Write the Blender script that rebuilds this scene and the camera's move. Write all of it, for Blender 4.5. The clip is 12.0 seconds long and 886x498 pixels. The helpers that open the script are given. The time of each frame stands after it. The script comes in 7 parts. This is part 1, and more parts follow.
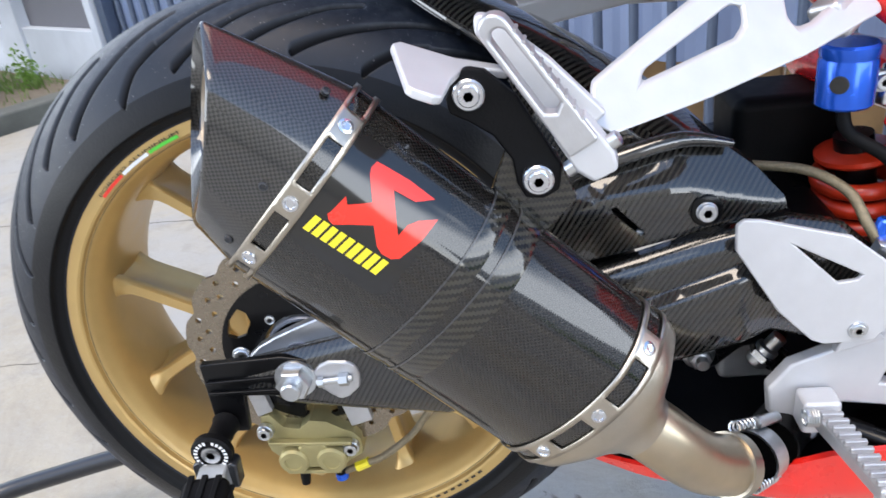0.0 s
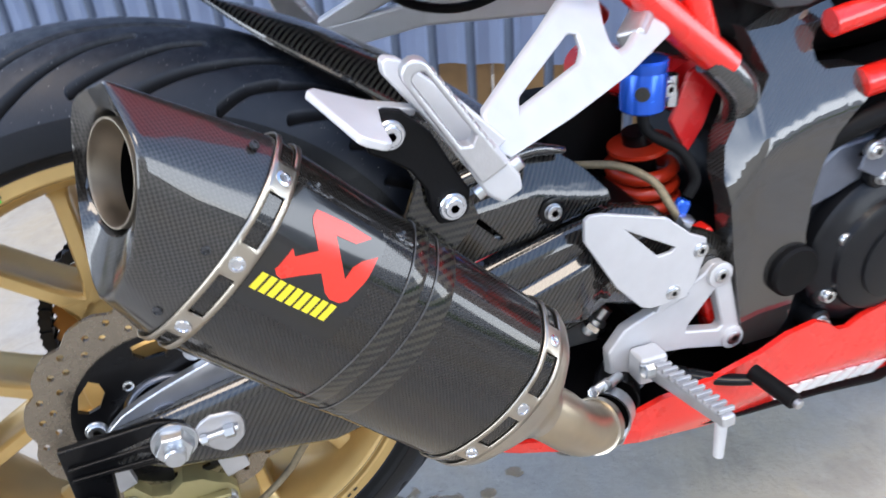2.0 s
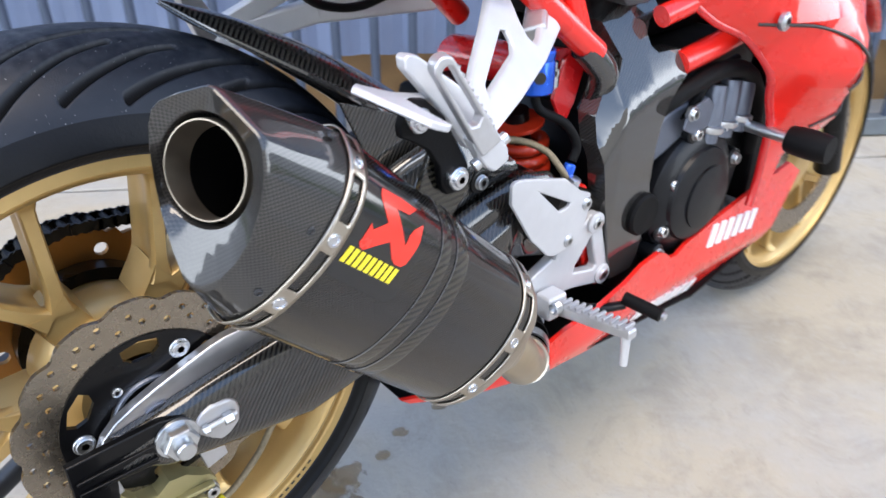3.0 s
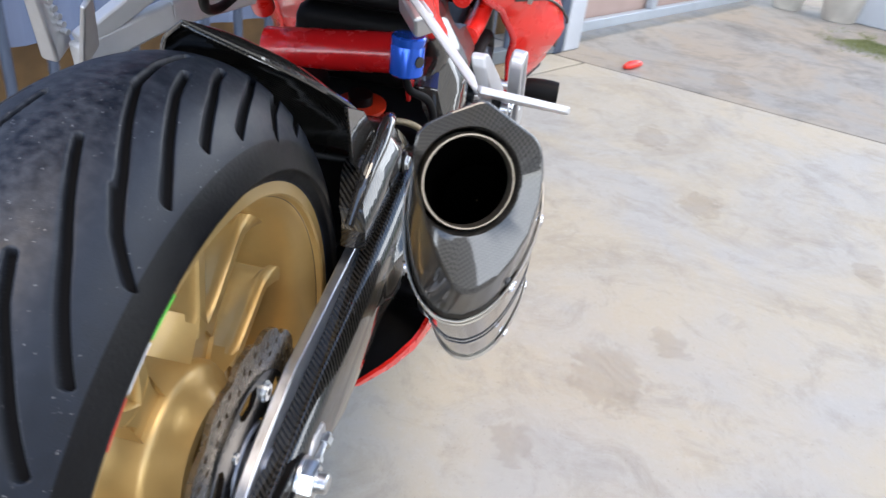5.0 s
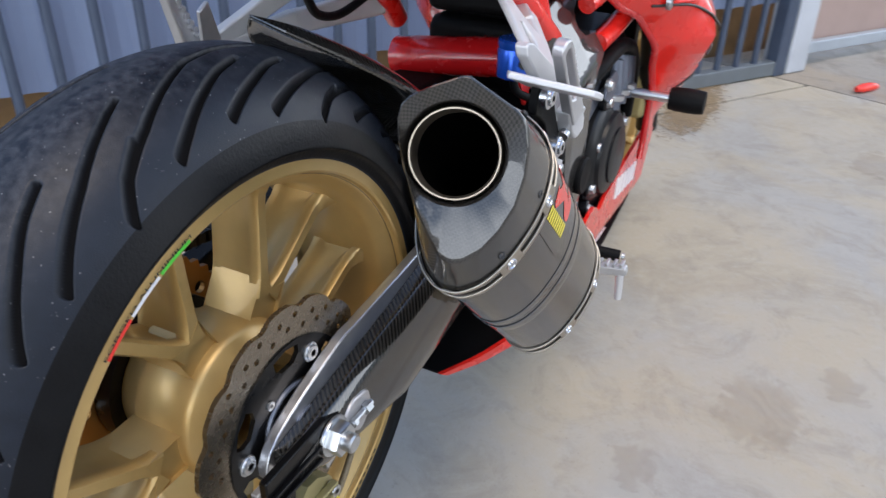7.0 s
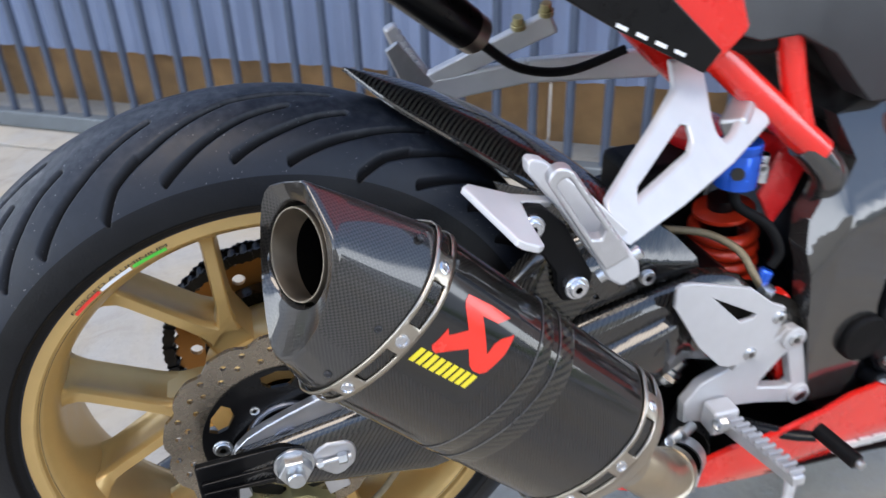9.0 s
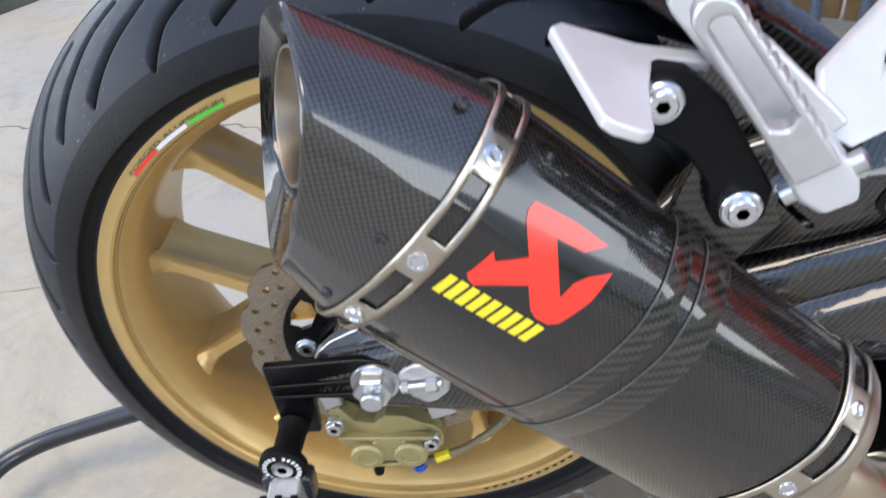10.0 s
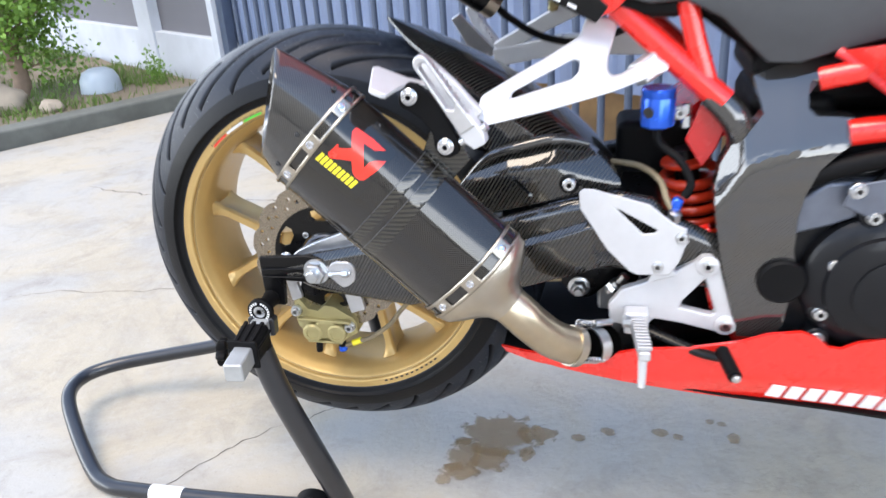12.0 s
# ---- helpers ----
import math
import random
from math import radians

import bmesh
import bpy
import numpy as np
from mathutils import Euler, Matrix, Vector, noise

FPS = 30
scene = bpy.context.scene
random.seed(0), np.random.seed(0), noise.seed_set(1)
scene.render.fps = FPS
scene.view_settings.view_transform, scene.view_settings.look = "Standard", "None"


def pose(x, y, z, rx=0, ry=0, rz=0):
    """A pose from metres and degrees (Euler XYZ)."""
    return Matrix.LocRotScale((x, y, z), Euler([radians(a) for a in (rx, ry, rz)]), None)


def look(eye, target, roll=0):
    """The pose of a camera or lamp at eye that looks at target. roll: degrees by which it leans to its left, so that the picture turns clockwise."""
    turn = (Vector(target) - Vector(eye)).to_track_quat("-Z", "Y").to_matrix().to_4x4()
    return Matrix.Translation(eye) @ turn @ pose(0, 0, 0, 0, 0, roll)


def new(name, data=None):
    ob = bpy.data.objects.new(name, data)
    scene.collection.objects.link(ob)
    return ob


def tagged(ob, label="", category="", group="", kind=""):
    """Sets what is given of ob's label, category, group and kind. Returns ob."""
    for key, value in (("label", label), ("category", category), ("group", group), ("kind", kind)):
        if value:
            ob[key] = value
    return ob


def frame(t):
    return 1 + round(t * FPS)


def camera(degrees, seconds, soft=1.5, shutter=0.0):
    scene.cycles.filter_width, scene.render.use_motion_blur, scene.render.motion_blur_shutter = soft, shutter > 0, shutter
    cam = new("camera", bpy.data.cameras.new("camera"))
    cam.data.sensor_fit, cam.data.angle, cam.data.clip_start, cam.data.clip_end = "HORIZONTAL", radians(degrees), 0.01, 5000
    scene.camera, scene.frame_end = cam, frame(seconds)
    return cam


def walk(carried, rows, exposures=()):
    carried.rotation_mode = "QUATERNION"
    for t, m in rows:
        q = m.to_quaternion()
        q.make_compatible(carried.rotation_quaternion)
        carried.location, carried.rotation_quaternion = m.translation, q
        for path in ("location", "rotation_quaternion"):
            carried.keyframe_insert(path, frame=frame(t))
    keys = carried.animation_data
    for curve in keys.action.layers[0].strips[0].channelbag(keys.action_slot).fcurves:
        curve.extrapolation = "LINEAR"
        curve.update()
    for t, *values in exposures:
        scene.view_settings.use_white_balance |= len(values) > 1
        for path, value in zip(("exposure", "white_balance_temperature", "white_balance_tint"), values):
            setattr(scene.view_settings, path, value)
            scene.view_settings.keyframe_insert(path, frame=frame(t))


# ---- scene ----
# ---- camera ----
cam = camera(60.6, 12.0, soft=1.5, shutter=0.4)
PATH = [
    (0, (0.209, -0.665, 0.817), (-0.006, 1.109, -0.08), -7.3),
    (0.5, (0.188, -0.647, 0.815), (0.093, 1.105, -0.146), -5.9),
    (1, (0.18, -0.641, 0.813), (0.108, 1.108, -0.155), -5.5),
    (1.5, (0.149, -0.634, 0.83), (0.334, 1.077, -0.19), -4.4),
    (2, (0.078, -0.657, 0.858), (0.605, 1.01, -0.114), -4.3),
    (2.5, (-0.03, -0.689, 0.893), (0.82, 0.878, -0.014), -2.9),
    (3, (-0.132, -0.635, 0.892), (0.979, 0.682, -0.122), 0.2),
    (3.2, (-0.176, -0.587, 0.893), (1.047, 0.608, -0.145), 1.2),
    (4.8, (-0.398, -0.334, 0.923), (1.274, 0.04, -0.11), 7.0),
    (5, (-0.411, -0.272, 0.91), (1.299, -0.061, -0.106), 7.4),
    (5.5, (-0.426, -0.208, 0.899), (1.312, -0.105, -0.087), 7.4),
    (6, (-0.442, -0.247, 0.905), (1.269, -0.158, -0.126), 5.9),
    (6.5, (-0.432, -0.35, 0.911), (1.213, 0.152, -0.11), 0.9),
    (6.7, (-0.424, -0.385, 0.903), (1.189, 0.244, -0.098), 1.2),
    (8.3, (-0.125, -0.671, 0.889), (0.798, 0.818, -0.074), -6.3),
    (8.5, (-0.079, -0.693, 0.905), (0.689, 0.881, -0.06), -6.2),
    (9, (0.005, -0.658, 0.946), (0.46, 1.013, -0.054), -1.9),
    (9.5, (0.086, -0.57, 0.898), (0.153, 1.077, -0.234), -3.8),
    (10, (0.129, -0.524, 0.847), (-0.119, 1.063, -0.345), -9.1),
    (10.5, (0.196, -0.543, 0.805), (-0.296, 0.989, -0.383), -13.1),
    (11, (0.294, -0.631, 0.812), (-0.323, 0.944, -0.255), -10.6),
    (11.5, (0.342, -0.799, 0.816), (-0.167, 0.895, -0.117), -7.4),
    (12, (0.398, -1.025, 0.882), (-0.027, 0.749, 0.063), -4.1),
]
EXPOSURE = [(0, 1.46, 7100, 10), (3, 1.50, 7000, 10), (5, 1.42, 7200, 10), (6, 1.20, 7350, 10), (6.5, 0.94, 7150, 10), (8.5, 1.05, 7100, 10), (9.5, 1.28, 7000, 10), (10.5, 1.47, 7300, 10), (11, 1.70, 7250, 10), (12, 1.74, 7250, 10)]
walk(cam, [(t, look(eye, target, roll)) for t, eye, target, roll in PATH], EXPOSURE)

# ---- world and light ----
world = bpy.data.worlds.new("world")
scene.world = world
world.use_nodes = True
wn = world.node_tree
sky = wn.nodes.new("ShaderNodeTexSky")
sky.sky_type, sky.sun_disc = "NISHITA", False
SUN_AZ, SUN_EL = radians(240), radians(72)
sky.sun_elevation, sky.sun_rotation = SUN_EL, math.pi / 2 - SUN_AZ
sky.air_density, sky.dust_density = 1.0, 0.2
wn.nodes["Background"].inputs["Strength"].default_value = 0.17
# broken fair-weather clouds on a flat layer, closing up towards the horizon
way = wn.nodes.new("ShaderNodeTexCoord")
parts = wn.nodes.new("ShaderNodeSeparateXYZ")
wn.links.new(way.outputs["Generated"], parts.inputs[0])
rise = wn.nodes.new("ShaderNodeMath")
rise.operation, rise.inputs[1].default_value = "MAXIMUM", 0.06
wn.links.new(parts.outputs[2], rise.inputs[0])
layer = wn.nodes.new("ShaderNodeVectorMath")
layer.operation = "DIVIDE"
wn.links.new(way.outputs["Generated"], layer.inputs[0])
wn.links.new(rise.outputs[0], layer.inputs[1])
puffs = wn.nodes.new("ShaderNodeTexNoise")
puffs.inputs["Scale"].default_value, puffs.inputs["Detail"].default_value, puffs.inputs["Distortion"].default_value = 1.3, 7.0, 0.4
drift = wn.nodes.new("ShaderNodeVectorMath")
drift.operation, drift.inputs[1].default_value = "ADD", (4.3, 1.7, 0.0)
wn.links.new(layer.outputs[0], drift.inputs[0])
wn.links.new(drift.outputs[0], puffs.inputs["Vector"])
cover = wn.nodes.new("ShaderNodeMapRange")
cover.inputs["From Min"].default_value, cover.inputs["From Max"].default_value, cover.inputs["To Max"].default_value = 0.60, 0.78, 0.6
wn.links.new(puffs.outputs["Fac"], cover.inputs["Value"])
clouded = wn.nodes.new("ShaderNodeMix")
clouded.data_type = "RGBA"
clouded.inputs["B"].default_value = (14.5, 16.2, 19.0, 1)
wn.links.new(sky.outputs[0], clouded.inputs["A"])
bank = wn.nodes.new("ShaderNodeMapRange")
bank.interpolation_type = "SMOOTHSTEP"
bank.inputs["From Min"].default_value, bank.inputs["From Max"].default_value, bank.inputs["To Max"].default_value = 0.46, 0.34, 0.72
wn.links.new(parts.outputs[2], bank.inputs["Value"])
fuller = wn.nodes.new("ShaderNodeMath")
fuller.operation = "MAXIMUM"
wn.links.new(cover.outputs["Result"], fuller.inputs[0])
wn.links.new(bank.outputs["Result"], fuller.inputs[1])
wn.links.new(fuller.outputs[0], clouded.inputs["Factor"])
wn.links.new(clouded.outputs["Result"], wn.nodes["Background"].inputs[0])
sun_data = bpy.data.lights.new("sun", "SUN")
sun_data.energy, sun_data.angle, sun_data.color = 0.95, radians(34), (1.0, 0.88, 0.74)
sun = new("sun", sun_data)
sun.matrix_world = look((6 * math.cos(SUN_AZ) * math.cos(SUN_EL), 6 * math.sin(SUN_AZ) * math.cos(SUN_EL), 6 * math.sin(SUN_EL)), (0, 0, 0.3))


# ---- materials ----
def material(name, color, rough=0.5, metal=0.0, coat=0.0, vary=0.12, scale=30.0, bump=0.0, bump_scale=200.0, rough_vary=0.1, color2=None, spec=0.5, patch=0.0, patch_scale=3.0):
    """Principled material with colour variation at two scales, roughness variation and fine relief."""
    m = bpy.data.materials.new(name)
    m.use_nodes = True
    nt = m.node_tree
    b = nt.nodes["Principled BSDF"]
    b.inputs["Metallic"].default_value = metal
    b.inputs["Specular IOR Level"].default_value = spec
    b.inputs["Coat Weight"].default_value = coat
    b.inputs["Coat Roughness"].default_value = 0.06
    tc = nt.nodes.new("ShaderNodeTexCoord")
    n1 = nt.nodes.new("ShaderNodeTexNoise")
    n1.inputs["Scale"].default_value, n1.inputs["Detail"].default_value = scale, 6.0
    nt.links.new(tc.outputs["Object"], n1.inputs["Vector"])
    n2 = nt.nodes.new("ShaderNodeTexNoise")
    n2.inputs["Scale"].default_value, n2.inputs["Detail"].default_value = patch_scale, 4.0
    nt.links.new(tc.outputs["Object"], n2.inputs["Vector"])
    mix = nt.nodes.new("ShaderNodeMix")
    mix.data_type = "RGBA"
    c2 = color2 or tuple(min(1.0, c * (1 + 2.2 * vary)) for c in color)
    mix.inputs["A"].default_value = (*[c * (1 - vary) for c in color], 1)
    mix.inputs["B"].default_value = (*c2, 1)
    nt.links.new(n1.outputs["Fac"], mix.inputs["Factor"])
    out = mix.outputs["Result"]
    if patch:
        mp = nt.nodes.new("ShaderNodeMapRange")
        mp.inputs["From Min"].default_value, mp.inputs["From Max"].default_value = 0.35, 0.65
        mp.inputs["To Min"].default_value, mp.inputs["To Max"].default_value = 1 - patch, 1.0
        nt.links.new(n2.outputs["Fac"], mp.inputs["Value"])
        mul = nt.nodes.new("ShaderNodeMix")
        mul.data_type, mul.blend_type = "RGBA", "MULTIPLY"
        mul.inputs["Factor"].default_value = 1.0
        nt.links.new(out, mul.inputs["A"])
        nt.links.new(mp.outputs["Result"], mul.inputs["B"])
        out = mul.outputs["Result"]
    nt.links.new(out, b.inputs["Base Color"])
    rr = nt.nodes.new("ShaderNodeMapRange")
    rr.inputs["To Min"].default_value, rr.inputs["To Max"].default_value = max(0.02, rough - rough_vary), min(1.0, rough + rough_vary)
    nt.links.new(n1.outputs["Fac"], rr.inputs["Value"])
    nt.links.new(rr.outputs["Result"], b.inputs["Roughness"])
    if bump:
        n3 = nt.nodes.new("ShaderNodeTexNoise")
        n3.inputs["Scale"].default_value, n3.inputs["Detail"].default_value = bump_scale, 4.0
        nt.links.new(tc.outputs["Object"], n3.inputs["Vector"])
        bp = nt.nodes.new("ShaderNodeBump")
        bp.inputs["Strength"].default_value, bp.inputs["Distance"].default_value = bump, 0.002
        nt.links.new(n3.outputs["Fac"], bp.inputs["Height"])
        nt.links.new(bp.outputs["Normal"], b.inputs["Normal"])
    return m


def math_node(nt, op, a, b=None):
    n = nt.nodes.new("ShaderNodeMath")
    n.operation = op
    for i, v in enumerate((a, b)):
        if v is None:
            continue
        if isinstance(v, (int, float)):
            n.inputs[i].default_value = v
        else:
            nt.links.new(v, n.inputs[i])
    return n.outputs[0]


def carbon(name, cell, step, dark, light, tilt=0.0, rough=(0.28, 0.5), coat=1.0, coat_rough=0.05, wave=0.0, ior=1.62, sheen=0.12, relief=0.0):
    """Woven carbon fibre under clear lacquer. cell: a tow's width in metres; step: 4 for twill, 2 for plain weave."""
    m = bpy.data.materials.new(name)
    m.use_nodes = True
    nt = m.node_tree
    b = nt.nodes["Principled BSDF"]
    m["weave_tilt"] = float(tilt)
    tc = nt.nodes.new("ShaderNodeTexCoord")
    sp = nt.nodes.new("ShaderNodeSeparateXYZ")
    nt.links.new(tc.outputs["UV"], sp.inputs[0])
    u = math_node(nt, "MULTIPLY", sp.outputs[0], 1 / cell)
    v = math_node(nt, "MULTIPLY", sp.outputs[1], 1 / cell)
    fu, fv = math_node(nt, "FLOOR", u), math_node(nt, "FLOOR", v)
    k = math_node(nt, "FLOORED_MODULO", math_node(nt, "ADD", fu, fv), float(step))
    over = math_node(nt, "LESS_THAN", k, step / 2 - 0.5)
    mix = nt.nodes.new("ShaderNodeMix")
    mix.data_type = "RGBA"
    mix.inputs["A"].default_value, mix.inputs["B"].default_value = (*dark, 1), (*light, 1)
    nt.links.new(over, mix.inputs["Factor"])
    nt.links.new(mix.outputs["Result"], b.inputs["Base Color"])
    mr = nt.nodes.new("ShaderNodeMapRange")
    mr.inputs["To Min"].default_value, mr.inputs["To Max"].default_value = rough
    nt.links.new(over, mr.inputs["Value"])
    nt.links.new(mr.outputs["Result"], b.inputs["Roughness"])
    b.inputs["Specular IOR Level"].default_value = sheen
    b.inputs["Coat IOR"].default_value = ior
    # each tow is a little rounded
    ru = math_node(nt, "ABSOLUTE", math_node(nt, "SUBTRACT", math_node(nt, "FRACT", u), 0.5))
    rv = math_node(nt, "ABSOLUTE", math_node(nt, "SUBTRACT", math_node(nt, "FRACT", v), 0.5))
    h = math_node(nt, "SUBTRACT", over, math_node(nt, "MULTIPLY", math_node(nt, "ADD", ru, rv), 0.8))
    bp = nt.nodes.new("ShaderNodeBump")
    bp.inputs["Strength"].default_value, bp.inputs["Distance"].default_value = 0.35, 0.0004
    nt.links.new(h, bp.inputs["Height"])
    nt.links.new(bp.outputs["Normal"], b.inputs["Normal"])
    b.inputs["Coat Weight"].default_value = coat
    if relief:
        # the weave still shows through the lacquer
        br = nt.nodes.new("ShaderNodeBump")
        br.inputs["Strength"].default_value, br.inputs["Distance"].default_value = relief, 0.0004
        nt.links.new(h, br.inputs["Height"])
        nt.links.new(br.outputs["Normal"], b.inputs["Coat Normal"])
    nz = nt.nodes.new("ShaderNodeTexNoise")
    nz.inputs["Scale"].default_value = 60.0
    nt.links.new(tc.outputs["Object"], nz.inputs["Vector"])
    cr = nt.nodes.new("ShaderNodeMapRange")
    cr.inputs["To Min"].default_value, cr.inputs["To Max"].default_value = coat_rough * 0.4, coat_rough * 1.0
    nt.links.new(nz.outputs["Fac"], cr.inputs["Value"])
    nt.links.new(cr.outputs["Result"], b.inputs["Coat Roughness"])
    if wave:
        nw = nt.nodes.new("ShaderNodeTexNoise")
        nw.inputs["Scale"].default_value = 26.0
        nt.links.new(tc.outputs["Object"], nw.inputs["Vector"])
        bw = nt.nodes.new("ShaderNodeBump")
        bw.inputs["Strength"].default_value, bw.inputs["Distance"].default_value = wave, 0.004
        nt.links.new(nw.outputs["Fac"], bw.inputs["Height"])
        nt.links.new(bw.outputs["Normal"], b.inputs["Coat Normal"])
    return m


MUF_TILT = 44.0
CARBON_SLEEVE = carbon("carbon_sleeve", 0.0016, 2, (0.0045, 0.0039, 0.0034), (0.0120, 0.0102, 0.0087), MUF_TILT, rough=(0.24, 0.42), coat_rough=0.05, ior=1.6, sheen=0.13, relief=0.02)
CARBON_TAIL = carbon("carbon_tail", 0.0017, 2, (0.005, 0.0046, 0.0042), (0.028, 0.026, 0.024), MUF_TILT, coat_rough=0.05, ior=1.62, sheen=0.35)
CARBON_TWILL = carbon("carbon_twill", 0.0015, 4, (0.004, 0.004, 0.004), (0.024, 0.022, 0.019), -14, coat_rough=0.04, wave=0.10, ior=1.7)
CARBON_STRAP = carbon("carbon_strap", 0.0019, 4, (0.004, 0.004, 0.004), (0.030, 0.027, 0.019), MUF_TILT, coat_rough=0.10)
CARBON_FINE = carbon("carbon_fine", 0.0013, 4, (0.018, 0.0172, 0.0163), (0.027, 0.0257, 0.0245), 0, coat_rough=0.04, wave=0.03, ior=1.9)
RUBBER = material("tyre_rubber", (0.0062, 0.0092, 0.0160), 0.44, vary=0.3, scale=90, bump=0.12, bump_scale=900, patch=0.2, patch_scale=9, rough_vary=0.12)
SIDEWALL = material("tyre_sidewall", (0.0034, 0.0037, 0.0046), 0.38, spec=0.18, vary=0.2, scale=70, bump=0.15, bump_scale=400)


def worn_tread(m):
    """Scuffed grey band along the crown of the tyre."""
    nt = m.node_tree
    b = nt.nodes["Principled BSDF"]
    src = b.inputs["Base Color"].links[0].from_socket
    tc = nt.nodes.new("ShaderNodeTexCoord")
    sp = nt.nodes.new("ShaderNodeSeparateXYZ")
    nt.links.new(tc.outputs["Object"], sp.inputs[0])
    nz = nt.nodes.new("ShaderNodeTexNoise")
    nz.inputs["Scale"].default_value, nz.inputs["Detail"].default_value = 140.0, 8.0
    nt.links.new(tc.outputs["Object"], nz.inputs["Vector"])
    edge = nt.nodes.new("ShaderNodeMapRange")
    edge.inputs["From Min"].default_value, edge.inputs["From Max"].default_value = 0.062, 0.012
    nt.links.new(math_node(nt, "ABSOLUTE", sp.outputs[1]), edge.inputs["Value"])
    dust = nt.nodes.new("ShaderNodeMapRange")
    dust.inputs["From Min"].default_value, dust.inputs["From Max"].default_value = 0.36, 0.68
    nt.links.new(nz.outputs["Fac"], dust.inputs["Value"])
    fac = math_node(nt, "MULTIPLY", edge.outputs["Result"], dust.outputs["Result"])
    mix = nt.nodes.new("ShaderNodeMix")
    mix.data_type = "RGBA"
    mix.inputs["B"].default_value = (0.042, 0.047, 0.058, 1)
    nt.links.new(src, mix.inputs["A"])
    nt.links.new(fac, mix.inputs["Factor"])
    grit = nt.nodes.new("ShaderNodeTexNoise")
    grit.inputs["Scale"].default_value, grit.inputs["Detail"].default_value = 480.0, 2.0
    nt.links.new(tc.outputs["Object"], grit.inputs["Vector"])
    patch = nt.nodes.new("ShaderNodeTexNoise")
    patch.inputs["Scale"].default_value = 26.0
    nt.links.new(tc.outputs["Object"], patch.inputs["Vector"])
    specks = math_node(nt, "MULTIPLY", math_node(nt, "GREATER_THAN", grit.outputs["Fac"], 0.725), math_node(nt, "GREATER_THAN", patch.outputs["Fac"], 0.47))
    gritty = nt.nodes.new("ShaderNodeMix")
    gritty.data_type = "RGBA"
    gritty.inputs["B"].default_value = (0.20, 0.20, 0.21, 1)
    nt.links.new(mix.outputs["Result"], gritty.inputs["A"])
    nt.links.new(specks, gritty.inputs["Factor"])
    # the grooves stay unscuffed, and their shade is painted: darker and duller with depth
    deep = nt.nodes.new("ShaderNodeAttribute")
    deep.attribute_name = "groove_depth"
    groove_shade = nt.nodes.new("ShaderNodeMix")
    groove_shade.data_type = "RGBA"
    groove_shade.inputs["B"].default_value = (0.006, 0.006, 0.0065, 1)
    nt.links.new(gritty.outputs["Result"], groove_shade.inputs["A"])
    nt.links.new(deep.outputs["Fac"], groove_shade.inputs["Factor"])
    nt.links.new(groove_shade.outputs["Result"], b.inputs["Base Color"])
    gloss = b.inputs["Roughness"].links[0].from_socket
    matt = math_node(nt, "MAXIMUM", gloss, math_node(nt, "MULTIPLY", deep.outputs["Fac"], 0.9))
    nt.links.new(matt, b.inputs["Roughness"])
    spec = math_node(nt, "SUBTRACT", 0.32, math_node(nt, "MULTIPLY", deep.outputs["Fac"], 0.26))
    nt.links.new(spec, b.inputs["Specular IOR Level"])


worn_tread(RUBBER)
GOLD = material("gold_paint", (0.56, 0.375, 0.145), 0.38, metal=0.5, coat=0.25, vary=0.06, scale=60, bump=0.05, bump_scale=600)
GOLD_DULL = material("gold_anodised", (0.36, 0.31, 0.15), 0.48, metal=0.5, vary=0.12, scale=50, bump=0.1, bump_scale=500)
ALU = material("silver_paint", (0.55, 0.55, 0.56), 0.40, metal=0.3, vary=0.05, scale=60, bump=0.06, bump_scale=700)
ALU_CAST = material("cast_aluminium", (0.50, 0.50, 0.51), 0.38, metal=0.7, vary=0.1, scale=80, bump=0.15, bump_scale=600)
STEEL = material("zinc_steel", (0.56, 0.58, 0.60), 0.32, metal=1.0, vary=0.1, scale=120, bump=0.06, bump_scale=400)
CHROME = material("polished_aluminium", (0.62, 0.64, 0.68), 0.24, metal=1.0, vary=0.05, scale=80)
ALU_BRUSHED = material("machined_aluminium", (0.58, 0.60, 0.64), 0.34, metal=0.95, vary=0.08, scale=90, bump=0.05, bump_scale=500)
TITAN = material("brushed_titanium", (0.43, 0.39, 0.33), 0.32, metal=1.0, vary=0.12, scale=40, bump=0.1, bump_scale=300)
TITAN_PIPE = material("heat_tinted_pipe", (0.50, 0.42, 0.31), 0.32, metal=1.0, vary=0.2, scale=18, patch=0.2, patch_scale=14)
PIPE_MOUTH = material("sooty_steel", (0.36, 0.31, 0.25), 0.40, metal=1.0, vary=0.15, scale=60)
# near black: sooty, with the shade of the pipe's depth put into the colour
PIPE_BLACK = material("pipe_black", (0.0012, 0.0012, 0.0012), 0.95, vary=0.3, spec=0.0)
DISC = material("brake_disc_steel", (0.28, 0.24, 0.19), 0.27, metal=0.95, vary=0.08, scale=140, rough_vary=0.05, bump=0.04, bump_scale=700)
BLACK = material("black_paint", (0.0028, 0.0028, 0.0032), 0.30, spec=0.18, coat=0.15, vary=0.2, scale=60)
BLACK_MATT = material("black_plastic", (0.0036, 0.0036, 0.0040), 0.55, spec=0.12, vary=0.25, scale=80, bump=0.15, bump_scale=600)
CHARCOAL = material("charcoal_panel", (0.024, 0.025, 0.028), 0.42, vary=0.15, scale=60, bump=0.12, bump_scale=900)
ENGINE = material("engine_black", (0.0055, 0.0060, 0.0075), 0.38, coat=0.1, spec=0.22, vary=0.2, scale=50, bump=0.12, bump_scale=500)
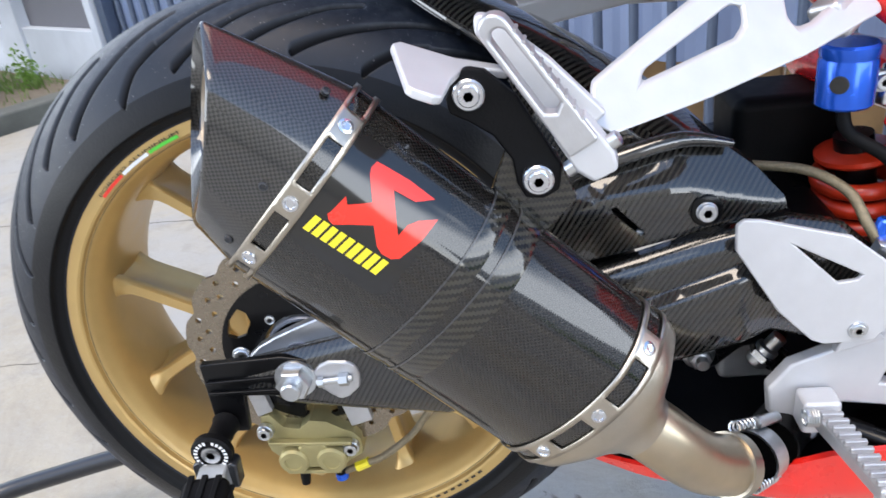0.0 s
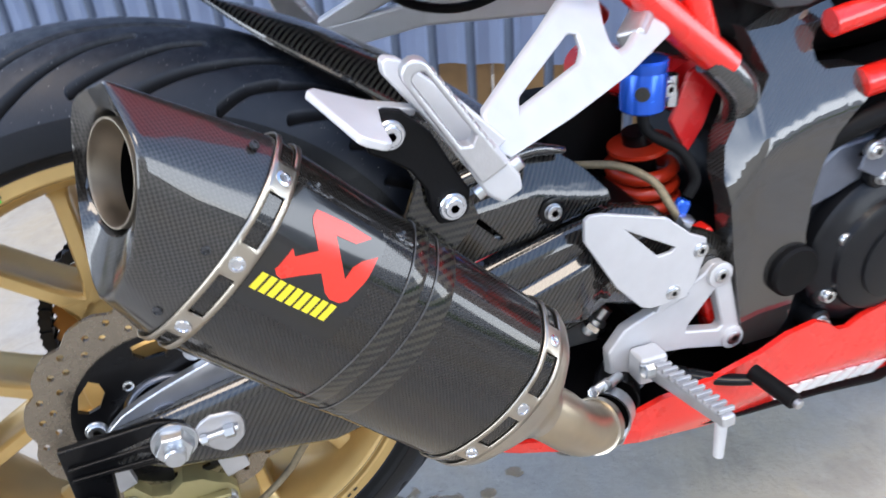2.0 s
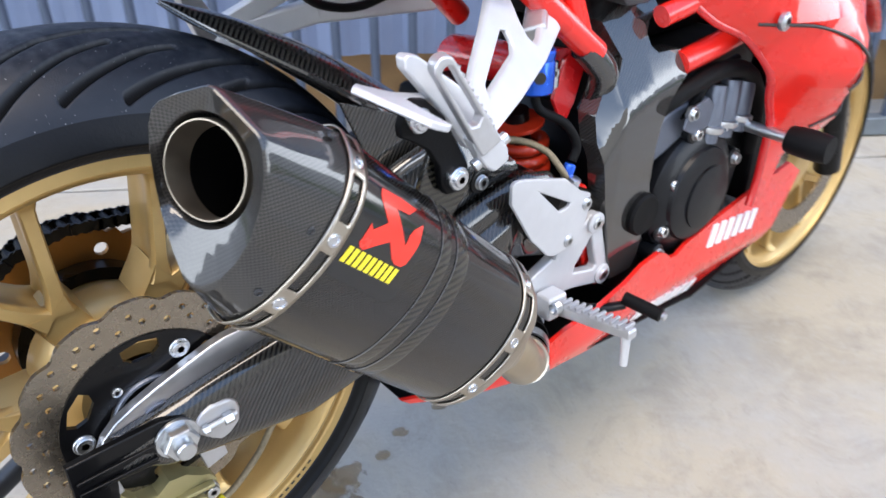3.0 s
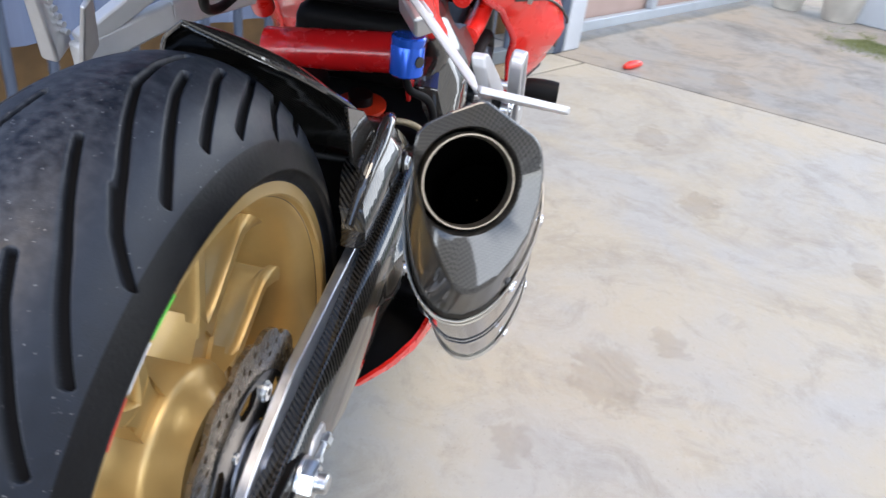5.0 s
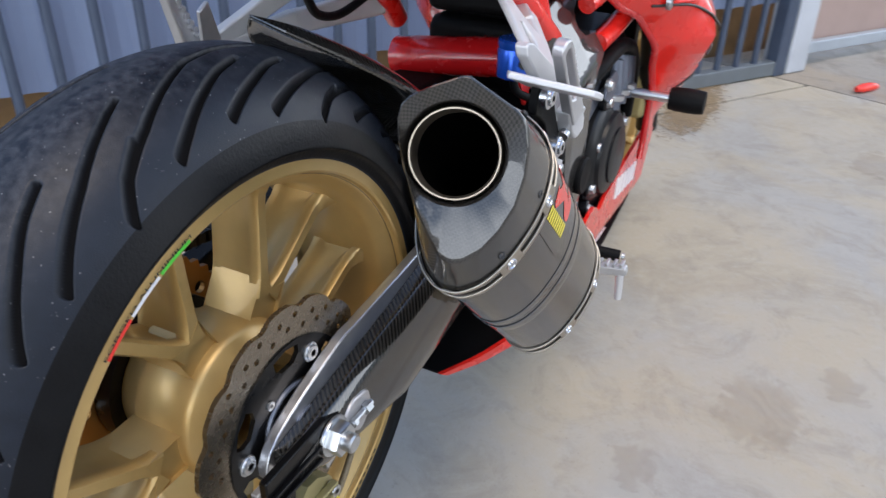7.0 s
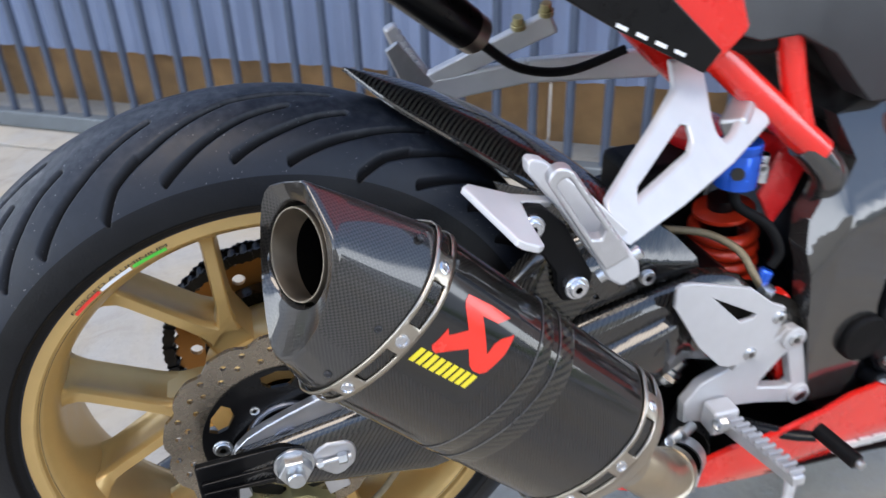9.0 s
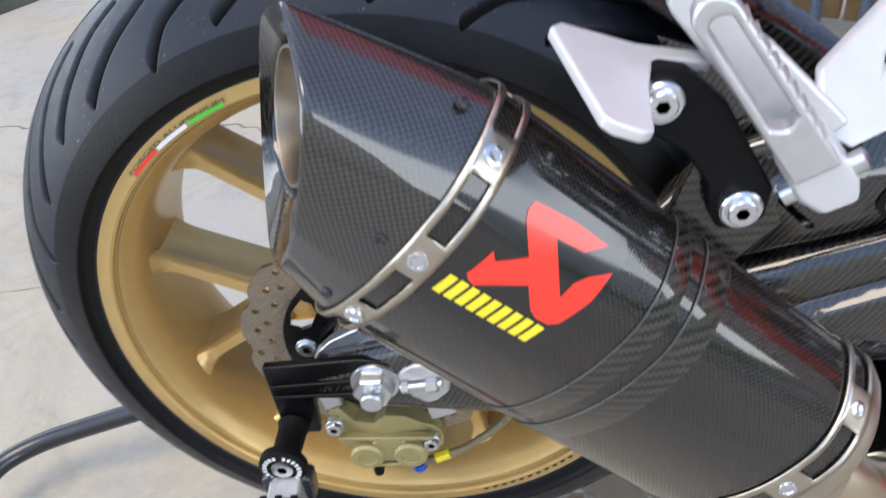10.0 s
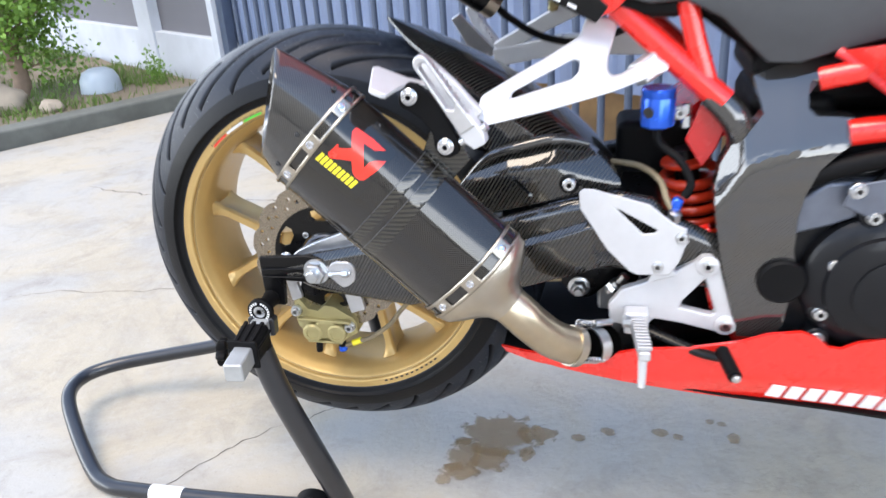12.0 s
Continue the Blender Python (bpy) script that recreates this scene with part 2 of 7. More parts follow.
ENGINE_GREY = material("engine_grey", (0.125, 0.140, 0.175), 0.42, metal=0.6, vary=0.15, scale=60, bump=0.15, bump_scale=400)
RED = material("red_paint", (0.74, 0.018, 0.012), 0.28, coat=0.7, vary=0.05, scale=30)
RED_DEEP = material("red_paint_frame", (0.55, 0.010, 0.012), 0.26, coat=0.7, vary=0.06, scale=40)
SPRING_RED = material("spring_red", (0.60, 0.035, 0.010), 0.36, coat=0.4, vary=0.12, scale=60)
BLUE = material("blue_anodised", (0.010, 0.105, 0.62), 0.25, metal=0.55, coat=0.3, vary=0.08, scale=60)
STICKER_RED = material("sticker_red", (0.80, 0.035, 0.020), 0.25, coat=0.4, vary=0.03)
STICKER_YELLOW = material("sticker_yellow", (0.80, 0.66, 0.03), 0.3, coat=0.4, vary=0.03)
STICKER_BLACK = material("sticker_black", (0.007, 0.007, 0.007), 0.14, coat=0.6, vary=0.1)
STRAP_EDGE = material("lacquered_edge", (0.045, 0.045, 0.047), 0.3, coat=0.5, vary=0.1)
STICKER_WHITE = material("sticker_white", (0.78, 0.78, 0.78), 0.35, vary=0.05)
STICKER_GREEN = material("sticker_green", (0.07, 0.55, 0.05), 0.35, vary=0.05)
CHAIN = material("oily_chain", (0.016, 0.016, 0.018), 0.35, metal=0.6, vary=0.3, scale=150, bump=0.2, bump_scale=400)
SPROCKET = material("sprocket_bronze", (0.36, 0.17, 0.05), 0.4, metal=0.8, vary=0.15)
HOSE = material("braided_hose", (0.20, 0.16, 0.10), 0.45, metal=0.4, vary=0.3, scale=300, bump=0.4, bump_scale=900)
STAND_BLACK = material("stand_black", (0.012, 0.013, 0.016), 0.34, coat=0.35, vary=0.2, scale=40, bump=0.06, bump_scale=300)
GREY_ALU = material("grey_square_tube", (0.42, 0.43, 0.43), 0.45, metal=0.6, vary=0.12, scale=70)


# ---- mesh helpers ----
def lay_weave(me, tilt):
    """Lays the cloth on a mesh in metres: along its axis and round it in steps of 30 degrees."""
    uv = me.uv_layers.new(name="weave")
    a = Vector((math.cos(radians(tilt)), 0, -math.sin(radians(tilt))))
    b, c = Vector((0, 1, 0)), a.cross(Vector((0, 1, 0)))
    for p in me.polygons:
        n = p.normal
        if abs(n.dot(a)) > 0.85:
            s, t = b, c
        else:
            q = round(math.atan2(n.dot(c), n.dot(b)) / radians(30)) * radians(30)
            s, t = a, c * math.cos(q) - b * math.sin(q)
        for i in p.loop_indices:
            co = me.vertices[me.loops[i].vertex_index].co
            uv.data[i].uv = (co.dot(s), co.dot(t))


def part(name, bm, mat, parent=None, label="", smooth=True, bevel=0.0, segments=2):
    """Links a bmesh as one mesh object under a thing or under a part."""
    bmesh.ops.recalc_face_normals(bm, faces=bm.faces[:])
    me = bpy.data.meshes.new(name)
    bm.to_mesh(me)
    bm.free()
    me.materials.append(mat)
    if "weave_tilt" in mat:
        lay_weave(me, mat["weave_tilt"])
    ob = new(name, me)
    ob.parent = parent
    if label:
        ob["label"] = label
    for p in me.polygons:
        p.use_smooth = smooth
    if bevel:
        mod = ob.modifiers.new("bevel", "BEVEL")
        mod.width, mod.segments, mod.limit_method, mod.angle_limit = bevel, segments, "ANGLE", radians(35)
        mod.harden_normals = True
    elif smooth:
        me.set_sharp_from_angle(angle=radians(38))
    return ob


def thing(name, label, category, at=(0, 0, 0), group="", kind=""):
    return tagged(new(name), label, category, group, kind) if at == (0, 0, 0) else placed(name, label, category, at, group, kind)


def placed(name, label, category, at, group="", kind=""):
    ob = tagged(new(name), label, category, group, kind)
    ob.location = at
    return ob


def catmull(pts, n=8, closed=False):
    pts = [Vector(p) for p in pts]
    out, m = [], len(pts)
    for i in range(m if closed else m - 1):
        p0, p1, p2, p3 = (pts[(i + k) % m] if closed else pts[min(max(i + k, 0), m - 1)] for k in (-1, 0, 1, 2))
        for j in range(n):
            t = j / n
            out.append(0.5 * ((2 * p1) + (p2 - p0) * t + (2 * p0 - 5 * p1 + 4 * p2 - p3) * t * t + (3 * p1 - p0 - 3 * p2 + p3) * t ** 3))
    if not closed:
        out.append(pts[-1])
    return out


def rings(bm, loops, close=False, caps=True):
    """Skins a row of equally long closed loops."""
    vs = [[bm.verts.new(p) for p in loop] for loop in loops]
    n, m = len(vs[0]), len(vs)
    for i in range(m if close else m - 1):
        a, b = vs[i], vs[(i + 1) % m]
        for j in range(n):
            bm.faces.new((a[j], a[(j + 1) % n], b[(j + 1) % n], b[j]))
    if caps and not close:
        bm.faces.new(vs[0])
        bm.faces.new(vs[-1])
    return vs


def add_tube(bm, pts, r, segs=14, smooth=6, caps=True, closed=False, flat=1.0, up=None):
    """A round bar along a path; r may be a list, flat squeezes it along one way."""
    path = catmull(pts, smooth, closed) if smooth else [Vector(p) for p in pts]
    n = len(path)
    rad = r if isinstance(r, (list, tuple)) else [r]
    loops, ref = [], Vector(up) if up else None
    for i, p in enumerate(path):
        a, b = (path[(i - 1) % n], path[(i + 1) % n]) if closed else (path[max(i - 1, 0)], path[min(i + 1, n - 1)])
        d = (b - a).normalized()
        if ref is None:
            ref = Vector((0, 0, 1)) if abs(d.z) < 0.9 else Vector((1, 0, 0))
        side = d.cross(ref).normalized()
        ref = side.cross(d).normalized() if not up else Vector(up)
        nrm = side.cross(d).normalized()
        q = i / max(1, n - 1) * (len(rad) - 1)
        k = min(int(q), len(rad) - 2) if len(rad) > 1 else 0
        rr = rad[k] + (rad[k + 1] - rad[k]) * (q - k) if len(rad) > 1 else rad[0]
        loops.append([p + side * (rr * math.cos(2 * math.pi * j / segs)) + nrm * (rr * flat * math.sin(2 * math.pi * j / segs)) for j in range(segs)])
    rings(bm, loops, close=closed, caps=caps)


def tube(name, pts, r, mat, parent, label="", segs=14, smooth=6, **more):
    bm = bmesh.new()
    add_tube(bm, pts, r, segs, smooth, **more)
    return part(name, bm, mat, parent, label)


def beam(name, a, b, wa, wb, mat, parent, label="", bevel=0.003, up=(0, 1, 0)):
    """A bar of rectangular section from a to b; wa, wb: (depth along up, width across) at both ends."""
    bm = bmesh.new()
    a, b = Vector(a), Vector(b)
    d = (b - a).normalized()
    w = d.cross(Vector(up)).normalized()
    h = w.cross(d).normalized()
    loops = []
    for p, (th, wi) in ((a, wa), (b, wb)):
        loops.append([p + h * (sx * th / 2) + w * (sy * wi / 2) for sx, sy in ((-1, -1), (1, -1), (1, 1), (-1, 1))])
    rings(bm, loops)
    return part(name, bm, mat, parent, label, bevel=bevel)


def axis_frame(pos, d):
    d = Vector(d).normalized()
    return Matrix.Translation(pos) @ d.to_track_quat("Z", "Y").to_matrix().to_4x4()


def add_lathe(bm, profile, m, segs=32, close=True):
    """Turns (radius, height) points about the z axis of m."""
    loops = []
    for r, h in profile:
        loops.append([m @ Vector((r * math.cos(2 * math.pi * j / segs), r * math.sin(2 * math.pi * j / segs), h)) for j in range(segs)])
    rings(bm, loops, close=False, caps=not close)
    if close:
        bmesh.ops.holes_fill(bm, edges=[e for e in bm.edges if e.is_boundary])


def lathe(name, profile, pos, d, mat, parent, label="", segs=32, close=True):
    bm = bmesh.new()
    add_lathe(bm, profile, axis_frame(pos, d), segs, close)
    return part(name, bm, mat, parent, label)


def add_ring(bm, profile, m, segs=96):
    """A closed profile of (radius, height) turned about the z axis of m."""
    loops = [[m @ Vector((r * math.cos(2 * math.pi * j / segs), r * math.sin(2 * math.pi * j / segs), h)) for r, h in profile] for j in range(segs)]
    rings(bm, loops, close=True)


def bolt(parent, pos, d, r=0.008, h=0.008, mat=None, label="", washer=1.35, name="bolt", hexed=False):
    """A socket-head bolt on a washer, or a hexagon head."""
    bm = bmesh.new()
    m = axis_frame(pos, d)
    if washer:
        add_lathe(bm, [(r * washer, -0.004), (r * washer, 0.0012), (r * washer * 0.94, 0.0018), (r * 0.9, 0.0018)], m, 20)
    if hexed:
        add_lathe(bm, [(r, 0), (r, h * 0.85), (r * 0.86, h)], m, 6)
        add_lathe(bm, [(r * 0.55, 0), (r * 0.55, h * 1.5), (r * 0.45, h * 1.62)], m, 14)
    else:
        add_lathe(bm, [(r, 0), (r, h * 0.85), (r * 0.9, h), (r * 0.48, h)], m, 18, close=False)
        add_lathe(bm, [(r * 0.48, h), (r * 0.44, h * 0.985), (r * 0.41, h * 0.94), (0.0005, h * 0.93)], m, 6, close=False)
    return part(name, bm, mat or STEEL, parent, label)


def flat_faces(bm, outer, holes=()):
    edges = []
    for loop in (outer, *holes):
        vs = [bm.verts.new((p[0], 0, p[1])) for p in loop]
        edges += [bm.edges.new((vs[i], vs[(i + 1) % len(vs)])) for i in range(len(vs))]
    bmesh.ops.triangle_fill(bm, edges=edges, use_beauty=True, normal=(0, 1, 0))


def plate(name, outer, y, thick, mat, parent, label="", holes=(), bevel=0.0015, shape=None, cuts=0, rounded=0):
    """A plate cut to an outline in x and z; it reaches from y to y + thick. shape(x, z) bends it along y."""
    bm = bmesh.new()
    if rounded:
        outer = [(p.x, p.y) for p in catmull([(a, b, 0) for a, b in outer], rounded, True)]
    flat_faces(bm, outer, holes)
    if cuts:
        xs, zs = [v.co.x for v in bm.verts], [v.co.z for v in bm.verts]
        for axis, lo, hi in ((0, min(xs), max(xs)), (2, min(zs), max(zs))):
            for k in range(1, cuts):
                co, no = Vector(), Vector()
                co[axis], no[axis] = lo + (hi - lo) * k / cuts, 1
                bmesh.ops.bisect_plane(bm, geom=bm.verts[:] + bm.edges[:] + bm.faces[:], plane_co=co, plane_no=no, dist=1e-6)
    front = bm.faces[:]
    got = bmesh.ops.extrude_face_region(bm, geom=front)
    moved = {v for v in got["geom"] if isinstance(v, bmesh.types.BMVert)}
    for v in bm.verts:
        base = shape(v.co.x, v.co.z) if shape else 0.0
        v.co.y = y + base + (thick if v in moved else 0.0)
    return part(name, bm, mat, parent, label, bevel=bevel)


def box(name, lo, hi, mat, parent, label="", bevel=0.004, m=None):
    bm = bmesh.new()
    bmesh.ops.create_cube(bm, size=1.0)
    for v in bm.verts:
        v.co = Vector([(a + b) / 2 + c * (b - a) for a, b, c in zip(lo, hi, v.co)])
        if m:
            v.co = m @ v.co
    return part(name, bm, mat, parent, label, bevel=bevel)


def lerp_table(table, x):
    for (a, va), (b, vb) in zip(table, table[1:]):
        if x <= b:
            t = min(max((x - a) / (b - a), 0), 1)
            return va + (vb - va) * t
    return table[-1][1]


# ---- the setting: yard, gate and walls ----
GATE0, E1 = Vector((-0.80, 2.31, 0)), Vector((0.831, -0.556, 0)).normalized()
E2 = Vector((-E1.y, E1.x, 0))
YARD = Matrix(((E1.x, E2.x, 0, GATE0.x), (E1.y, E2.y, 0, GATE0.y), (0, 0, 1, 0), (0, 0, 0, 1)))
# in yard coordinates x runs along the gate and y away behind it


def concrete(name, base, dark, warm, blotch=0.45):
    m = bpy.data.materials.new(name)
    m.use_nodes = True
    nt = m.node_tree
    b = nt.nodes["Principled BSDF"]
    pos = nt.nodes.new("ShaderNodeNewGeometry").outputs["Position"]

    def noise_node(scale, detail=6.0, rough=0.6, distort=0.0):
        n = nt.nodes.new("ShaderNodeTexNoise")
        n.inputs["Scale"].default_value, n.inputs["Detail"].default_value = scale, detail
        n.inputs["Roughness"].default_value, n.inputs["Distortion"].default_value = rough, distort
        nt.links.new(pos, n.inputs["Vector"])
        return n.outputs["Fac"]

    def ramp(fac, lo, hi):
        n = nt.nodes.new("ShaderNodeMapRange")
        n.inputs["From Min"].default_value, n.inputs["From Max"].default_value = lo, hi
        nt.links.new(fac, n.inputs["Value"])
        return n.outputs["Result"]

    def mixed(a, c, fac):
        n = nt.nodes.new("ShaderNodeMix")
        n.data_type = "RGBA"
        for sock, val in (("A", a), ("B", c)):
            if isinstance(val, tuple):
                n.inputs[sock].default_value = (*val, 1)
            else:
                nt.links.new(val, n.inputs[sock])
        nt.links.new(fac, n.inputs["Factor"])
        return n.outputs["Result"]

    col = mixed(base, warm, ramp(noise_node(2.2, 5, 0.6, 0.6), 0.40, 0.60))
    col = mixed(col, dark, math_node(nt, "MULTIPLY", ramp(noise_node(1.3, 9, 0.72, 1.2), 0.50, 0.72), blotch))
    col = mixed(col, dark, math_node(nt, "MULTIPLY", ramp(noise_node(7.5, 9, 0.72, 0.8), 0.50, 0.76), 0.60))
    col = mixed(col, (0.86 * base[0] + 0.12, 0.86 * base[1] + 0.12, 0.86 * base[2] + 0.12), math_node(nt, "MULTIPLY", ramp(noise_node(38, 6, 0.7), 0.5, 0.75), 0.35))
    col = mixed(col, tuple(0.35 * c for c in base), math_node(nt, "MULTIPLY", ramp(noise_node(120, 3, 0.7), 0.62, 0.74), 0.32))
    col = mixed(col, tuple(0.30 * c for c in base), math_node(nt, "MULTIPLY", ramp(noise_node(17, 8, 0.75, 0.5), 0.63, 0.75), 0.45))
    nt.links.new(col, b.inputs["Base Color"])
    b.inputs["Roughness"].default_value = 0.85
    bp = nt.nodes.new("ShaderNodeBump")
    bp.inputs["Strength"].default_value, bp.inputs["Distance"].default_value = 0.5, 0.004
    nt.links.new(noise_node(60, 8, 0.7), bp.inputs["Height"])
    nt.links.new(bp.outputs["Normal"], b.inputs["Normal"])
    return m


CONCRETE = concrete("yard_concrete", (0.390, 0.376, 0.345), (0.225, 0.200, 0.165), (0.430, 0.380, 0.295))
CONCRETE_OLD = concrete("old_concrete", (0.29, 0.28, 0.26), (0.12, 0.115, 0.105), (0.32, 0.275, 0.22), 0.9)
JOINT = material("joint_dirt", (0.045, 0.042, 0.036), 0.95, vary=0.3, scale=40)
KERB = material("kerb_concrete", (0.12, 0.125, 0.11), 0.9, vary=0.2, scale=25, bump=0.5, bump_scale=120, patch=0.3, patch_scale=4)
SOIL = material("soil", (0.14, 0.105, 0.07), 0.95, vary=0.3, scale=20, bump=0.8, bump_scale=60, color2=(0.22, 0.18, 0.13))
GRASS = material("grass_blades", (0.09, 0.17, 0.03), 0.6, vary=0.3, scale=12, color2=(0.16, 0.24, 0.05))
DRY_GRASS = material("thin_dry_grass", (0.15, 0.19, 0.06), 0.7, vary=0.3, scale=12, color2=(0.30, 0.32, 0.14))
LEAF = material("bush_leaves", (0.075, 0.19, 0.02), 0.5, vary=0.3, scale=8, color2=(0.20, 0.36, 0.05))
BARK = material("bark", (0.20, 0.14, 0.10), 0.9, vary=0.25, scale=30, bump=0.8, bump_scale=90)
STONE = material("pale_stone", (0.27, 0.23, 0.18), 0.85, vary=0.2, scale=14, bump=0.5, bump_scale=60)
WHITE_WALL = material("white_wall_paint", (0.47, 0.50, 0.54), 0.8, vary=0.06, scale=6, bump=0.15, bump_scale=120, patch=0.12, patch_scale=3)
GREY_PANEL = material("grey_wall_panel", (0.13, 0.13, 0.145), 0.7, vary=0.1, scale=5, bump=0.1, bump_scale=80)
GATE_BAR = material("gate_bar_paint", (0.055, 0.075, 0.115), 0.4, metal=0.2, vary=0.15, scale=20, bump=0.08, bump_scale=200)
GATE_SHEET = material("blue_grey_sheet", (0.178, 0.232, 0.36), 0.42, vary=0.08, scale=4, patch=0.12, patch_scale=2.5)
GATE_RAIL = material("gate_rail_paint", (0.12, 0.14, 0.155), 0.5, metal=0.2, vary=0.15, scale=20)
EARTH_WALL = material("brown_boards", (0.27, 0.155, 0.065), 0.85, vary=0.3, scale=9, bump=0.4, bump_scale=60, patch=0.45, patch_scale=5)
GALV = material("galvanised_rail", (0.40, 0.45, 0.50), 0.45, metal=0.4, vary=0.1, scale=15)
PINK_PANEL = material("pinkish_panel", (0.34, 0.25, 0.22), 0.8, vary=0.1, scale=8)
POT = material("glazed_pot", (0.56, 0.53, 0.48), 0.6, vary=0.1, scale=10, patch=0.25, patch_scale=6)
FAR_WALL = material("beige_plain_wall", (0.48, 0.43, 0.36), 0.85, vary=0.08, scale=3, bump=0.1, bump_scale=60)
JUG = material("milky_plastic", (0.34, 0.40, 0.45), 0.4, vary=0.06, scale=8)


def yard_box(name, lo, hi, mat, parent=None, label="", bevel=0.004):
    return box(name, lo, hi, mat, parent, label, bevel, YARD)


def setting(ob, label, category):
    return tagged(ob, label, category, kind="structure")


# one sheet of ground out to the horizon, and the cast slabs of the yard on it
bm = bmesh.new()
bmesh.ops.create_grid(bm, x_segments=2, y_segments=2, size=400)
ground = setting(part("ground", bm, JOINT, None), "dirt ground showing dark in the joints between slabs", "ground")
ground.location = (0, 0, -0.012)
pavement = setting(thing("pavement", "", ""), "worn beige concrete yard cast in large slabs", "pavement")


def slab(corners, mat, gap=0.006):
    """A cast slab with convex corners in yard coordinates, counter-clockwise, drawn in by the joint's half width."""
    pts, inner, n = [Vector(c) for c in corners], [], len(corners)
    for i in range(n):
        d0, d1 = (pts[i] - pts[i - 1]).normalized(), (pts[(i + 1) % n] - pts[i]).normalized()
        n0, n1 = Vector((-d0.y, d0.x)), Vector((-d1.y, d1.x))
        inner.append(pts[i] + (n0 + n1) * (gap / (1 + n0.dot(n1))))
    bm = bmesh.new()
    rings(bm, [[YARD @ Vector((p.x, p.y, z)) for p in inner] for z in (-0.06, 0.0)])
    return part("slab", bm, mat, pavement, bevel=0.003)


slab(((-1.0, -7.0), (6.16, -7.0), (4.57, -0.17), (-1.0, -0.17)), CONCRETE, 0.005)
slab(((-1.0, -0.17), (4.57, -0.17), (4.32, 0.9), (-1.0, 0.9)), CONCRETE, 0.009)
slab(((4.845, -1.35), (12.0, -0.65), (12.0, 0.9), (4.32, 0.9), (4.57, -0.17)), CONCRETE_OLD, 0.006)
slab(((6.16, -7.0), (12.0, -7.0), (12.0, -0.65), (4.845, -1.35)), CONCRETE_OLD, 0.013)
slab(((-9.0, -7.0), (-1.0, -7.0), (-1.0, -2.2), (-9.0, -2.2)), CONCRETE, 0.004)

# hairline cracks in the concrete
rng = random.Random(4)


def crack(name, a, b, wide, wander):
    a, b = Vector((*a, 0)), Vector((*b, 0))
    n = 34
    side = Vector((-(b - a).y, (b - a).x, 0)).normalized()
    off, bm, left, right = 0.0, bmesh.new(), [], []
    for i in range(n + 1):
        off += rng.uniform(-1, 1) * wander
        p = a.lerp(b, i / n) + side * off
        w = wide * rng.uniform(0.35, 1.0) * min(1, 6 * i / n + 0.2, 6 * (1 - i / n) + 0.2)
        left.append(bm.verts.new((p.x - side.x * w, p.y - side.y * w, 0.0006)))
        right.append(bm.verts.new((p.x + side.x * w, p.y + side.y * w, 0.0006)))
    for i in range(n):
        bm.faces.new((left[i], left[i + 1], right[i + 1], right[i]))
    ob = part(name, bm, JOINT, pavement, smooth=False)
    return ob


crack("crack", (-0.20, 0.06), (-0.46, -0.22), 0.0014, 0.006)
crack("crack", (-0.20, 0.06), (0.05, 0.30), 0.0013, 0.006)
crack("crack", (-1.55, 1.35), (-0.55, 0.95), 0.0030, 0.02)
crack("crack", (-1.2, 0.5), (-0.5, 0.62), 0.0012, 0.012)

# oil and water stains, each an uneven thin film
def stain_film(name, color, strength, scale):
    """A soaked-in film: ragged towards its rim, with gaps, fully clear outside."""
    m = bpy.data.materials.new(name)
    m.use_nodes = True
    nt = m.node_tree
    b = nt.nodes["Principled BSDF"]
    b.inputs["Base Color"].default_value, b.inputs["Roughness"].default_value = (*color, 1), 0.7
    tc = nt.nodes.new("ShaderNodeTexCoord")
    ln = nt.nodes.new("ShaderNodeVectorMath")
    ln.operation = "LENGTH"
    nt.links.new(tc.outputs["Object"], ln.inputs[0])
    geo = nt.nodes.new("ShaderNodeNewGeometry")
    nz = nt.nodes.new("ShaderNodeTexNoise")
    nz.inputs["Scale"].default_value, nz.inputs["Detail"].default_value, nz.inputs["Distortion"].default_value = scale, 7.0, 0.7
    nt.links.new(geo.outputs["Position"], nz.inputs["Vector"])
    field = math_node(nt, "SUBTRACT", math_node(nt, "ADD", math_node(nt, "MULTIPLY", nz.outputs["Fac"], 1.7), 0.12), math_node(nt, "MULTIPLY", ln.outputs["Value"], 1.05))
    mr = nt.nodes.new("ShaderNodeMapRange")
    mr.inputs["From Min"].default_value, mr.inputs["From Max"].default_value, mr.inputs["To Max"].default_value = 0.06, 0.30, strength
    nt.links.new(field, mr.inputs["Value"])
    nt.links.new(mr.outputs["Result"], b.inputs["Alpha"])
    return m


STAIN = stain_film("oily_stain", (0.270, 0.170, 0.075), 0.55, 46.0)
stain_count = 0


def stain(x, y, rx, ry, mat):
    global stain_count
    stain_count += 1
    bm = bmesh.new()
    bmesh.ops.create_circle(bm, cap_ends=True, segments=40, radius=1.0)
    ob = part("stain", bm, mat, pavement, smooth=False)
    ob.location, ob.scale = (x, y, 0.0010 + 0.0004 * stain_count), (rx, ry, 1)
    return ob


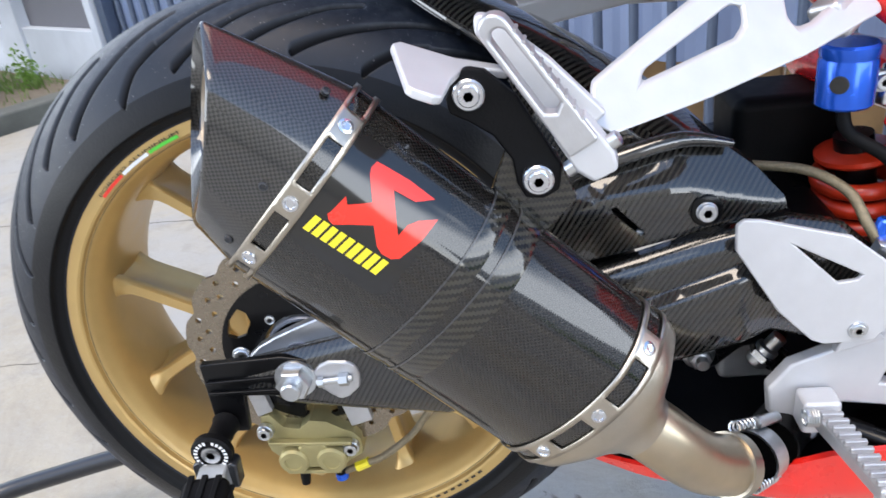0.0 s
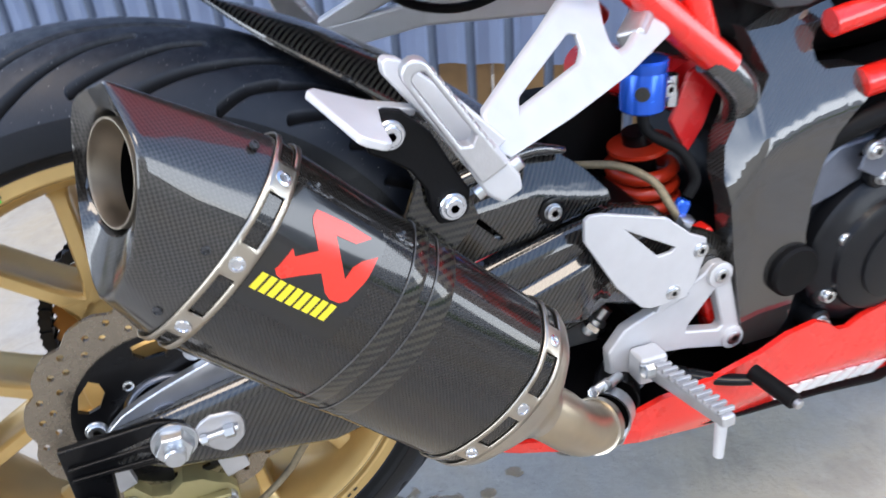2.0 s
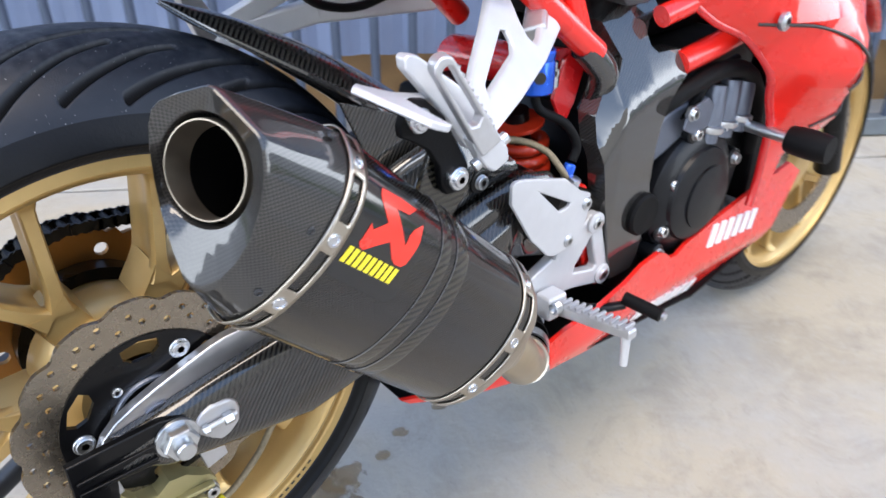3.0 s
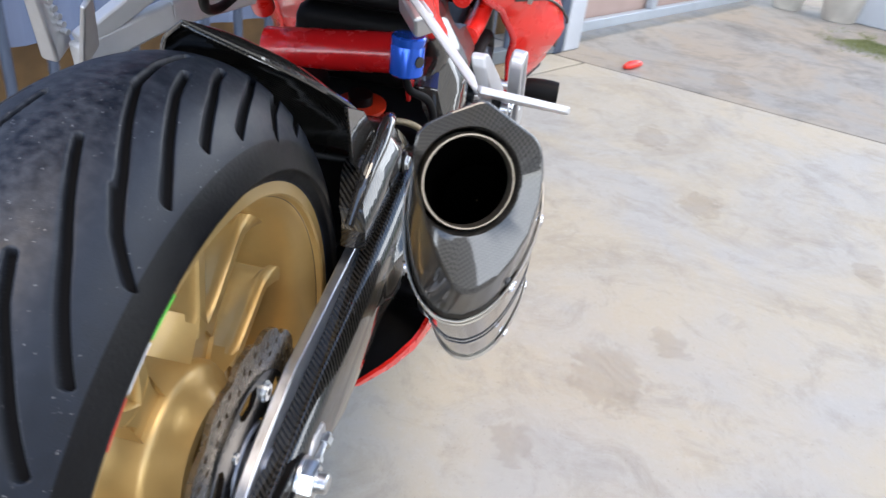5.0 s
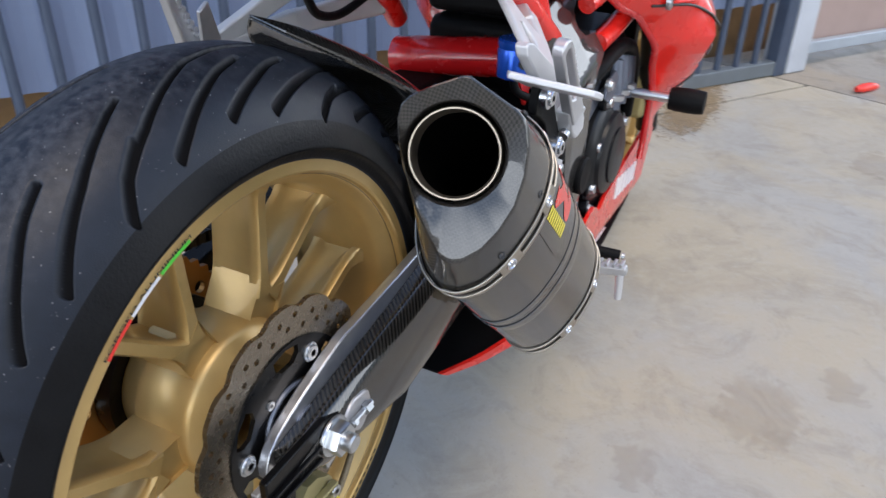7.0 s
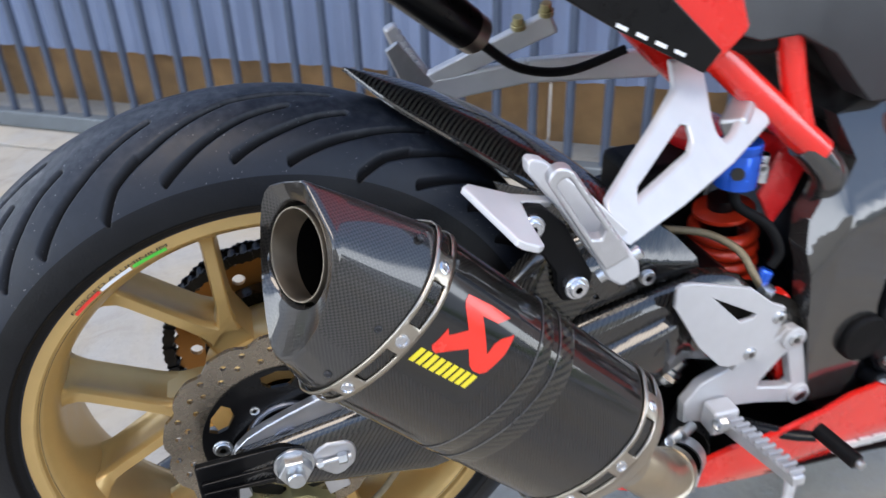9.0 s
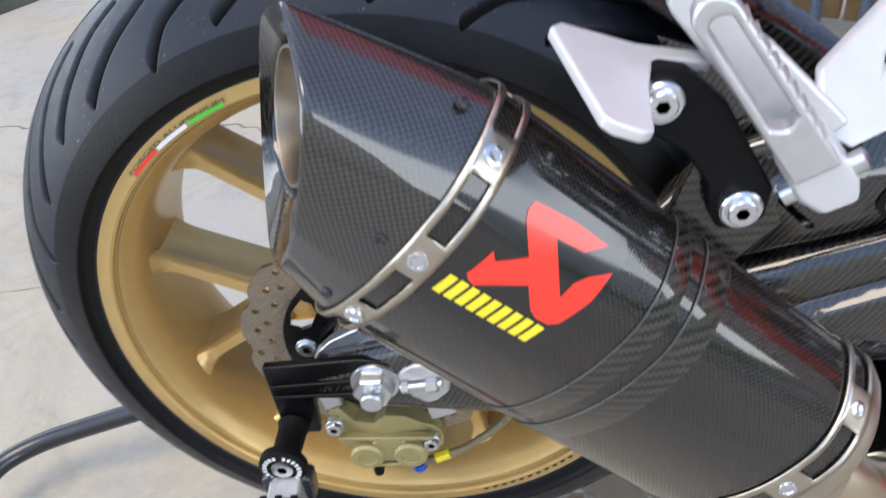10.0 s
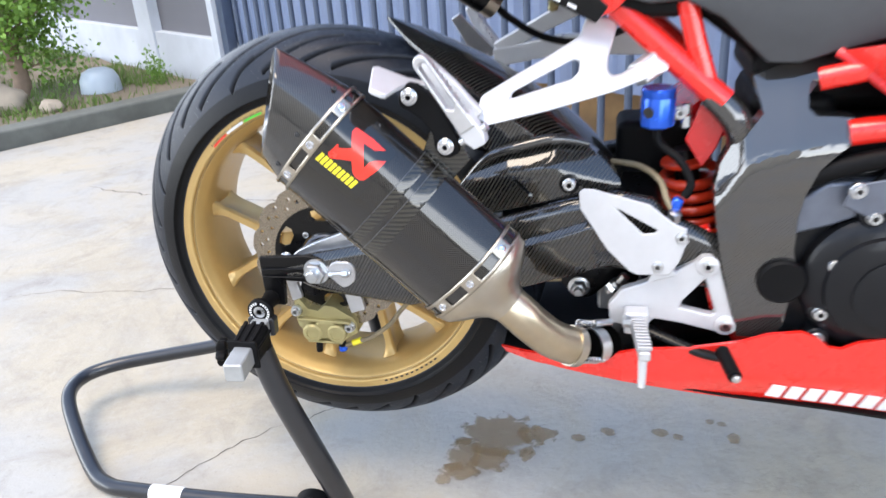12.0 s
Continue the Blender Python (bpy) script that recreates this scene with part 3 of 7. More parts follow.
for x, y, rx, ry in ((0.212, 0.084, 0.057, 0.048), (0.16, 0.016, 0.024, 0.037), (0.158, -0.023, 0.025, 0.017), (0.207, 0.012, 0.025, 0.028), (0.283, 0.09, 0.026, 0.021),
                     (0.269, 0.038, 0.012, 0.024), (0.357, 0.088, 0.012, 0.01), (0.406, 0.112, 0.013, 0.012), (0.497, 0.119, 0.013, 0.013), (0.529, 0.109, 0.01, 0.009),
                     (0.586, 0.159, 0.008, 0.007), (0.605, 0.155, 0.009, 0.008), (0.621, 0.115, 0.01, 0.015), (0.138, -0.053, 0.013, 0.013)):
    stain(x, y, rx * (1.5 if rx > 0.019 else 1.25), ry * (1.5 if rx > 0.019 else 1.25), STAIN)
stain(2.4, -0.02, 0.42, 0.12, STAIN)
# faint brown dirt trodden into the open yard
DIRT = stain_film("trodden_dirt", (0.30, 0.20, 0.105), 0.13, 24.0)
for x, y, rx, ry in ((2.10, -0.62, 0.14, 0.07), (1.61, -0.73, 0.10, 0.08), (1.38, -1.13, 0.07, 0.05), (0.76, -0.47, 0.12, 0.09), (0.90, -0.60, 0.07, 0.05), (0.53, -0.31, 0.06, 0.05), (2.9, -1.0, 0.22, 0.10), (1.05, -1.55, 0.10, 0.07), (-0.9, -0.5, 0.16, 0.10), (-1.3, 0.1, 0.20, 0.09)):
    stain(x, y, rx, ry, DIRT)

# bed beside the yard: kerb, soil, grass, stones, small tree
kerb = setting(yard_box("kerb", (-1.14, -7.0, -0.05), (-1.0, -0.12, 0.085), KERB, bevel=0.012), "weathered dark concrete kerb edging the planting bed", "kerb")
bm = bmesh.new()
bmesh.ops.create_grid(bm, x_segments=40, y_segments=40, size=0.5)
for v in bm.verts:
    p = Vector((-1.13 - (v.co.x + 0.5) * 4.2, -2.2 + (v.co.y + 0.5) * 2.14, 0))
    v.co = YARD @ Vector((p.x, p.y, 0.06 + 0.03 * noise.noise(p * 3.0)))
bed = setting(part("soil_bed", bm, SOIL, None), "bare brown soil of the planting bed behind the kerb", "soil")

bm = bmesh.new()
rg = random.Random(7)
for i in range(11000):
    u, v = rg.random(), rg.random()
    px, py = -1.16 - 3.2 * u, -1.95 + 1.85 * v
    if noise.noise(Vector((px * 1.3, py * 1.3, 5))) < -0.08 and rg.random() < 0.85:
        continue
    p = YARD @ Vector((px, py, 0.06))
    h, w, a = rg.uniform(0.02, 0.065), rg.uniform(0.002, 0.005), rg.uniform(0, 6.3)
    d = Vector((math.cos(a), math.sin(a), 0))
    lean = Vector((rg.uniform(-1, 1), rg.uniform(-1, 1), 0)) * 0.5 * h
    q = [bm.verts.new(c) for c in (p - d * w, p + d * w, p + lean * 0.4 + Vector((0, 0, h * 0.6)) + d * w * 0.6, p + lean + Vector((0, 0, h)))]
    bm.faces.new((q[0], q[1], q[2]))
    bm.faces.new((q[0], q[2], q[3]))
grass = tagged(part("grass", bm, GRASS, None, smooth=False), "short patchy green grass in the planting bed", "grass", kind="stuff")


def rock(at, size, seed, mat, name, label, category):
    bm = bmesh.new()
    bmesh.ops.create_icosphere(bm, subdivisions=3, radius=1.0)
    for v in bm.verts:
        k = 1 + 0.28 * noise.noise(v.co * 1.4 + Vector((seed, 0, 0))) + 0.1 * noise.noise(v.co * 4 + Vector((seed, 3, 0)))
        v.co = Vector((v.co.x * size[0] * k, v.co.y * size[1] * k, v.co.z * size[2] * k))
    ob = part(name, bm, mat, None)
    ob.location = YARD @ Vector(at)
    return tagged(ob, label, category)


rock((-1.62, -1.02, 0.10), (0.10, 0.09, 0.085), 1.0, STONE, "stone", "rounded brown stone lying in the planting bed", "stone")
rock((-1.30, -0.90, 0.09), (0.065, 0.05, 0.045), 2.0, STONE, "stone", "small pale stone on the soil", "stone")
rock((-1.95, -1.25, 0.09), (0.09, 0.08, 0.06), 3.0, STONE, "stone", "grey-brown stone by the tree foot", "stone")
# a milky plastic tub, bottom up, on the grass
tub = placed("plastic_tub", "milky white upturned plastic tub on the grass", "tub", YARD @ Vector((-1.62, -0.52, 0.06)))
lathe("tub_body", [(0.001, 0.13), (0.05, 0.128), (0.085, 0.11), (0.105, 0.07), (0.112, 0.0), (0.108, 0.0)], (0, 0, 0), (0, 0, 1), JUG, tub, segs=28)

tree = placed("tree", "small garden tree with bright green leaves behind the kerb", "tree", YARD @ Vector((-1.90, -0.86, 0.05)))
tube("trunk", [(0, 0, -0.03), (0.015, 0.01, 0.12), (-0.01, 0.02, 0.28), (0.02, 0.0, 0.5), (0.0, 0.03, 0.9)], [0.06, 0.045, 0.04, 0.035, 0.012], BARK, tree, segs=12)
rt = random.Random(11)
bm = bmesh.new()
tips = []
for i in range(34):
    a, h = rt.uniform(0, 6.3), rt.uniform(0.14, 0.8)
    ln = rt.uniform(0.16, 0.42)
    e = Vector((math.cos(a) * ln, math.sin(a) * ln, h + rt.uniform(0.02, 0.25)))
    add_tube(bm, [(0, 0.01, h), e * 0.5 + Vector((0, 0, h * 0.5 + 0.01)), e], [0.009, 0.004, 0.002], segs=6, smooth=3)
    tips += [e, e * 0.75 + Vector((0, 0, h * 0.25)), e * 0.5 + Vector((0, 0, h * 0.5))]
part("limb", bm, BARK, tree)
bm = bmesh.new()
for t in tips:
    for k in range(85):
        p = t + Vector((rt.gauss(0, 0.075), rt.gauss(0, 0.075), rt.gauss(0, 0.06)))
        ln, w = rt.uniform(0.022, 0.044), rt.uniform(0.008, 0.014)
        d = Vector((rt.gauss(0, 1), rt.gauss(0, 1), rt.gauss(-0.2, 0.8))).normalized()
        s = d.cross(Vector((rt.gauss(0, 1), rt.gauss(0, 1), rt.gauss(0, 1)))).normalized()
        q = [bm.verts.new(c) for c in (p, p + d * ln * 0.5 + s * w, p + d * ln, p + d * ln * 0.5 - s * w)]
        bm.faces.new(q)
part("crown", bm, LEAF, tree, smooth=False)
shrub = placed("weed", "green weed growing at the foot of the white wall", "weed", YARD @ Vector((-1.55, -0.22, 0.05)))
bm = bmesh.new()
for k in range(260):
    p = Vector((rt.gauss(0, 0.03), rt.gauss(0, 0.03), abs(rt.gauss(0.06, 0.06))))
    d = Vector((rt.gauss(0, 1), rt.gauss(0, 1), rt.gauss(0.6, 0.6))).normalized()
    s = d.cross(Vector((rt.gauss(0, 1), rt.gauss(0, 1), rt.gauss(0, 1)))).normalized() * 0.006
    bm.faces.new([bm.verts.new(c) for c in (p, p + d * 0.015 + s, p + d * 0.03, p + d * 0.015 - s)])
part("leaf_clump", bm, LEAF, shrub, smooth=False)["kind"] = "stuff"

# white boundary wall with pillars and grey panels, left of the gate
wall_boundary = setting(thing("wall_boundary", "", ""), "low white painted wall with pillars and dark grey panels", "wall")
yard_box("wall_base", (-9.0, -0.02, -0.05), (-1.06, 0.14, 0.30), WHITE_WALL, wall_boundary)
for x in (-7.1, -5.4, -3.7, -2.0):
    yard_box("pillar", (x - 0.10, -0.035, -0.05), (x + 0.10, 0.155, 2.2), WHITE_WALL, wall_boundary)
yard_box("pillar", (-1.12, -0.05, -0.05), (-1.06, 0.16, 2.2), WHITE_WALL, wall_boundary)
for x0, x1 in ((-9.0, -7.2), (-7.0, -5.5), (-5.3, -3.8), (-3.6, -2.1), (-1.9, -1.12)):
    yard_box("panel", (x0, 0.03, 0.30), (x1, 0.09, 2.0), GREY_PANEL, wall_boundary)

# barred sliding gate, sheet behind the bars, brown boards in the gap below
gate = setting(thing("gate", "", ""), "dark blue barred sliding gate backed with blue-grey sheet", "gate")
yard_box("bottom_rail", (-1.04, -0.025, 0.004), (4.575, 0.025, 0.062), GATE_RAIL, gate, bevel=0.006)
yard_box("top_rail", (-1.04, -0.025, 1.86), (4.575, 0.025, 1.92), GATE_RAIL, gate, bevel=0.006)
yard_box("end_post", (-1.05, -0.03, 0.0), (-0.99, 0.03, 1.92), GATE_BAR, gate, bevel=0.006)
yard_box("end_post", (4.53, -0.03, 0.0), (4.59, 0.03, 1.92), GATE_BAR, gate, bevel=0.006)
bm = bmesh.new()
add_lathe(bm, [(0.013, 0.06), (0.013, 1.87)], Matrix.Identity(4), 14)
first = part("gate_bar", bm, GATE_BAR, gate)
first.matrix_world = Matrix.Translation(YARD @ Vector((-0.90, 0, 0)))
for i in range(1, 52):
    bar = first.copy()
    scene.collection.objects.link(bar)
    bar.location = YARD @ Vector((-0.90 + 0.1045 * i, 0, 0))
# a folded profile gives the sheet its upright ribs
bm = bmesh.new()
low, high = [], []
for i in range(0, 190):
    x = -1.04 + i * 0.0297
    y = 0.055 + (0.012 if i % 4 in (1, 2) else 0.0)
    low.append(bm.verts.new(YARD @ Vector((x, y, 0.278))))
    high.append(bm.verts.new(YARD @ Vector((x, y, 1.9))))
for i in range(189):
    bm.faces.new((low[i], low[i + 1], high[i + 1], high[i]))
sheet = part("backing_sheet", bm, GATE_SHEET, gate, "blue-grey ribbed metal sheet", smooth=False)
mod = sheet.modifiers.new("thickness", "SOLIDIFY")
mod.thickness = 0.002
boards = setting(thing("boards", "", ""), "weathered brown boards behind the foot of the gate", "boards")
for i in range(4):
    yard_box("board", (-1.04 + 1.48 * i, 0.30 + 0.004 * (i % 2), -0.02), (-1.04 + 1.48 * i + 1.47, 0.33 + 0.004 * (i % 2), 0.42), EARTH_WALL, boards)

# second gate and the far side of the yard
post = setting(yard_box("gate_post", (4.60, -0.03, 0), (4.72, 0.10, 2.0), WHITE_WALL, bevel=0.01), "white painted concrete gate post", "post")
gate_far = setting(thing("gate_far", "", ""), "galvanised tube gate with a dull pink panel", "gate")
yard_box("rail", (4.73, 0.03, 0.05), (6.72, 0.07, 0.10), GALV, gate_far, bevel=0.006)
yard_box("rail", (4.73, 0.03, 1.6), (6.72, 0.07, 1.65), GALV, gate_far, bevel=0.006)
for x in (4.74, 5.41, 6.04, 6.67):
    yard_box("upright", (x, 0.03, 0.10), (x + 0.05, 0.07, 1.6), GALV, gate_far, bevel=0.006)
yard_box("panel", (4.73, 0.08, 0.03), (6.72, 0.095, 1.6), PINK_PANEL, gate_far)


def pot(at, r, h, label):
    p = placed("plant_pot", label, "plant pot", YARD @ Vector(at), group="pots by the far wall")
    lathe("pot_body", [(r * 0.66, 0.0), (r * 0.72, 0.01), (r * 0.98, h * 0.92), (r * 1.08, h * 0.93), (r * 1.08, h), (r * 0.95, h), (r * 0.92, h * 0.9), (0.01, h * 0.88)], (0, 0, 0), (0, 0, 1), POT, p, segs=28)
    bm = bmesh.new()
    rp = random.Random(int(at[0] * 100))
    for k in range(120):
        q = Vector((rp.gauss(0, r * 0.6), rp.gauss(0, r * 0.6), h + abs(rp.gauss(0.12, 0.1))))
        d = Vector((rp.gauss(0, 1), rp.gauss(0, 1), rp.gauss(0.4, 0.6))).normalized() * 0.07
        s = d.cross(Vector((rp.gauss(0, 1), rp.gauss(0, 1), rp.gauss(0, 1)))).normalized() * 0.015
        bm.faces.new([bm.verts.new(c) for c in (q, q + d * 0.5 + s, q + d, q + d * 0.5 - s)])
    part("foliage", bm, LEAF, p, smooth=False)
    return p


pot((6.95, -0.08, 0), 0.12, 0.26, "stained pale pot with a leafy plant by the gate")
pot((6.97, -0.40, 0), 0.14, 0.28, "off-white tapered plant pot on the concrete")
pot((6.92, 0.22, 0), 0.11, 0.24, "pale plant pot beside the gate end")
planter = setting(yard_box("planter_wall", (7.03, -4.2, 0), (7.18, -0.46, 0.22), WHITE_WALL, bevel=0.01), "low pale plastered wall of a planting bed", "wall")
fill = setting(yard_box("planter_soil", (7.18, -4.2, 0), (9.0, -0.46, 0.18), SOIL), "soil behind the low wall", "soil")
bm = bmesh.new()
rp = random.Random(21)
for k in range(2600):
    p = YARD @ Vector((rp.uniform(7.2, 9.0), rp.uniform(-4.2, -0.5), 0.2 + abs(rp.gauss(0.1, 0.16))))
    d = Vector((rp.gauss(0, 1), rp.gauss(0, 1), rp.gauss(0.4, 0.6))).normalized() * 0.09
    s = d.cross(Vector((rp.gauss(0, 1), rp.gauss(0, 1), rp.gauss(0, 1)))).normalized() * 0.02
    bm.faces.new([bm.verts.new(c) for c in (p, p + d * 0.5 + s, p + d, p + d * 0.5 - s)])
tagged(part("planting", bm, LEAF, None, smooth=False), "leafy green plants growing behind the low wall", "plants", kind="stuff")
bm = bmesh.new()
for k in range(9000):
    s = rp.random()
    p = YARD @ Vector((6.52 - 0.14 * s + rp.gauss(0, 0.12), -0.62 - 0.75 * s + rp.gauss(0, 0.07), 0.0))
    if noise.noise(Vector((p.x * 5, p.y * 5, 2))) < -0.05:
        continue
    h, a = rp.uniform(0.006, 0.022), rp.uniform(0, 6.3)
    d = Vector((math.cos(a), math.sin(a), 0)) * 0.0022
    bm.faces.new([bm.verts.new(c) for c in (p - d, p + d, p + Vector((rp.uniform(-1, 1) * h, rp.uniform(-1, 1) * h, h)))])
tagged(part("weeds", bm, DRY_GRASS, None, smooth=False), "thin grass growing out of the concrete joint", "grass", kind="stuff")
peg_red = placed("red_marker", "small bright red plastic piece lying on the concrete", "marker", (2.926, -0.575, 0.0))
tube("marker_body", [(-0.045, 0.035, 0.016), (0.0, 0.0, 0.018), (0.045, -0.035, 0.016)], [0.010, 0.018, 0.018, 0.012], STICKER_RED, peg_red, segs=12)

# plain walls out of view, added to close the place and shape reflections
wall_back = setting(box("wall_back", (-7.5, -6.3, 0), (1.4, -6.0, 3.4), FAR_WALL, None), "plain beige wall out of view, added to close the yard", "wall")
wall_return = setting(box("wall_return", (1.1, -9.0, 0), (1.4, -6.3, 3.4), FAR_WALL, None), "plain beige return wall out of view, added", "wall")
wall_side = setting(yard_box("wall_side", (-9.3, -7.0, 0), (-9.0, 0.1, 2.2), WHITE_WALL), "plain white wall out of view, added to close the side", "wall")
wall_end = setting(yard_box("wall_end", (12.0, -7.0, 0), (12.3, 0.1, 2.2), WHITE_WALL), "plain white wall out of view, added to close the far end", "wall")


# ---- the motorcycle ----
bike = thing("motorcycle", "red and black sport motorcycle with gold wheels on a stand", "motorcycle")
AXLE = Vector((0, 0, 0.43))
RIGHT = (0, -1, 0)


def about_y(center):
    """Local z turns into world y."""
    return Matrix.Translation(center) @ Matrix.Rotation(radians(-90), 4, "X")


def polar(deg, r, y, c=AXLE):
    return Vector((c.x + r * math.cos(radians(deg)), y, c.z + r * math.sin(radians(deg))))


# rear wheel: rim barrel, spokes, hub
bm = bmesh.new()
half = [(0.2285, 0.0746), (0.2222, 0.0752), (0.2202, 0.0738), (0.2192, 0.0690), (0.2165, 0.0672), (0.2150, 0.0640), (0.2105, 0.0585), (0.2065, 0.0500), (0.2045, 0.0300), (0.2040, 0.0)]
outer = [(0.2320, 0.0746), (0.2330, 0.0700), (0.2320, 0.0650), (0.2250, 0.0620), (0.2170, 0.0520), (0.2130, 0.0420), (0.2105, 0.0200), (0.2105, 0.0)]
prof = [(r, -y) for r, y in half] + [(r, y) for r, y in half[::-1][1:]] + [(r, y) for r, y in outer] + [(r, -y) for r, y in outer[::-1][1:]]
add_ring(bm, prof, about_y(AXLE), 144)
rear_wheel = part("rear_wheel", bm, GOLD, bike, "gold painted forged wheel rim with small tricolour sticker")


def spoke(name, mid, a1, parent, center, r0=0.098, r1=0.2095, mat=GOLD, y0=-0.026, y1=0.026):
    """One leg of a forked spoke: I-shaped section from the fork at angle mid out to the rim at angle a1, flared at the rim."""
    bm = bmesh.new()
    loops = []
    p0, p1 = polar(mid + (a1 - mid) * 0.22, r0, 0, center), polar(a1, r1, 0, center)
    along = (p1 - p0).normalized()
    tang = along.cross(Vector((0, 1, 0)))
    for k in range(13):
        t = k / 12
        flare, root = max(0.0, (t - 0.78) / 0.22) ** 2, max(0.0, (0.25 - t) / 0.25) ** 2
        w = 0.0066 + 0.0075 * flare + 0.006 * root
        ya, yb = y0 - 0.004 * (1 - t) - 0.014 * flare, y1
        side = ((0.72, ya), (1, ya + 0.003), (1, ya + 0.011), (0.55, ya + 0.016), (0.55, yb - 0.014), (0.9, yb - 0.009), (0.9, yb))
        c = p0.lerp(p1, t)
        loops.append([c + tang * (w * k2) + Vector((0, yy, 0)) for k2, yy in side] + [c - tang * (w * k2) + Vector((0, yy, 0)) for k2, yy in side[::-1]])
    rings(bm, loops)
    return part(name, bm, mat, parent)


def fork_root(mid, parent, center, mat=GOLD):
    """The stem between hub and fork, scooped out where the two legs part."""
    outline = [(0.060, -17), (0.080, -13.5), (0.100, -10.5), (0.114, -9.5), (0.108, -4.5), (0.105, 0), (0.108, 4.5), (0.114, 9.5), (0.100, 10.5), (0.080, 13.5), (0.060, 17)]
    bm = bmesh.new()
    rings(bm, [[polar(mid + a, r * (1 - 0.010 * e), y, center) for r, a in outline] for y, e in ((-0.026, 1), (-0.030, 0), (0.020, 0), (0.025, 1))])
    return part("spoke_root", bm, mat, parent)


for a, b in ((102, 133), (165.5, 200), (229, 258), (287, 316), (345, 375), (404, 433)):
    mid = (a + b) / 2
    spoke("spoke", mid, a, rear_wheel, AXLE)
    spoke("spoke", mid, b, rear_wheel, AXLE)
    fork_root(mid, rear_wheel, AXLE)
bm = bmesh.new()
add_ring(bm, [(0.040, -0.055), (0.052, -0.055), (0.060, -0.042), (0.072, -0.037), (0.076, -0.030), (0.076, 0.022), (0.070, 0.030), (0.060, 0.060), (0.040, 0.060)], about_y(AXLE), 64)
part("hub", bm, GOLD, rear_wheel)


# tyre with real tread grooves
def tyre_radius(y, half_width=0.087, crown=0.316):
    a = np.abs(y) / half_width
    return crown - 0.055 * a ** 2 - 0.026 * a ** 6


GROOVES = (((75, 0.0125), (83.5, 0.0165), (90.6, 0.0231), (97, 0.036), (103.5, 0.0497), (110.7, 0.0618), (114.3, 0.0725)),
           ((82, 0.031), (87.7, 0.0395), (95, 0.054), (99.1, 0.0622), (103, 0.0690)),
           ((72.6, 0.0335), (77, 0.0400), (82, 0.0500), (91.2, 0.0660)),
           ((57.9, 0.0258), (64, 0.038), (70.1, 0.0501), (82, 0.0690)),
           ((61, 0.052), (65.6, 0.0620), (69.5, 0.0730)))


def tyre(name, parent, center, na, nv, crown=0.316, half_width=0.087, bead=(0.0735, 0.2300), period=45.0, deep=0.0065):
    """Tread rows run across the tyre; vertices near a groove's line sink."""
    tread = np.linspace(-0.0855, 0.0855, nv) * half_width / 0.088
    radius = tyre_radius(tread, half_width, crown)
    theta = np.linspace(0, 360, na, endpoint=False)
    T, Y = np.meshgrid(theta, tread, indexing="ij")
    R = np.repeat(radius[None], na, 0)
    sink = np.zeros_like(R)
    per_deg = math.pi / 180 * crown * 0.96
    for side, shift in ((-1, 0.0), (1, period / 2)):
        base = (T - shift - 40.0) % period + 40.0
        for groove in GROOVES:
            for k in (-1, 0, 1, 2):
                dist = np.full(R.shape, 1.0)
                for (t0, y0), (t1, y1) in zip(groove, groove[1:]):
                    ax, ay = (t0 - 0 + k * period) * per_deg, side * y0 * 1.12
                    bx, by = (t1 - 0 + k * period) * per_deg, side * y1 * 1.12
                    px, py = base * per_deg, Y * 1.12
                    dx, dy = bx - ax, by - ay
                    u = np.clip(((px - ax) * dx + (py - ay) * dy) / (dx * dx + dy * dy), 0, 1)
                    dist = np.minimum(dist, np.hypot(px - ax - u * dx, py - ay - u * dy))
                sink = np.maximum(sink, np.clip((0.0037 - dist) / 0.0024, 0, 1))
    R = R - deep * sink * sink * (3 - 2 * sink)
    wall = [(bead[0] * 0.93, bead[1] - 0.012), (bead[0], bead[1]), (bead[0] + 0.0022, bead[1] + 0.0036), (bead[0] + 0.0046, bead[1] + 0.0080), (bead[0] + 0.0066, bead[1] + 0.0126)]
    left = np.array([(-y, r) for y, r in wall])
    right = left[::-1] * (-1, 1)
    cols_y = np.concatenate([np.repeat(left[None, :, 0], na, 0), Y, np.repeat(right[None, :, 0], na, 0)], 1)
    cols_r = np.concatenate([np.repeat(left[None, :, 1], na, 0), R, np.repeat(right[None, :, 1], na, 0)], 1)
    ang = np.radians(theta)[:, None]
    co = np.stack([center[0] + cols_r * np.cos(ang), center[1] + cols_y, center[2] + cols_r * np.sin(ang)], -1).reshape(-1, 3)
    nc = cols_y.shape[1]
    i, j = np.meshgrid(np.arange(na), np.arange(nc - 1), indexing="ij")
    i2 = (i + 1) % na
    faces = np.stack([i * nc + j, i2 * nc + j, i2 * nc + j + 1, i * nc + j + 1], -1).reshape(-1, 4)
    me = bpy.data.meshes.new(name)
    me.from_pydata(co.tolist(), [], faces.tolist())
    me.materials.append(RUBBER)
    me.materials.append(SIDEWALL)
    col = j.reshape(-1)
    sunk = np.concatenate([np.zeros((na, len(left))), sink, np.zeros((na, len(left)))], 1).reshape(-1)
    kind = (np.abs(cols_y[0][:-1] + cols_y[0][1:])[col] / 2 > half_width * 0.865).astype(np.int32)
    # mask for the shade painted into the groove colour
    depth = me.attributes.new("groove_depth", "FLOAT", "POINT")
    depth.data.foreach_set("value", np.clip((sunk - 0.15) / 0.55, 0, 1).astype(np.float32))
    me.polygons.foreach_set("material_index", kind)
    me.polygons.foreach_set("use_smooth", np.ones(len(faces), bool))
    me.update()
    ob = new(name, me)
    ob.parent = parent
    return ob


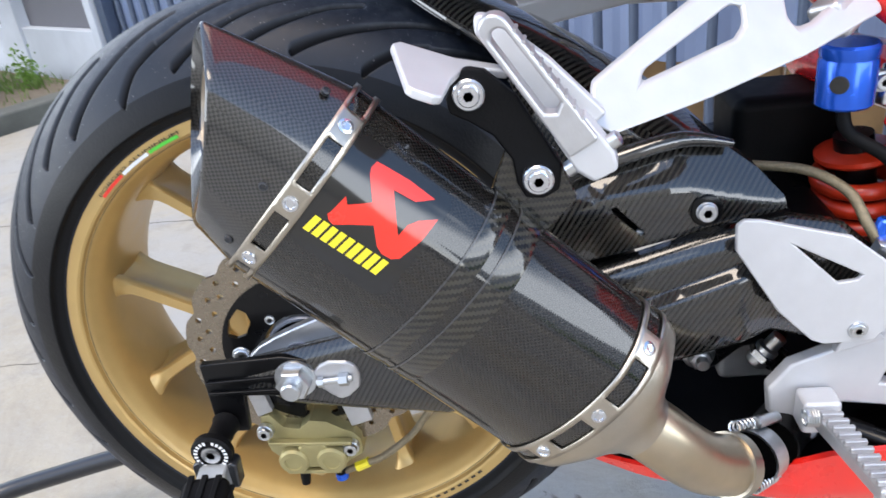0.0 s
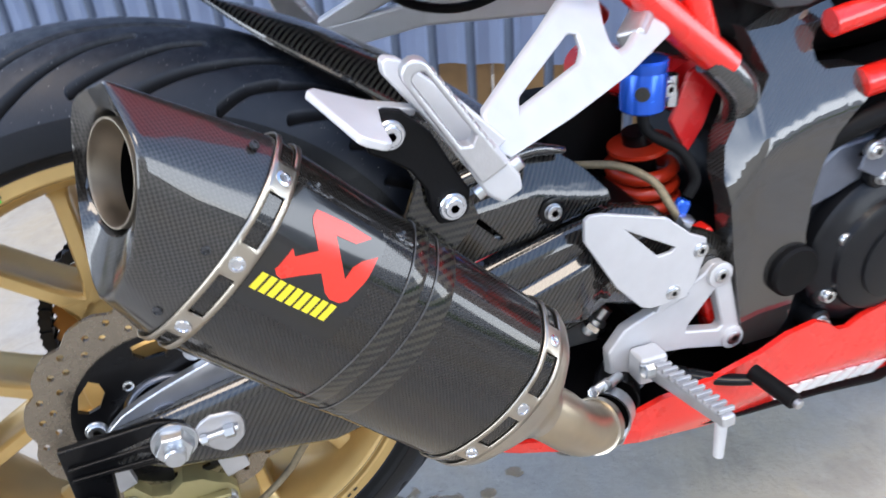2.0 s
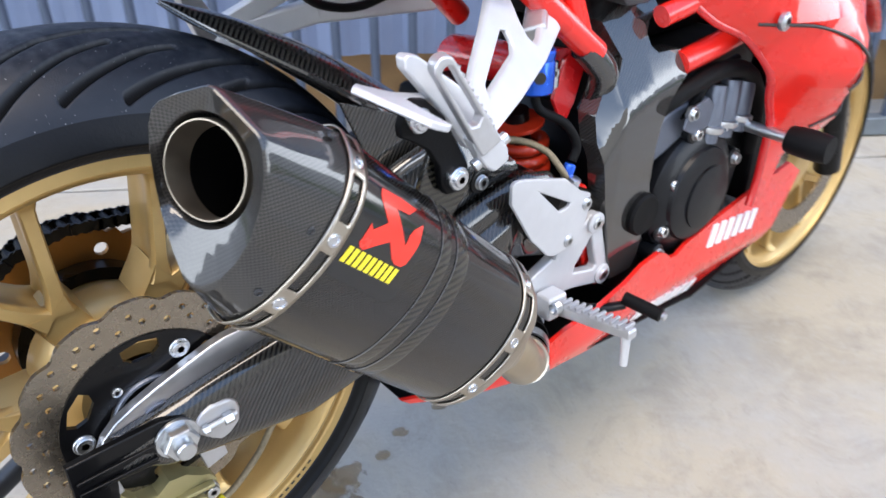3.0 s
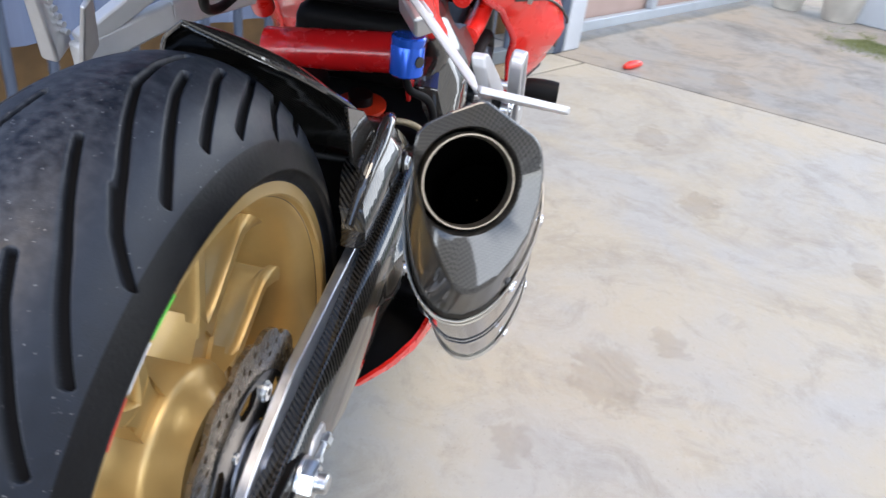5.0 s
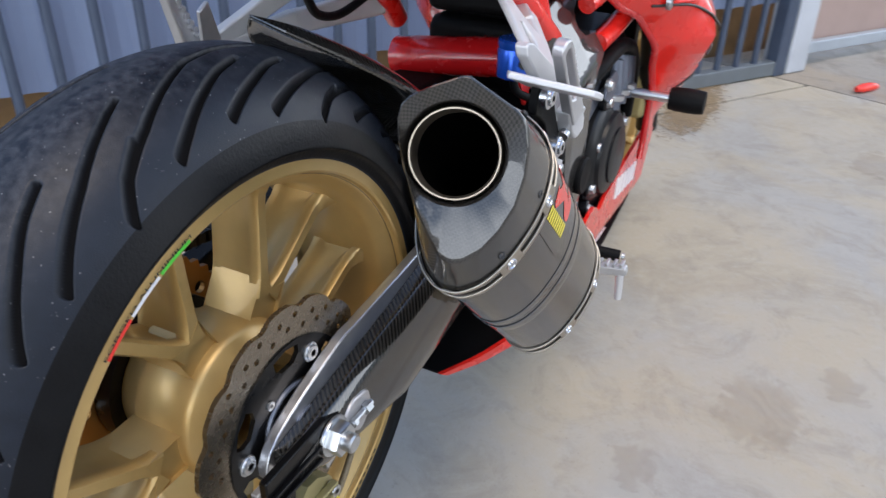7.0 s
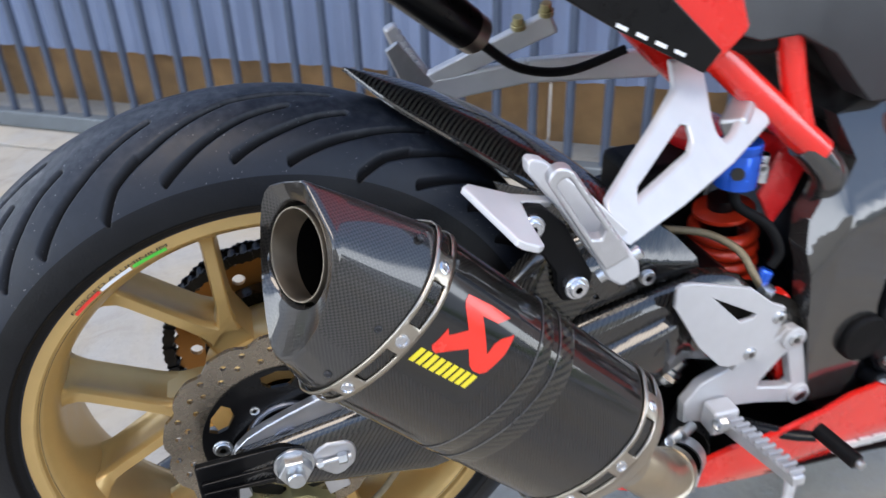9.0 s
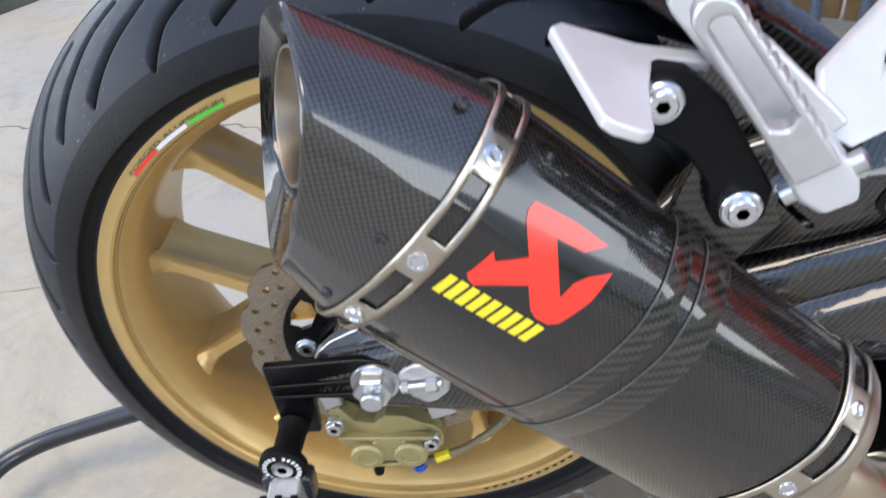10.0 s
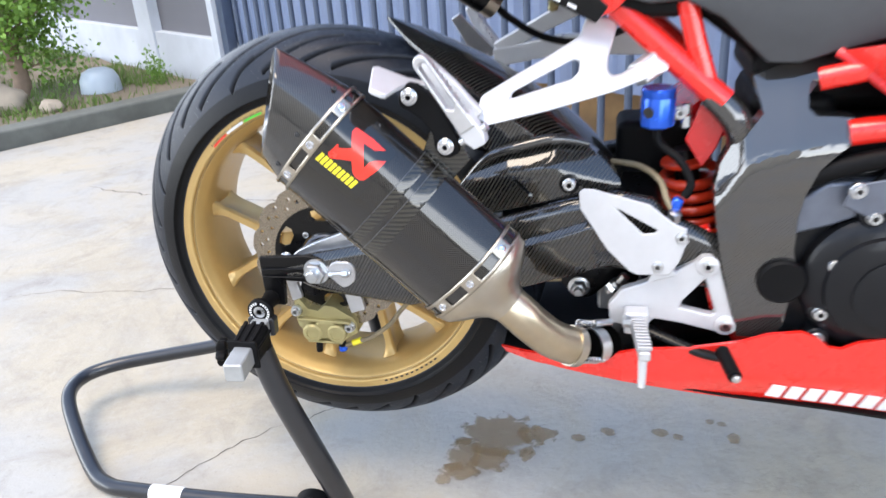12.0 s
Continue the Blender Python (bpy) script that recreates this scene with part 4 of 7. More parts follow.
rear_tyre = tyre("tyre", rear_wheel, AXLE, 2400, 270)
rear_tyre["label"] = "worn black sport tyre with curved tread grooves"


def arc_strip(name, a0, a1, r0, r1, y, mat, parent, n=12, center=AXLE):
    bm = bmesh.new()
    lo = [bm.verts.new(polar(a0 + (a1 - a0) * i / n, r0, y, center)) for i in range(n + 1)]
    hi = [bm.verts.new(polar(a0 + (a1 - a0) * i / n, r1, y, center)) for i in range(n + 1)]
    for i in range(n):
        bm.faces.new((lo[i], lo[i + 1], hi[i + 1], hi[i]))
    return part(name, bm, mat, parent)


for a0, a1, mat in ((108.5, 116.5, STICKER_GREEN), (117, 125, STICKER_WHITE), (125.5, 133, STICKER_RED)):
    arc_strip("sticker", a0, a1, 0.2222, 0.2252, -0.0757, mat, rear_wheel)
DECAL = material("black_decal", (0.02, 0.018, 0.015), 0.5, vary=0.1)


def round_lettering(body, a0, a1, r, high, y, mat, parent):
    """Words bent along the rim, feet towards the axle."""
    cu = bpy.data.curves.new("lettering", "FONT")
    cu.body = body
    ob = bpy.data.objects.new("lettering", cu)
    bm = bmesh.new()
    bm.from_mesh(bpy.data.meshes.new_from_object(ob))
    bpy.data.objects.remove(ob)
    wide, tall = max(v.co.x for v in bm.verts), max(v.co.y for v in bm.verts)
    for v in bm.verts:
        v.co = polar(a0 + (a1 - a0) * v.co.x / wide, r + high * v.co.y / tall, y)
    return part("lettering", bm, mat, parent, smooth=False)


round_lettering("FORGED ALUMINIUM", 133.5, 108.0, 0.2253, 0.0028, -0.0760, DECAL, rear_wheel)
for i in range(11):
    a = 286 + i * 2.4
    arc_strip("letter_bar", a, a + 1.3, 0.2230, 0.2258, -0.0757, DECAL, rear_wheel, 2)
# moulded marks on the sidewall, as raised bars
for i in range(7):
    a = 96 + i * 5.2
    bm = bmesh.new()
    loops = []
    for aa, k in ((a, 0), (a + 3.2, 0)):
        loops.append([polar(aa, r, y) for r, y in ((0.2400, -0.0760), (0.2400, -0.0792), (0.2480, -0.0812), (0.2480, -0.0780))])
    rings(bm, loops)
    part("moulded_mark", bm, SIDEWALL, rear_wheel)

# brake disc: wavy steel ring with drilled holes, black carrier
bm = bmesh.new()
outline = []
for i in range(180):
    a = 2 * math.pi * i / 180
    w = 0.5 + 0.5 * math.cos(a * 14)
    outline.append(((0.1145 - 0.0055 * (w ** 3)) * math.cos(a), (0.1145 - 0.0055 * (w ** 3)) * math.sin(a)))
holes = [[(0.0785 * math.cos(-2 * math.pi * i / 60), 0.0785 * math.sin(-2 * math.pi * i / 60)) for i in range(60)]]
for k in range(14):
    for r, off in ((0.1035, 0.0), (0.0930, 0.10), (0.1010, 0.20), (0.0905, 0.32)):
        a = 2 * math.pi * k / 14 + off + 0.06
        holes.append([(r * math.cos(a) + 0.0030 * math.cos(-2 * math.pi * j / 10), r * math.sin(a) + 0.0030 * math.sin(-2 * math.pi * j / 10)) for j in range(10)])
flat_faces(bm, outline, holes)
got = bmesh.ops.extrude_face_region(bm, geom=bm.faces[:])
moved = {v for v in got["geom"] if isinstance(v, bmesh.types.BMVert)}
for v in bm.verts:
    v.co = Vector((v.co.x, -0.0870 if v in moved else -0.0825, v.co.z + AXLE.z))
brake_disc = part("brake_disc", bm, DISC, bike, "drilled wavy brake disc with a black carrier", smooth=False)
bm = bmesh.new()
ro = [(0.0800 * math.cos(2 * math.pi * i / 72), 0.0800 * math.sin(2 * math.pi * i / 72)) for i in range(72)]
hs = [[(0.040 * math.cos(-2 * math.pi * i / 36), 0.040 * math.sin(-2 * math.pi * i / 36)) for i in range(36)]]
for k in range(6):
    a0 = radians(91 + 60 * k)
    hs.append([(rr * math.cos(a0 + da), rr * math.sin(a0 + da)) for rr, da in ((0.058, 0.14), (0.058, -0.14), (0.066, -0.24), (0.0745, -0.22), (0.0765, 0.0), (0.0745, 0.22), (0.066, 0.24))])
flat_faces(bm, ro, hs)
got = bmesh.ops.extrude_face_region(bm, geom=bm.faces[:])
moved = {v for v in got["geom"] if isinstance(v, bmesh.types.BMVert)}
for v in bm.verts:
    v.co = Vector((v.co.x, -0.0885 if v in moved else -0.0840, v.co.z + AXLE.z))
part("carrier", bm, BLACK, brake_disc)
for k in range(3):
    bolt(brake_disc, polar(61 + 120 * k, 0.0625, -0.0885), RIGHT, 0.0075, 0.004, washer=1.25)
for k in range(3):
    bolt(brake_disc, polar(127 + 120 * k, 0.0455, -0.0885), RIGHT, 0.0045, 0.002, washer=0)
lathe("hub_spacer", [(0.0375, -0.01), (0.0375, 0.008), (0.036, 0.010), (0.0335, 0.010), (0.0325, 0.002), (0.020, 0.001), (0.020, 0.026), (0.005, 0.026)], (0, -0.0800, 0.43), RIGHT, ENGINE_GREY, brake_disc)
lathe("seal", [(0.0330, 0), (0.0330, 0.004), (0.0200, 0.0045)], (0, -0.0810, 0.43), RIGHT, BLACK_MATT, brake_disc)

# sprocket and chain on the far side
bm = bmesh.new()
teeth = []
for i in range(82):
    r = 0.108 if i % 2 else 0.1025
    a = 2 * math.pi * i / 82
    teeth.append((r * math.cos(a), r * math.sin(a)))
hs = [[(0.068 * math.cos(-2 * math.pi * i / 48), 0.068 * math.sin(-2 * math.pi * i / 48)) for i in range(48)]]
for k in range(10):
    a = 2 * math.pi * k / 10
    hs.append([(0.085 * math.cos(a) + 0.007 * math.cos(-2 * math.pi * j / 12), 0.085 * math.sin(a) + 0.007 * math.sin(-2 * math.pi * j / 12)) for j in range(12)])
flat_faces(bm, teeth, hs)
got = bmesh.ops.extrude_face_region(bm, geom=bm.faces[:])
moved = {v for v in got["geom"] if isinstance(v, bmesh.types.BMVert)}
for v in bm.verts:
    v.co = Vector((v.co.x, 0.083 if v in moved else 0.077, v.co.z + AXLE.z))
sprocket = part("sprocket", bm, SPROCKET, bike, "bronze rear sprocket", smooth=False)
lathe("sprocket_carrier", [(0.075, 0.0), (0.075, 0.02), (0.045, 0.03), (0.02, 0.03)], (0, 0.055, 0.43), (0, 1, 0), BLACK, sprocket)
bm = bmesh.new()
links = []
R_CH = 0.1135
for i in range(34):
    links.append((polar(78 + i * 6.6, R_CH, 0.08), 78 + i * 6.6 + 90))
p_top, p_bot = polar(78, R_CH, 0.08), polar(78 + 33 * 6.6, R_CH, 0.08)
for i in range(1, 34):
    links.append((p_top + Vector((0.0130, 0, -0.0016)) * i, -7.0))
    links.append((p_bot + Vector((0.0130, 0, 0.0012)) * i, 5.3))
for n, (p, a) in enumerate(links):
    m = Matrix.Translation(p) @ Matrix.Rotation(radians(-a), 4, "Y")
    wide = 0.0105 if n % 2 else 0.0082
    for s in (-1, 1):
        loops = []
        for yy in (s * wide, s * (wide + 0.0022)):
            loops.append([m @ Vector((x, yy, z)) for x, z in ((-0.0085, -0.0045), (-0.0045, -0.0066), (0.0, -0.0048), (0.0045, -0.0066), (0.0085, -0.0045), (0.0085, 0.0045), (0.0045, 0.0066), (0.0, 0.0048), (-0.0045, 0.0066), (-0.0085, 0.0045))])
        rings(bm, loops)
    add_lathe(bm, [(0.0048, -0.010), (0.0048, 0.010)], m @ Matrix.Rotation(radians(90), 4, "X"), 8)
part("chain", bm, CHAIN, bike, "oily black drive chain", smooth=False)

# swingarm: carbon-covered right arm with a raised arch, plain left arm
SW_TOP = ((-0.046, 0.444), (0.000, 0.454), (0.052, 0.465), (0.100, 0.474), (0.150, 0.484), (0.261, 0.513), (0.345, 0.538), (0.411, 0.551), (0.450, 0.543), (0.475, 0.520), (0.520, 0.500), (0.560, 0.470))
SW_LOW = ((-0.046, 0.420), (-0.010, 0.398), (0.040, 0.390), (0.131, 0.378), (0.270, 0.412), (0.330, 0.432), (0.400, 0.452), (0.470, 0.430), (0.560, 0.420))


def arm_loop(x):
    """Section of the arm's cover: rounded shoulder, flat face, a second moulded step, rolled lower edge."""
    top, low = lerp_table(SW_TOP, x), lerp_table(SW_LOW, x)
    y = -0.1185 - 0.006 * min(1.0, max(0.0, (x - 0.10) / 0.25))
    st = 0.010 * min(1.0, max(0.0, (x - 0.262) / 0.035)) * min(1.0, max(0.0, (0.405 - x) / 0.03))
    ridge = min(top - 0.020, max(low + 0.020, 0.481 + 0.37 * (x - 0.292)))
    rows = [(top, 0.0), (top - 0.0010, 0.0030), (top - 0.0040, 0.0062), (top - 0.0110, 0.0110), (top - 0.0150, 0.0124)]
    rows += [(ridge + 0.0055, 0.0105), (ridge + 0.0030, 0.0108 + 0.18 * st), (ridge - 0.0005, 0.0110 + 0.72 * st), (ridge - 0.0030, 0.0112 + 0.94 * st), (ridge - 0.0060, 0.0113 + st)]
    rows += [(ridge + (low - ridge) * 0.5, 0.0110 + 0.9 * st), (low + 0.0060, 0.0100 + 0.8 * st), (low + 0.0016, 0.0075 + 0.8 * st), (low, 0.0040 + 0.7 * st)]
    return [(x, y - d, z) for z, d in rows] + [(x, -0.104, low), (x, -0.104, top - 0.0060), (x, y + 0.0040, top - 0.0045), (x, y + 0.0020, top - 0.0005)]


bm = bmesh.new()
rings(bm, [arm_loop(-0.046 + 0.606 * i / 72) for i in range(73)])
swingarm = part("swingarm", bm, CARBON_TWILL, bike, "swingarm wrapped in glossy carbon-fibre covers")
plate("inner_arm", [(-0.056, 0.425), (-0.050, 0.436), (-0.038, 0.447), (-0.021, 0.456), (0.0, 0.465), (0.030, 0.476), (0.052, 0.4835), (0.066, 0.4868), (0.080, 0.4875), (0.140, 0.495), (0.260, 0.512), (0.260, 0.450), (0.090, 0.420), (-0.020, 0.405), (-0.056, 0.412)], -0.1035, 0.0110, ALU_BRUSHED, swingarm, "polished aluminium bar inside the carbon cover", bevel=0.002)
COV = [(0.205, 0.545), (0.216, 0.562), (0.245, 0.583), (0.27, 0.595), (0.30, 0.604), (0.331, 0.607), (0.355, 0.604), (0.371, 0.598), (0.392, 0.582), (0.410, 0.562), (0.412, 0.552), (0.353, 0.542), (0.300, 0.529), (0.250, 0.517), (0.214, 0.520)]
SLOT = [(0.277, 0.567), (0.281, 0.568), (0.302, 0.545), (0.304, 0.541), (0.300, 0.540), (0.278, 0.563)]


def cov_bulge(x, z):
    over = z - lerp_table(((0.20, 0.545), (0.27, 0.573), (0.33, 0.580), (0.41, 0.556)), x)
    return -0.015 + 0.45 * (over + math.sqrt(over * over + 0.00002)) + 0.15 * max(0.0, 0.560 - z) + 0.006 * max(0.0, (x - 0.33) / 0.08)


arch = plate("arch_cover", COV, -0.108, 0.024, CARBON_TWILL, swingarm, "carbon cover with a slot", holes=(SLOT[::-1],), bevel=0.004, shape=cov_bulge, cuts=22)
tube("crest", [(0.208, -0.102, 0.548), (0.245, -0.107, 0.588), (0.285, -0.108, 0.603), (0.332, -0.105, 0.612), (0.372, -0.098, 0.603)], [0.005, 0.008, 0.009, 0.008, 0.004], CARBON_FINE, swingarm, flat=0.8)
lathe("bolt_ring", [(0.0125, -0.004), (0.0125, 0.001), (0.0105, 0.002), (0.007, 0.002)], (0.349, -0.1225, 0.559), RIGHT, BLACK, swingarm, segs=24)
bolt(swingarm, (0.349, -0.1240, 0.559), RIGHT, 0.0075, 0.005, washer=1.1)
bolt(swingarm, (0.300, -0.1125, 0.539), RIGHT, 0.004, 0.003, mat=STEEL, washer=0)
plate("left_arm", [(-0.05, 0.40), (-0.05, 0.46), (0.25, 0.52), (0.45, 0.55), (0.56, 0.47), (0.56, 0.42), (0.30, 0.42), (0.10, 0.39)], 0.100, 0.03, BLACK, swingarm, bevel=0.006)
beam("cross_member", (0.43, -0.10, 0.49), (0.43, 0.11, 0.49), (0.08, 0.07), (0.08, 0.07), BLACK, swingarm, bevel=0.01, up=(0, 0, 1))
tube("pivot", [(0.545, -0.13, 0.445), (0.545, 0.13, 0.445)], 0.022, BLACK, swingarm, smooth=0, segs=20)

# axle end, adjuster and plates
adjuster = plate("chain_adjuster", [(0.017, 0.436), (0.024, 0.444), (0.032, 0.447), (0.049, 0.446), (0.056, 0.440), (0.058, 0.430), (0.056, 0.418), (0.046, 0.409), (0.036, 0.406), (0.028, 0.412), (0.018, 0.422)], -0.1335, 0.008, ALU_CAST, bike, "zinc-plated chain adjuster plate", bevel=0.003)
tube("adjuster_screw", [(0.020, -0.137, 0.4285), (0.052, -0.137, 0.4315)], 0.0030, STEEL, adjuster, smooth=0, segs=10)
lathe("adjuster_nut", [(0.0058, 0), (0.0058, 0.008), (0.0048, 0.009)], (0.040, -0.137, 0.4300), (1, 0, 0.06), STEEL, adjuster, segs=6)
lathe("adjuster_nut", [(0.0046, 0), (0.0046, 0.005)], (0.021, -0.137, 0.4285), (1, 0, 0.06), STEEL, adjuster, segs=6)
axle_bolt = lathe("axle", [(0.019, 0), (0.019, 0.002), (0.0185, 0.003), (0.012, 0.003)], (0, -0.1305, 0.43), RIGHT, STEEL, bike, "zinc-plated axle nut and washer", segs=36)
lathe("axle_nut", [(0.0160, 0.003), (0.0160, 0.012), (0.0145, 0.014), (0.0095, 0.014)], (0, -0.1305, 0.43), RIGHT, STEEL, axle_bolt, segs=6)
lathe("axle_thread", [(0.0088, 0.012), (0.0088, 0.022), (0.0075, 0.0235), (0.001, 0.0235)], (0, -0.1305, 0.43), RIGHT, STEEL, axle_bolt, segs=24)

# paddock bracket on the axle, with spool
bracket = plate("stand_bracket", [(-0.086, 0.448), (-0.010, 0.452), (0.022, 0.445), (0.024, 0.417), (-0.015, 0.410), (-0.052, 0.412), (-0.056, 0.372), (-0.086, 0.372)], -0.1295, 0.008, BLACK, bike, "black stand bracket bolted behind the axle", bevel=0.0018)
beam("rib", (-0.082, -0.1315, 0.430), (-0.018, -0.1315, 0.433), (0.004, 0.003), (0.004, 0.003), BLACK, bracket, bevel=0.001)
beam("rib", (-0.082, -0.1315, 0.4185), (-0.018, -0.1315, 0.4190), (0.004, 0.003), (0.004, 0.003), BLACK, bracket, bevel=0.001)
spool = lathe("spool", [(0.011, 0.0), (0.013, 0.003), (0.0115, 0.008), (0.0110, 0.030), (0.0125, 0.034), (0.0185, 0.037), (0.0185, 0.043), (0.0160, 0.045), (0.0135, 0.0445)], (-0.075, -0.1300, 0.385), RIGHT, BLACK_MATT, bike, "black stand spool with a pale printed ring")
bm = bmesh.new()
for i in range(22):
    if i % 11 in (5,):
        continue
    a0, a1 = 2 * math.pi * i / 22, 2 * math.pi * (i + 0.62) / 22
    bm.faces.new([bm.verts.new((-0.075 + r * math.cos(a), -0.1754, 0.385 + r * math.sin(a))) for r, a in ((0.0118, a0), (0.0118, a1), (0.0152, a1), (0.0152, a0))])
part("letter_bar", bm, STICKER_WHITE, spool, smooth=False)
bolt(spool, (-0.075, -0.1740, 0.385), RIGHT, 0.0085, 0.002, washer=0)

# rear brake caliper, hose and bleed fittings
CAL = [(-0.060, 0.345), (-0.058, 0.362), (-0.048, 0.366), (-0.036, 0.352), (-0.020, 0.350), (-0.008, 0.360), (0.008, 0.357), (0.022, 0.345), (0.030, 0.340), (0.036, 0.330), (0.036, 0.312), (0.022, 0.306), (0.010, 0.295), (-0.030, 0.297), (-0.044, 0.310), (-0.056, 0.320)]
caliper = plate("brake_caliper", CAL, -0.104, 0.046, GOLD_DULL, bike, "dull gold two-piece rear brake caliper", bevel=0.0022, shape=lambda x, z: 60 * (x + 0.01) ** 2 * 0.05, cuts=5)
plate("bridge", [(-0.036, 0.318), (-0.020, 0.336), (0.0, 0.338), (0.014, 0.322), (0.010, 0.306), (-0.028, 0.306)], -0.111, 0.012, GOLD_DULL, caliper, bevel=0.004)
for x in (-0.030, 0.008):
    lathe("piston_housing", [(0.0150, -0.004), (0.0150, 0.003), (0.0130, 0.0055), (0.0085, 0.0060), (0.0080, 0.0045), (0.001, 0.0045)], (x, -0.109, 0.3165), RIGHT, GOLD_DULL, caliper, segs=28)
beam("ledge", (-0.052, -0.1065, 0.3375), (0.030, -0.1065, 0.3345), (0.008, 0.0045), (0.008, 0.0045), GOLD_DULL, caliper, bevel=0.0015)
beam("ledge", (-0.040, -0.1060, 0.3010), (0.014, -0.1060, 0.2995), (0.008, 0.0040), (0.008, 0.0040), GOLD_DULL, caliper, bevel=0.0015)
bolt(caliper, (-0.054, -0.104, 0.349), RIGHT, 0.0068, 0.006, washer=1.2)
bolt(caliper, (0.027, -0.104, 0.325), RIGHT, 0.0068, 0.006, washer=1.2)
plate("caliper_bracket", [(-0.066, 0.400), (-0.050, 0.400), (-0.044, 0.368), (-0.060, 0.362)], -0.098, 0.008, ALU_CAST, caliper)
plate("caliper_bracket", [(0.020, 0.392), (0.045, 0.392), (0.052, 0.352), (0.030, 0.345)], -0.098, 0.008, ALU_CAST, caliper)
tube("bleed_cap", [(-0.026, -0.098, 0.300), (-0.028, -0.100, 0.278)], [0.004, 0.0055, 0.0045], BLACK_MATT, caliper, segs=10, smooth=3)
tube("bleed_stem", [(0.010, -0.098, 0.304), (0.010, -0.098, 0.288)], 0.0055, BLACK_MATT, caliper, segs=10, smooth=0)
lathe("blue_nipple", [(0.0062, 0), (0.0068, 0.002), (0.0068, 0.007), (0.004, 0.009)], (0.010, -0.098, 0.289), (0.0, 0, -1), BLUE, caliper, "bright blue bleed nipple", segs=14)
hose = tube("brake_hose", [(0.015, -0.098, 0.290), (0.035, -0.098, 0.298), (0.055, -0.095, 0.304), (0.085, -0.090, 0.325), (0.105, -0.088, 0.350), (0.130, -0.085, 0.372), (0.200, -0.080, 0.395), (0.34, -0.07, 0.40)], 0.0035, HOSE, bike, "braided brown brake hose")
tube("hose_collar", [(0.027, -0.0985, 0.295), (0.040, -0.0975, 0.300)], 0.0052, STICKER_YELLOW, hose, smooth=0, segs=8)
plate("hose_clip", [(0.088, 0.372), (0.100, 0.385), (0.140, 0.388), (0.138, 0.374), (0.118, 0.360)], -0.088, 0.003, ALU_CAST, hose)


# ---- silencer: all along its own axis s (forward and down), u across it upwards ----
AX_S, AX_U = Vector((0.719, 0, -0.695)), Vector((0.695, 0, 0.719))


def on_can(s, y, u):
    p = AX_S * s + AX_U * u
    return Vector((p.x, y, p.z))


YC, UC = -0.231, 0.517
CAN = [(0.0, 0.5895), (0.016, 0.5845), (0.034, 0.573), (0.046, 0.556), (0.0500, 0.535), (0.0495, 0.515), (0.045, 0.495), (0.036, 0.472), (0.024, 0.455), (0.010, 0.4455), (0.0, 0.4440)]
can_ctrl = [(YC - a, b, 0) for a, b in CAN] + [(YC + a, b, 0) for a, b in CAN[::-1][1:-1]]
SECTION = [(YC + 0.0015 + (p.x - YC) * 0.95, p.y) for p in catmull(can_ctrl, 6, True)]


def can_loop(s, k=1.0, dy=0.0, du=0.0, ky=None):
    return [on_can(s, YC + dy + (y - YC) * (ky or k), UC + du + (u - UC) * k) for y, u in SECTION]


def tail_s(y, u):
    return -0.4737 - 0.495 * (u - 0.52) - 0.508 * (y + 0.235)


MOUTH = [(-0.2330, 0.5674), (-0.2360, 0.5666), (-0.2650, 0.5590), (-0.2692, 0.5568), (-0.2722, 0.5532), (-0.2742, 0.5480), (-0.2765, 0.5400), (-0.2775, 0.5240), (-0.2745, 0.5040), (-0.2670, 0.4860), (-0.2565, 0.4695), (-0.2465, 0.4600), (-0.2390, 0.4568), (-0.2315, 0.4590), (-0.2225, 0.4690), (-0.2110, 0.4855), (-0.2025, 0.5020), (-0.1965, 0.5170), (-0.1940, 0.5290), (-0.1950, 0.5380), (-0.1995, 0.5445), (-0.2117, 0.5545), (-0.2275, 0.5655), (-0.2302, 0.5670)]


def resample(loop, n):
    pts = [Vector((a, b, 0)) for a, b in loop]
    acc = [0.0]
    for i in range(len(pts)):
        acc.append(acc[-1] + (pts[(i + 1) % len(pts)] - pts[i]).length)
    out = []
    for k in range(n):
        d = acc[-1] * k / n
        i = max(q for q in range(len(pts)) if acc[q] <= d)
        p = pts[i].lerp(pts[(i + 1) % len(pts)], (d - acc[i]) / (acc[i + 1] - acc[i]))
        out.append((p.x, p.y))
    return out


SECTION = resample(SECTION, 144)
# the corners of the mouth stay crisp
MOUTH = resample([(y if y > -0.250 else -0.250 + (y + 0.250) * 0.93, u) for y, u in MOUTH], 144)


def tail_loop(t, inset=0.0):
    """From the sleeve (t = 0) to the slanted mouth (t = 1)."""
    e = t ** 1.12
    out = []
    for (y, u), (ym, um) in zip(SECTION, MOUTH):
        ym, um = ym + (-0.235 - ym) * inset, um + (0.515 - um) * inset
        yy, uu = y + (ym - y) * e, u + (um - u) * e
        out.append(on_can(-0.402 + (tail_s(ym, um) + 0.402) * t, yy, uu))
    return out


bm = bmesh.new()
rings(bm, [can_loop(-0.405 + 0.245 * i / 12) for i in range(13)], caps=False)
silencer = part("silencer", bm, CARBON_SLEEVE, bike, "glossy woven carbon silencer with titanium bands and a carbon end cap")

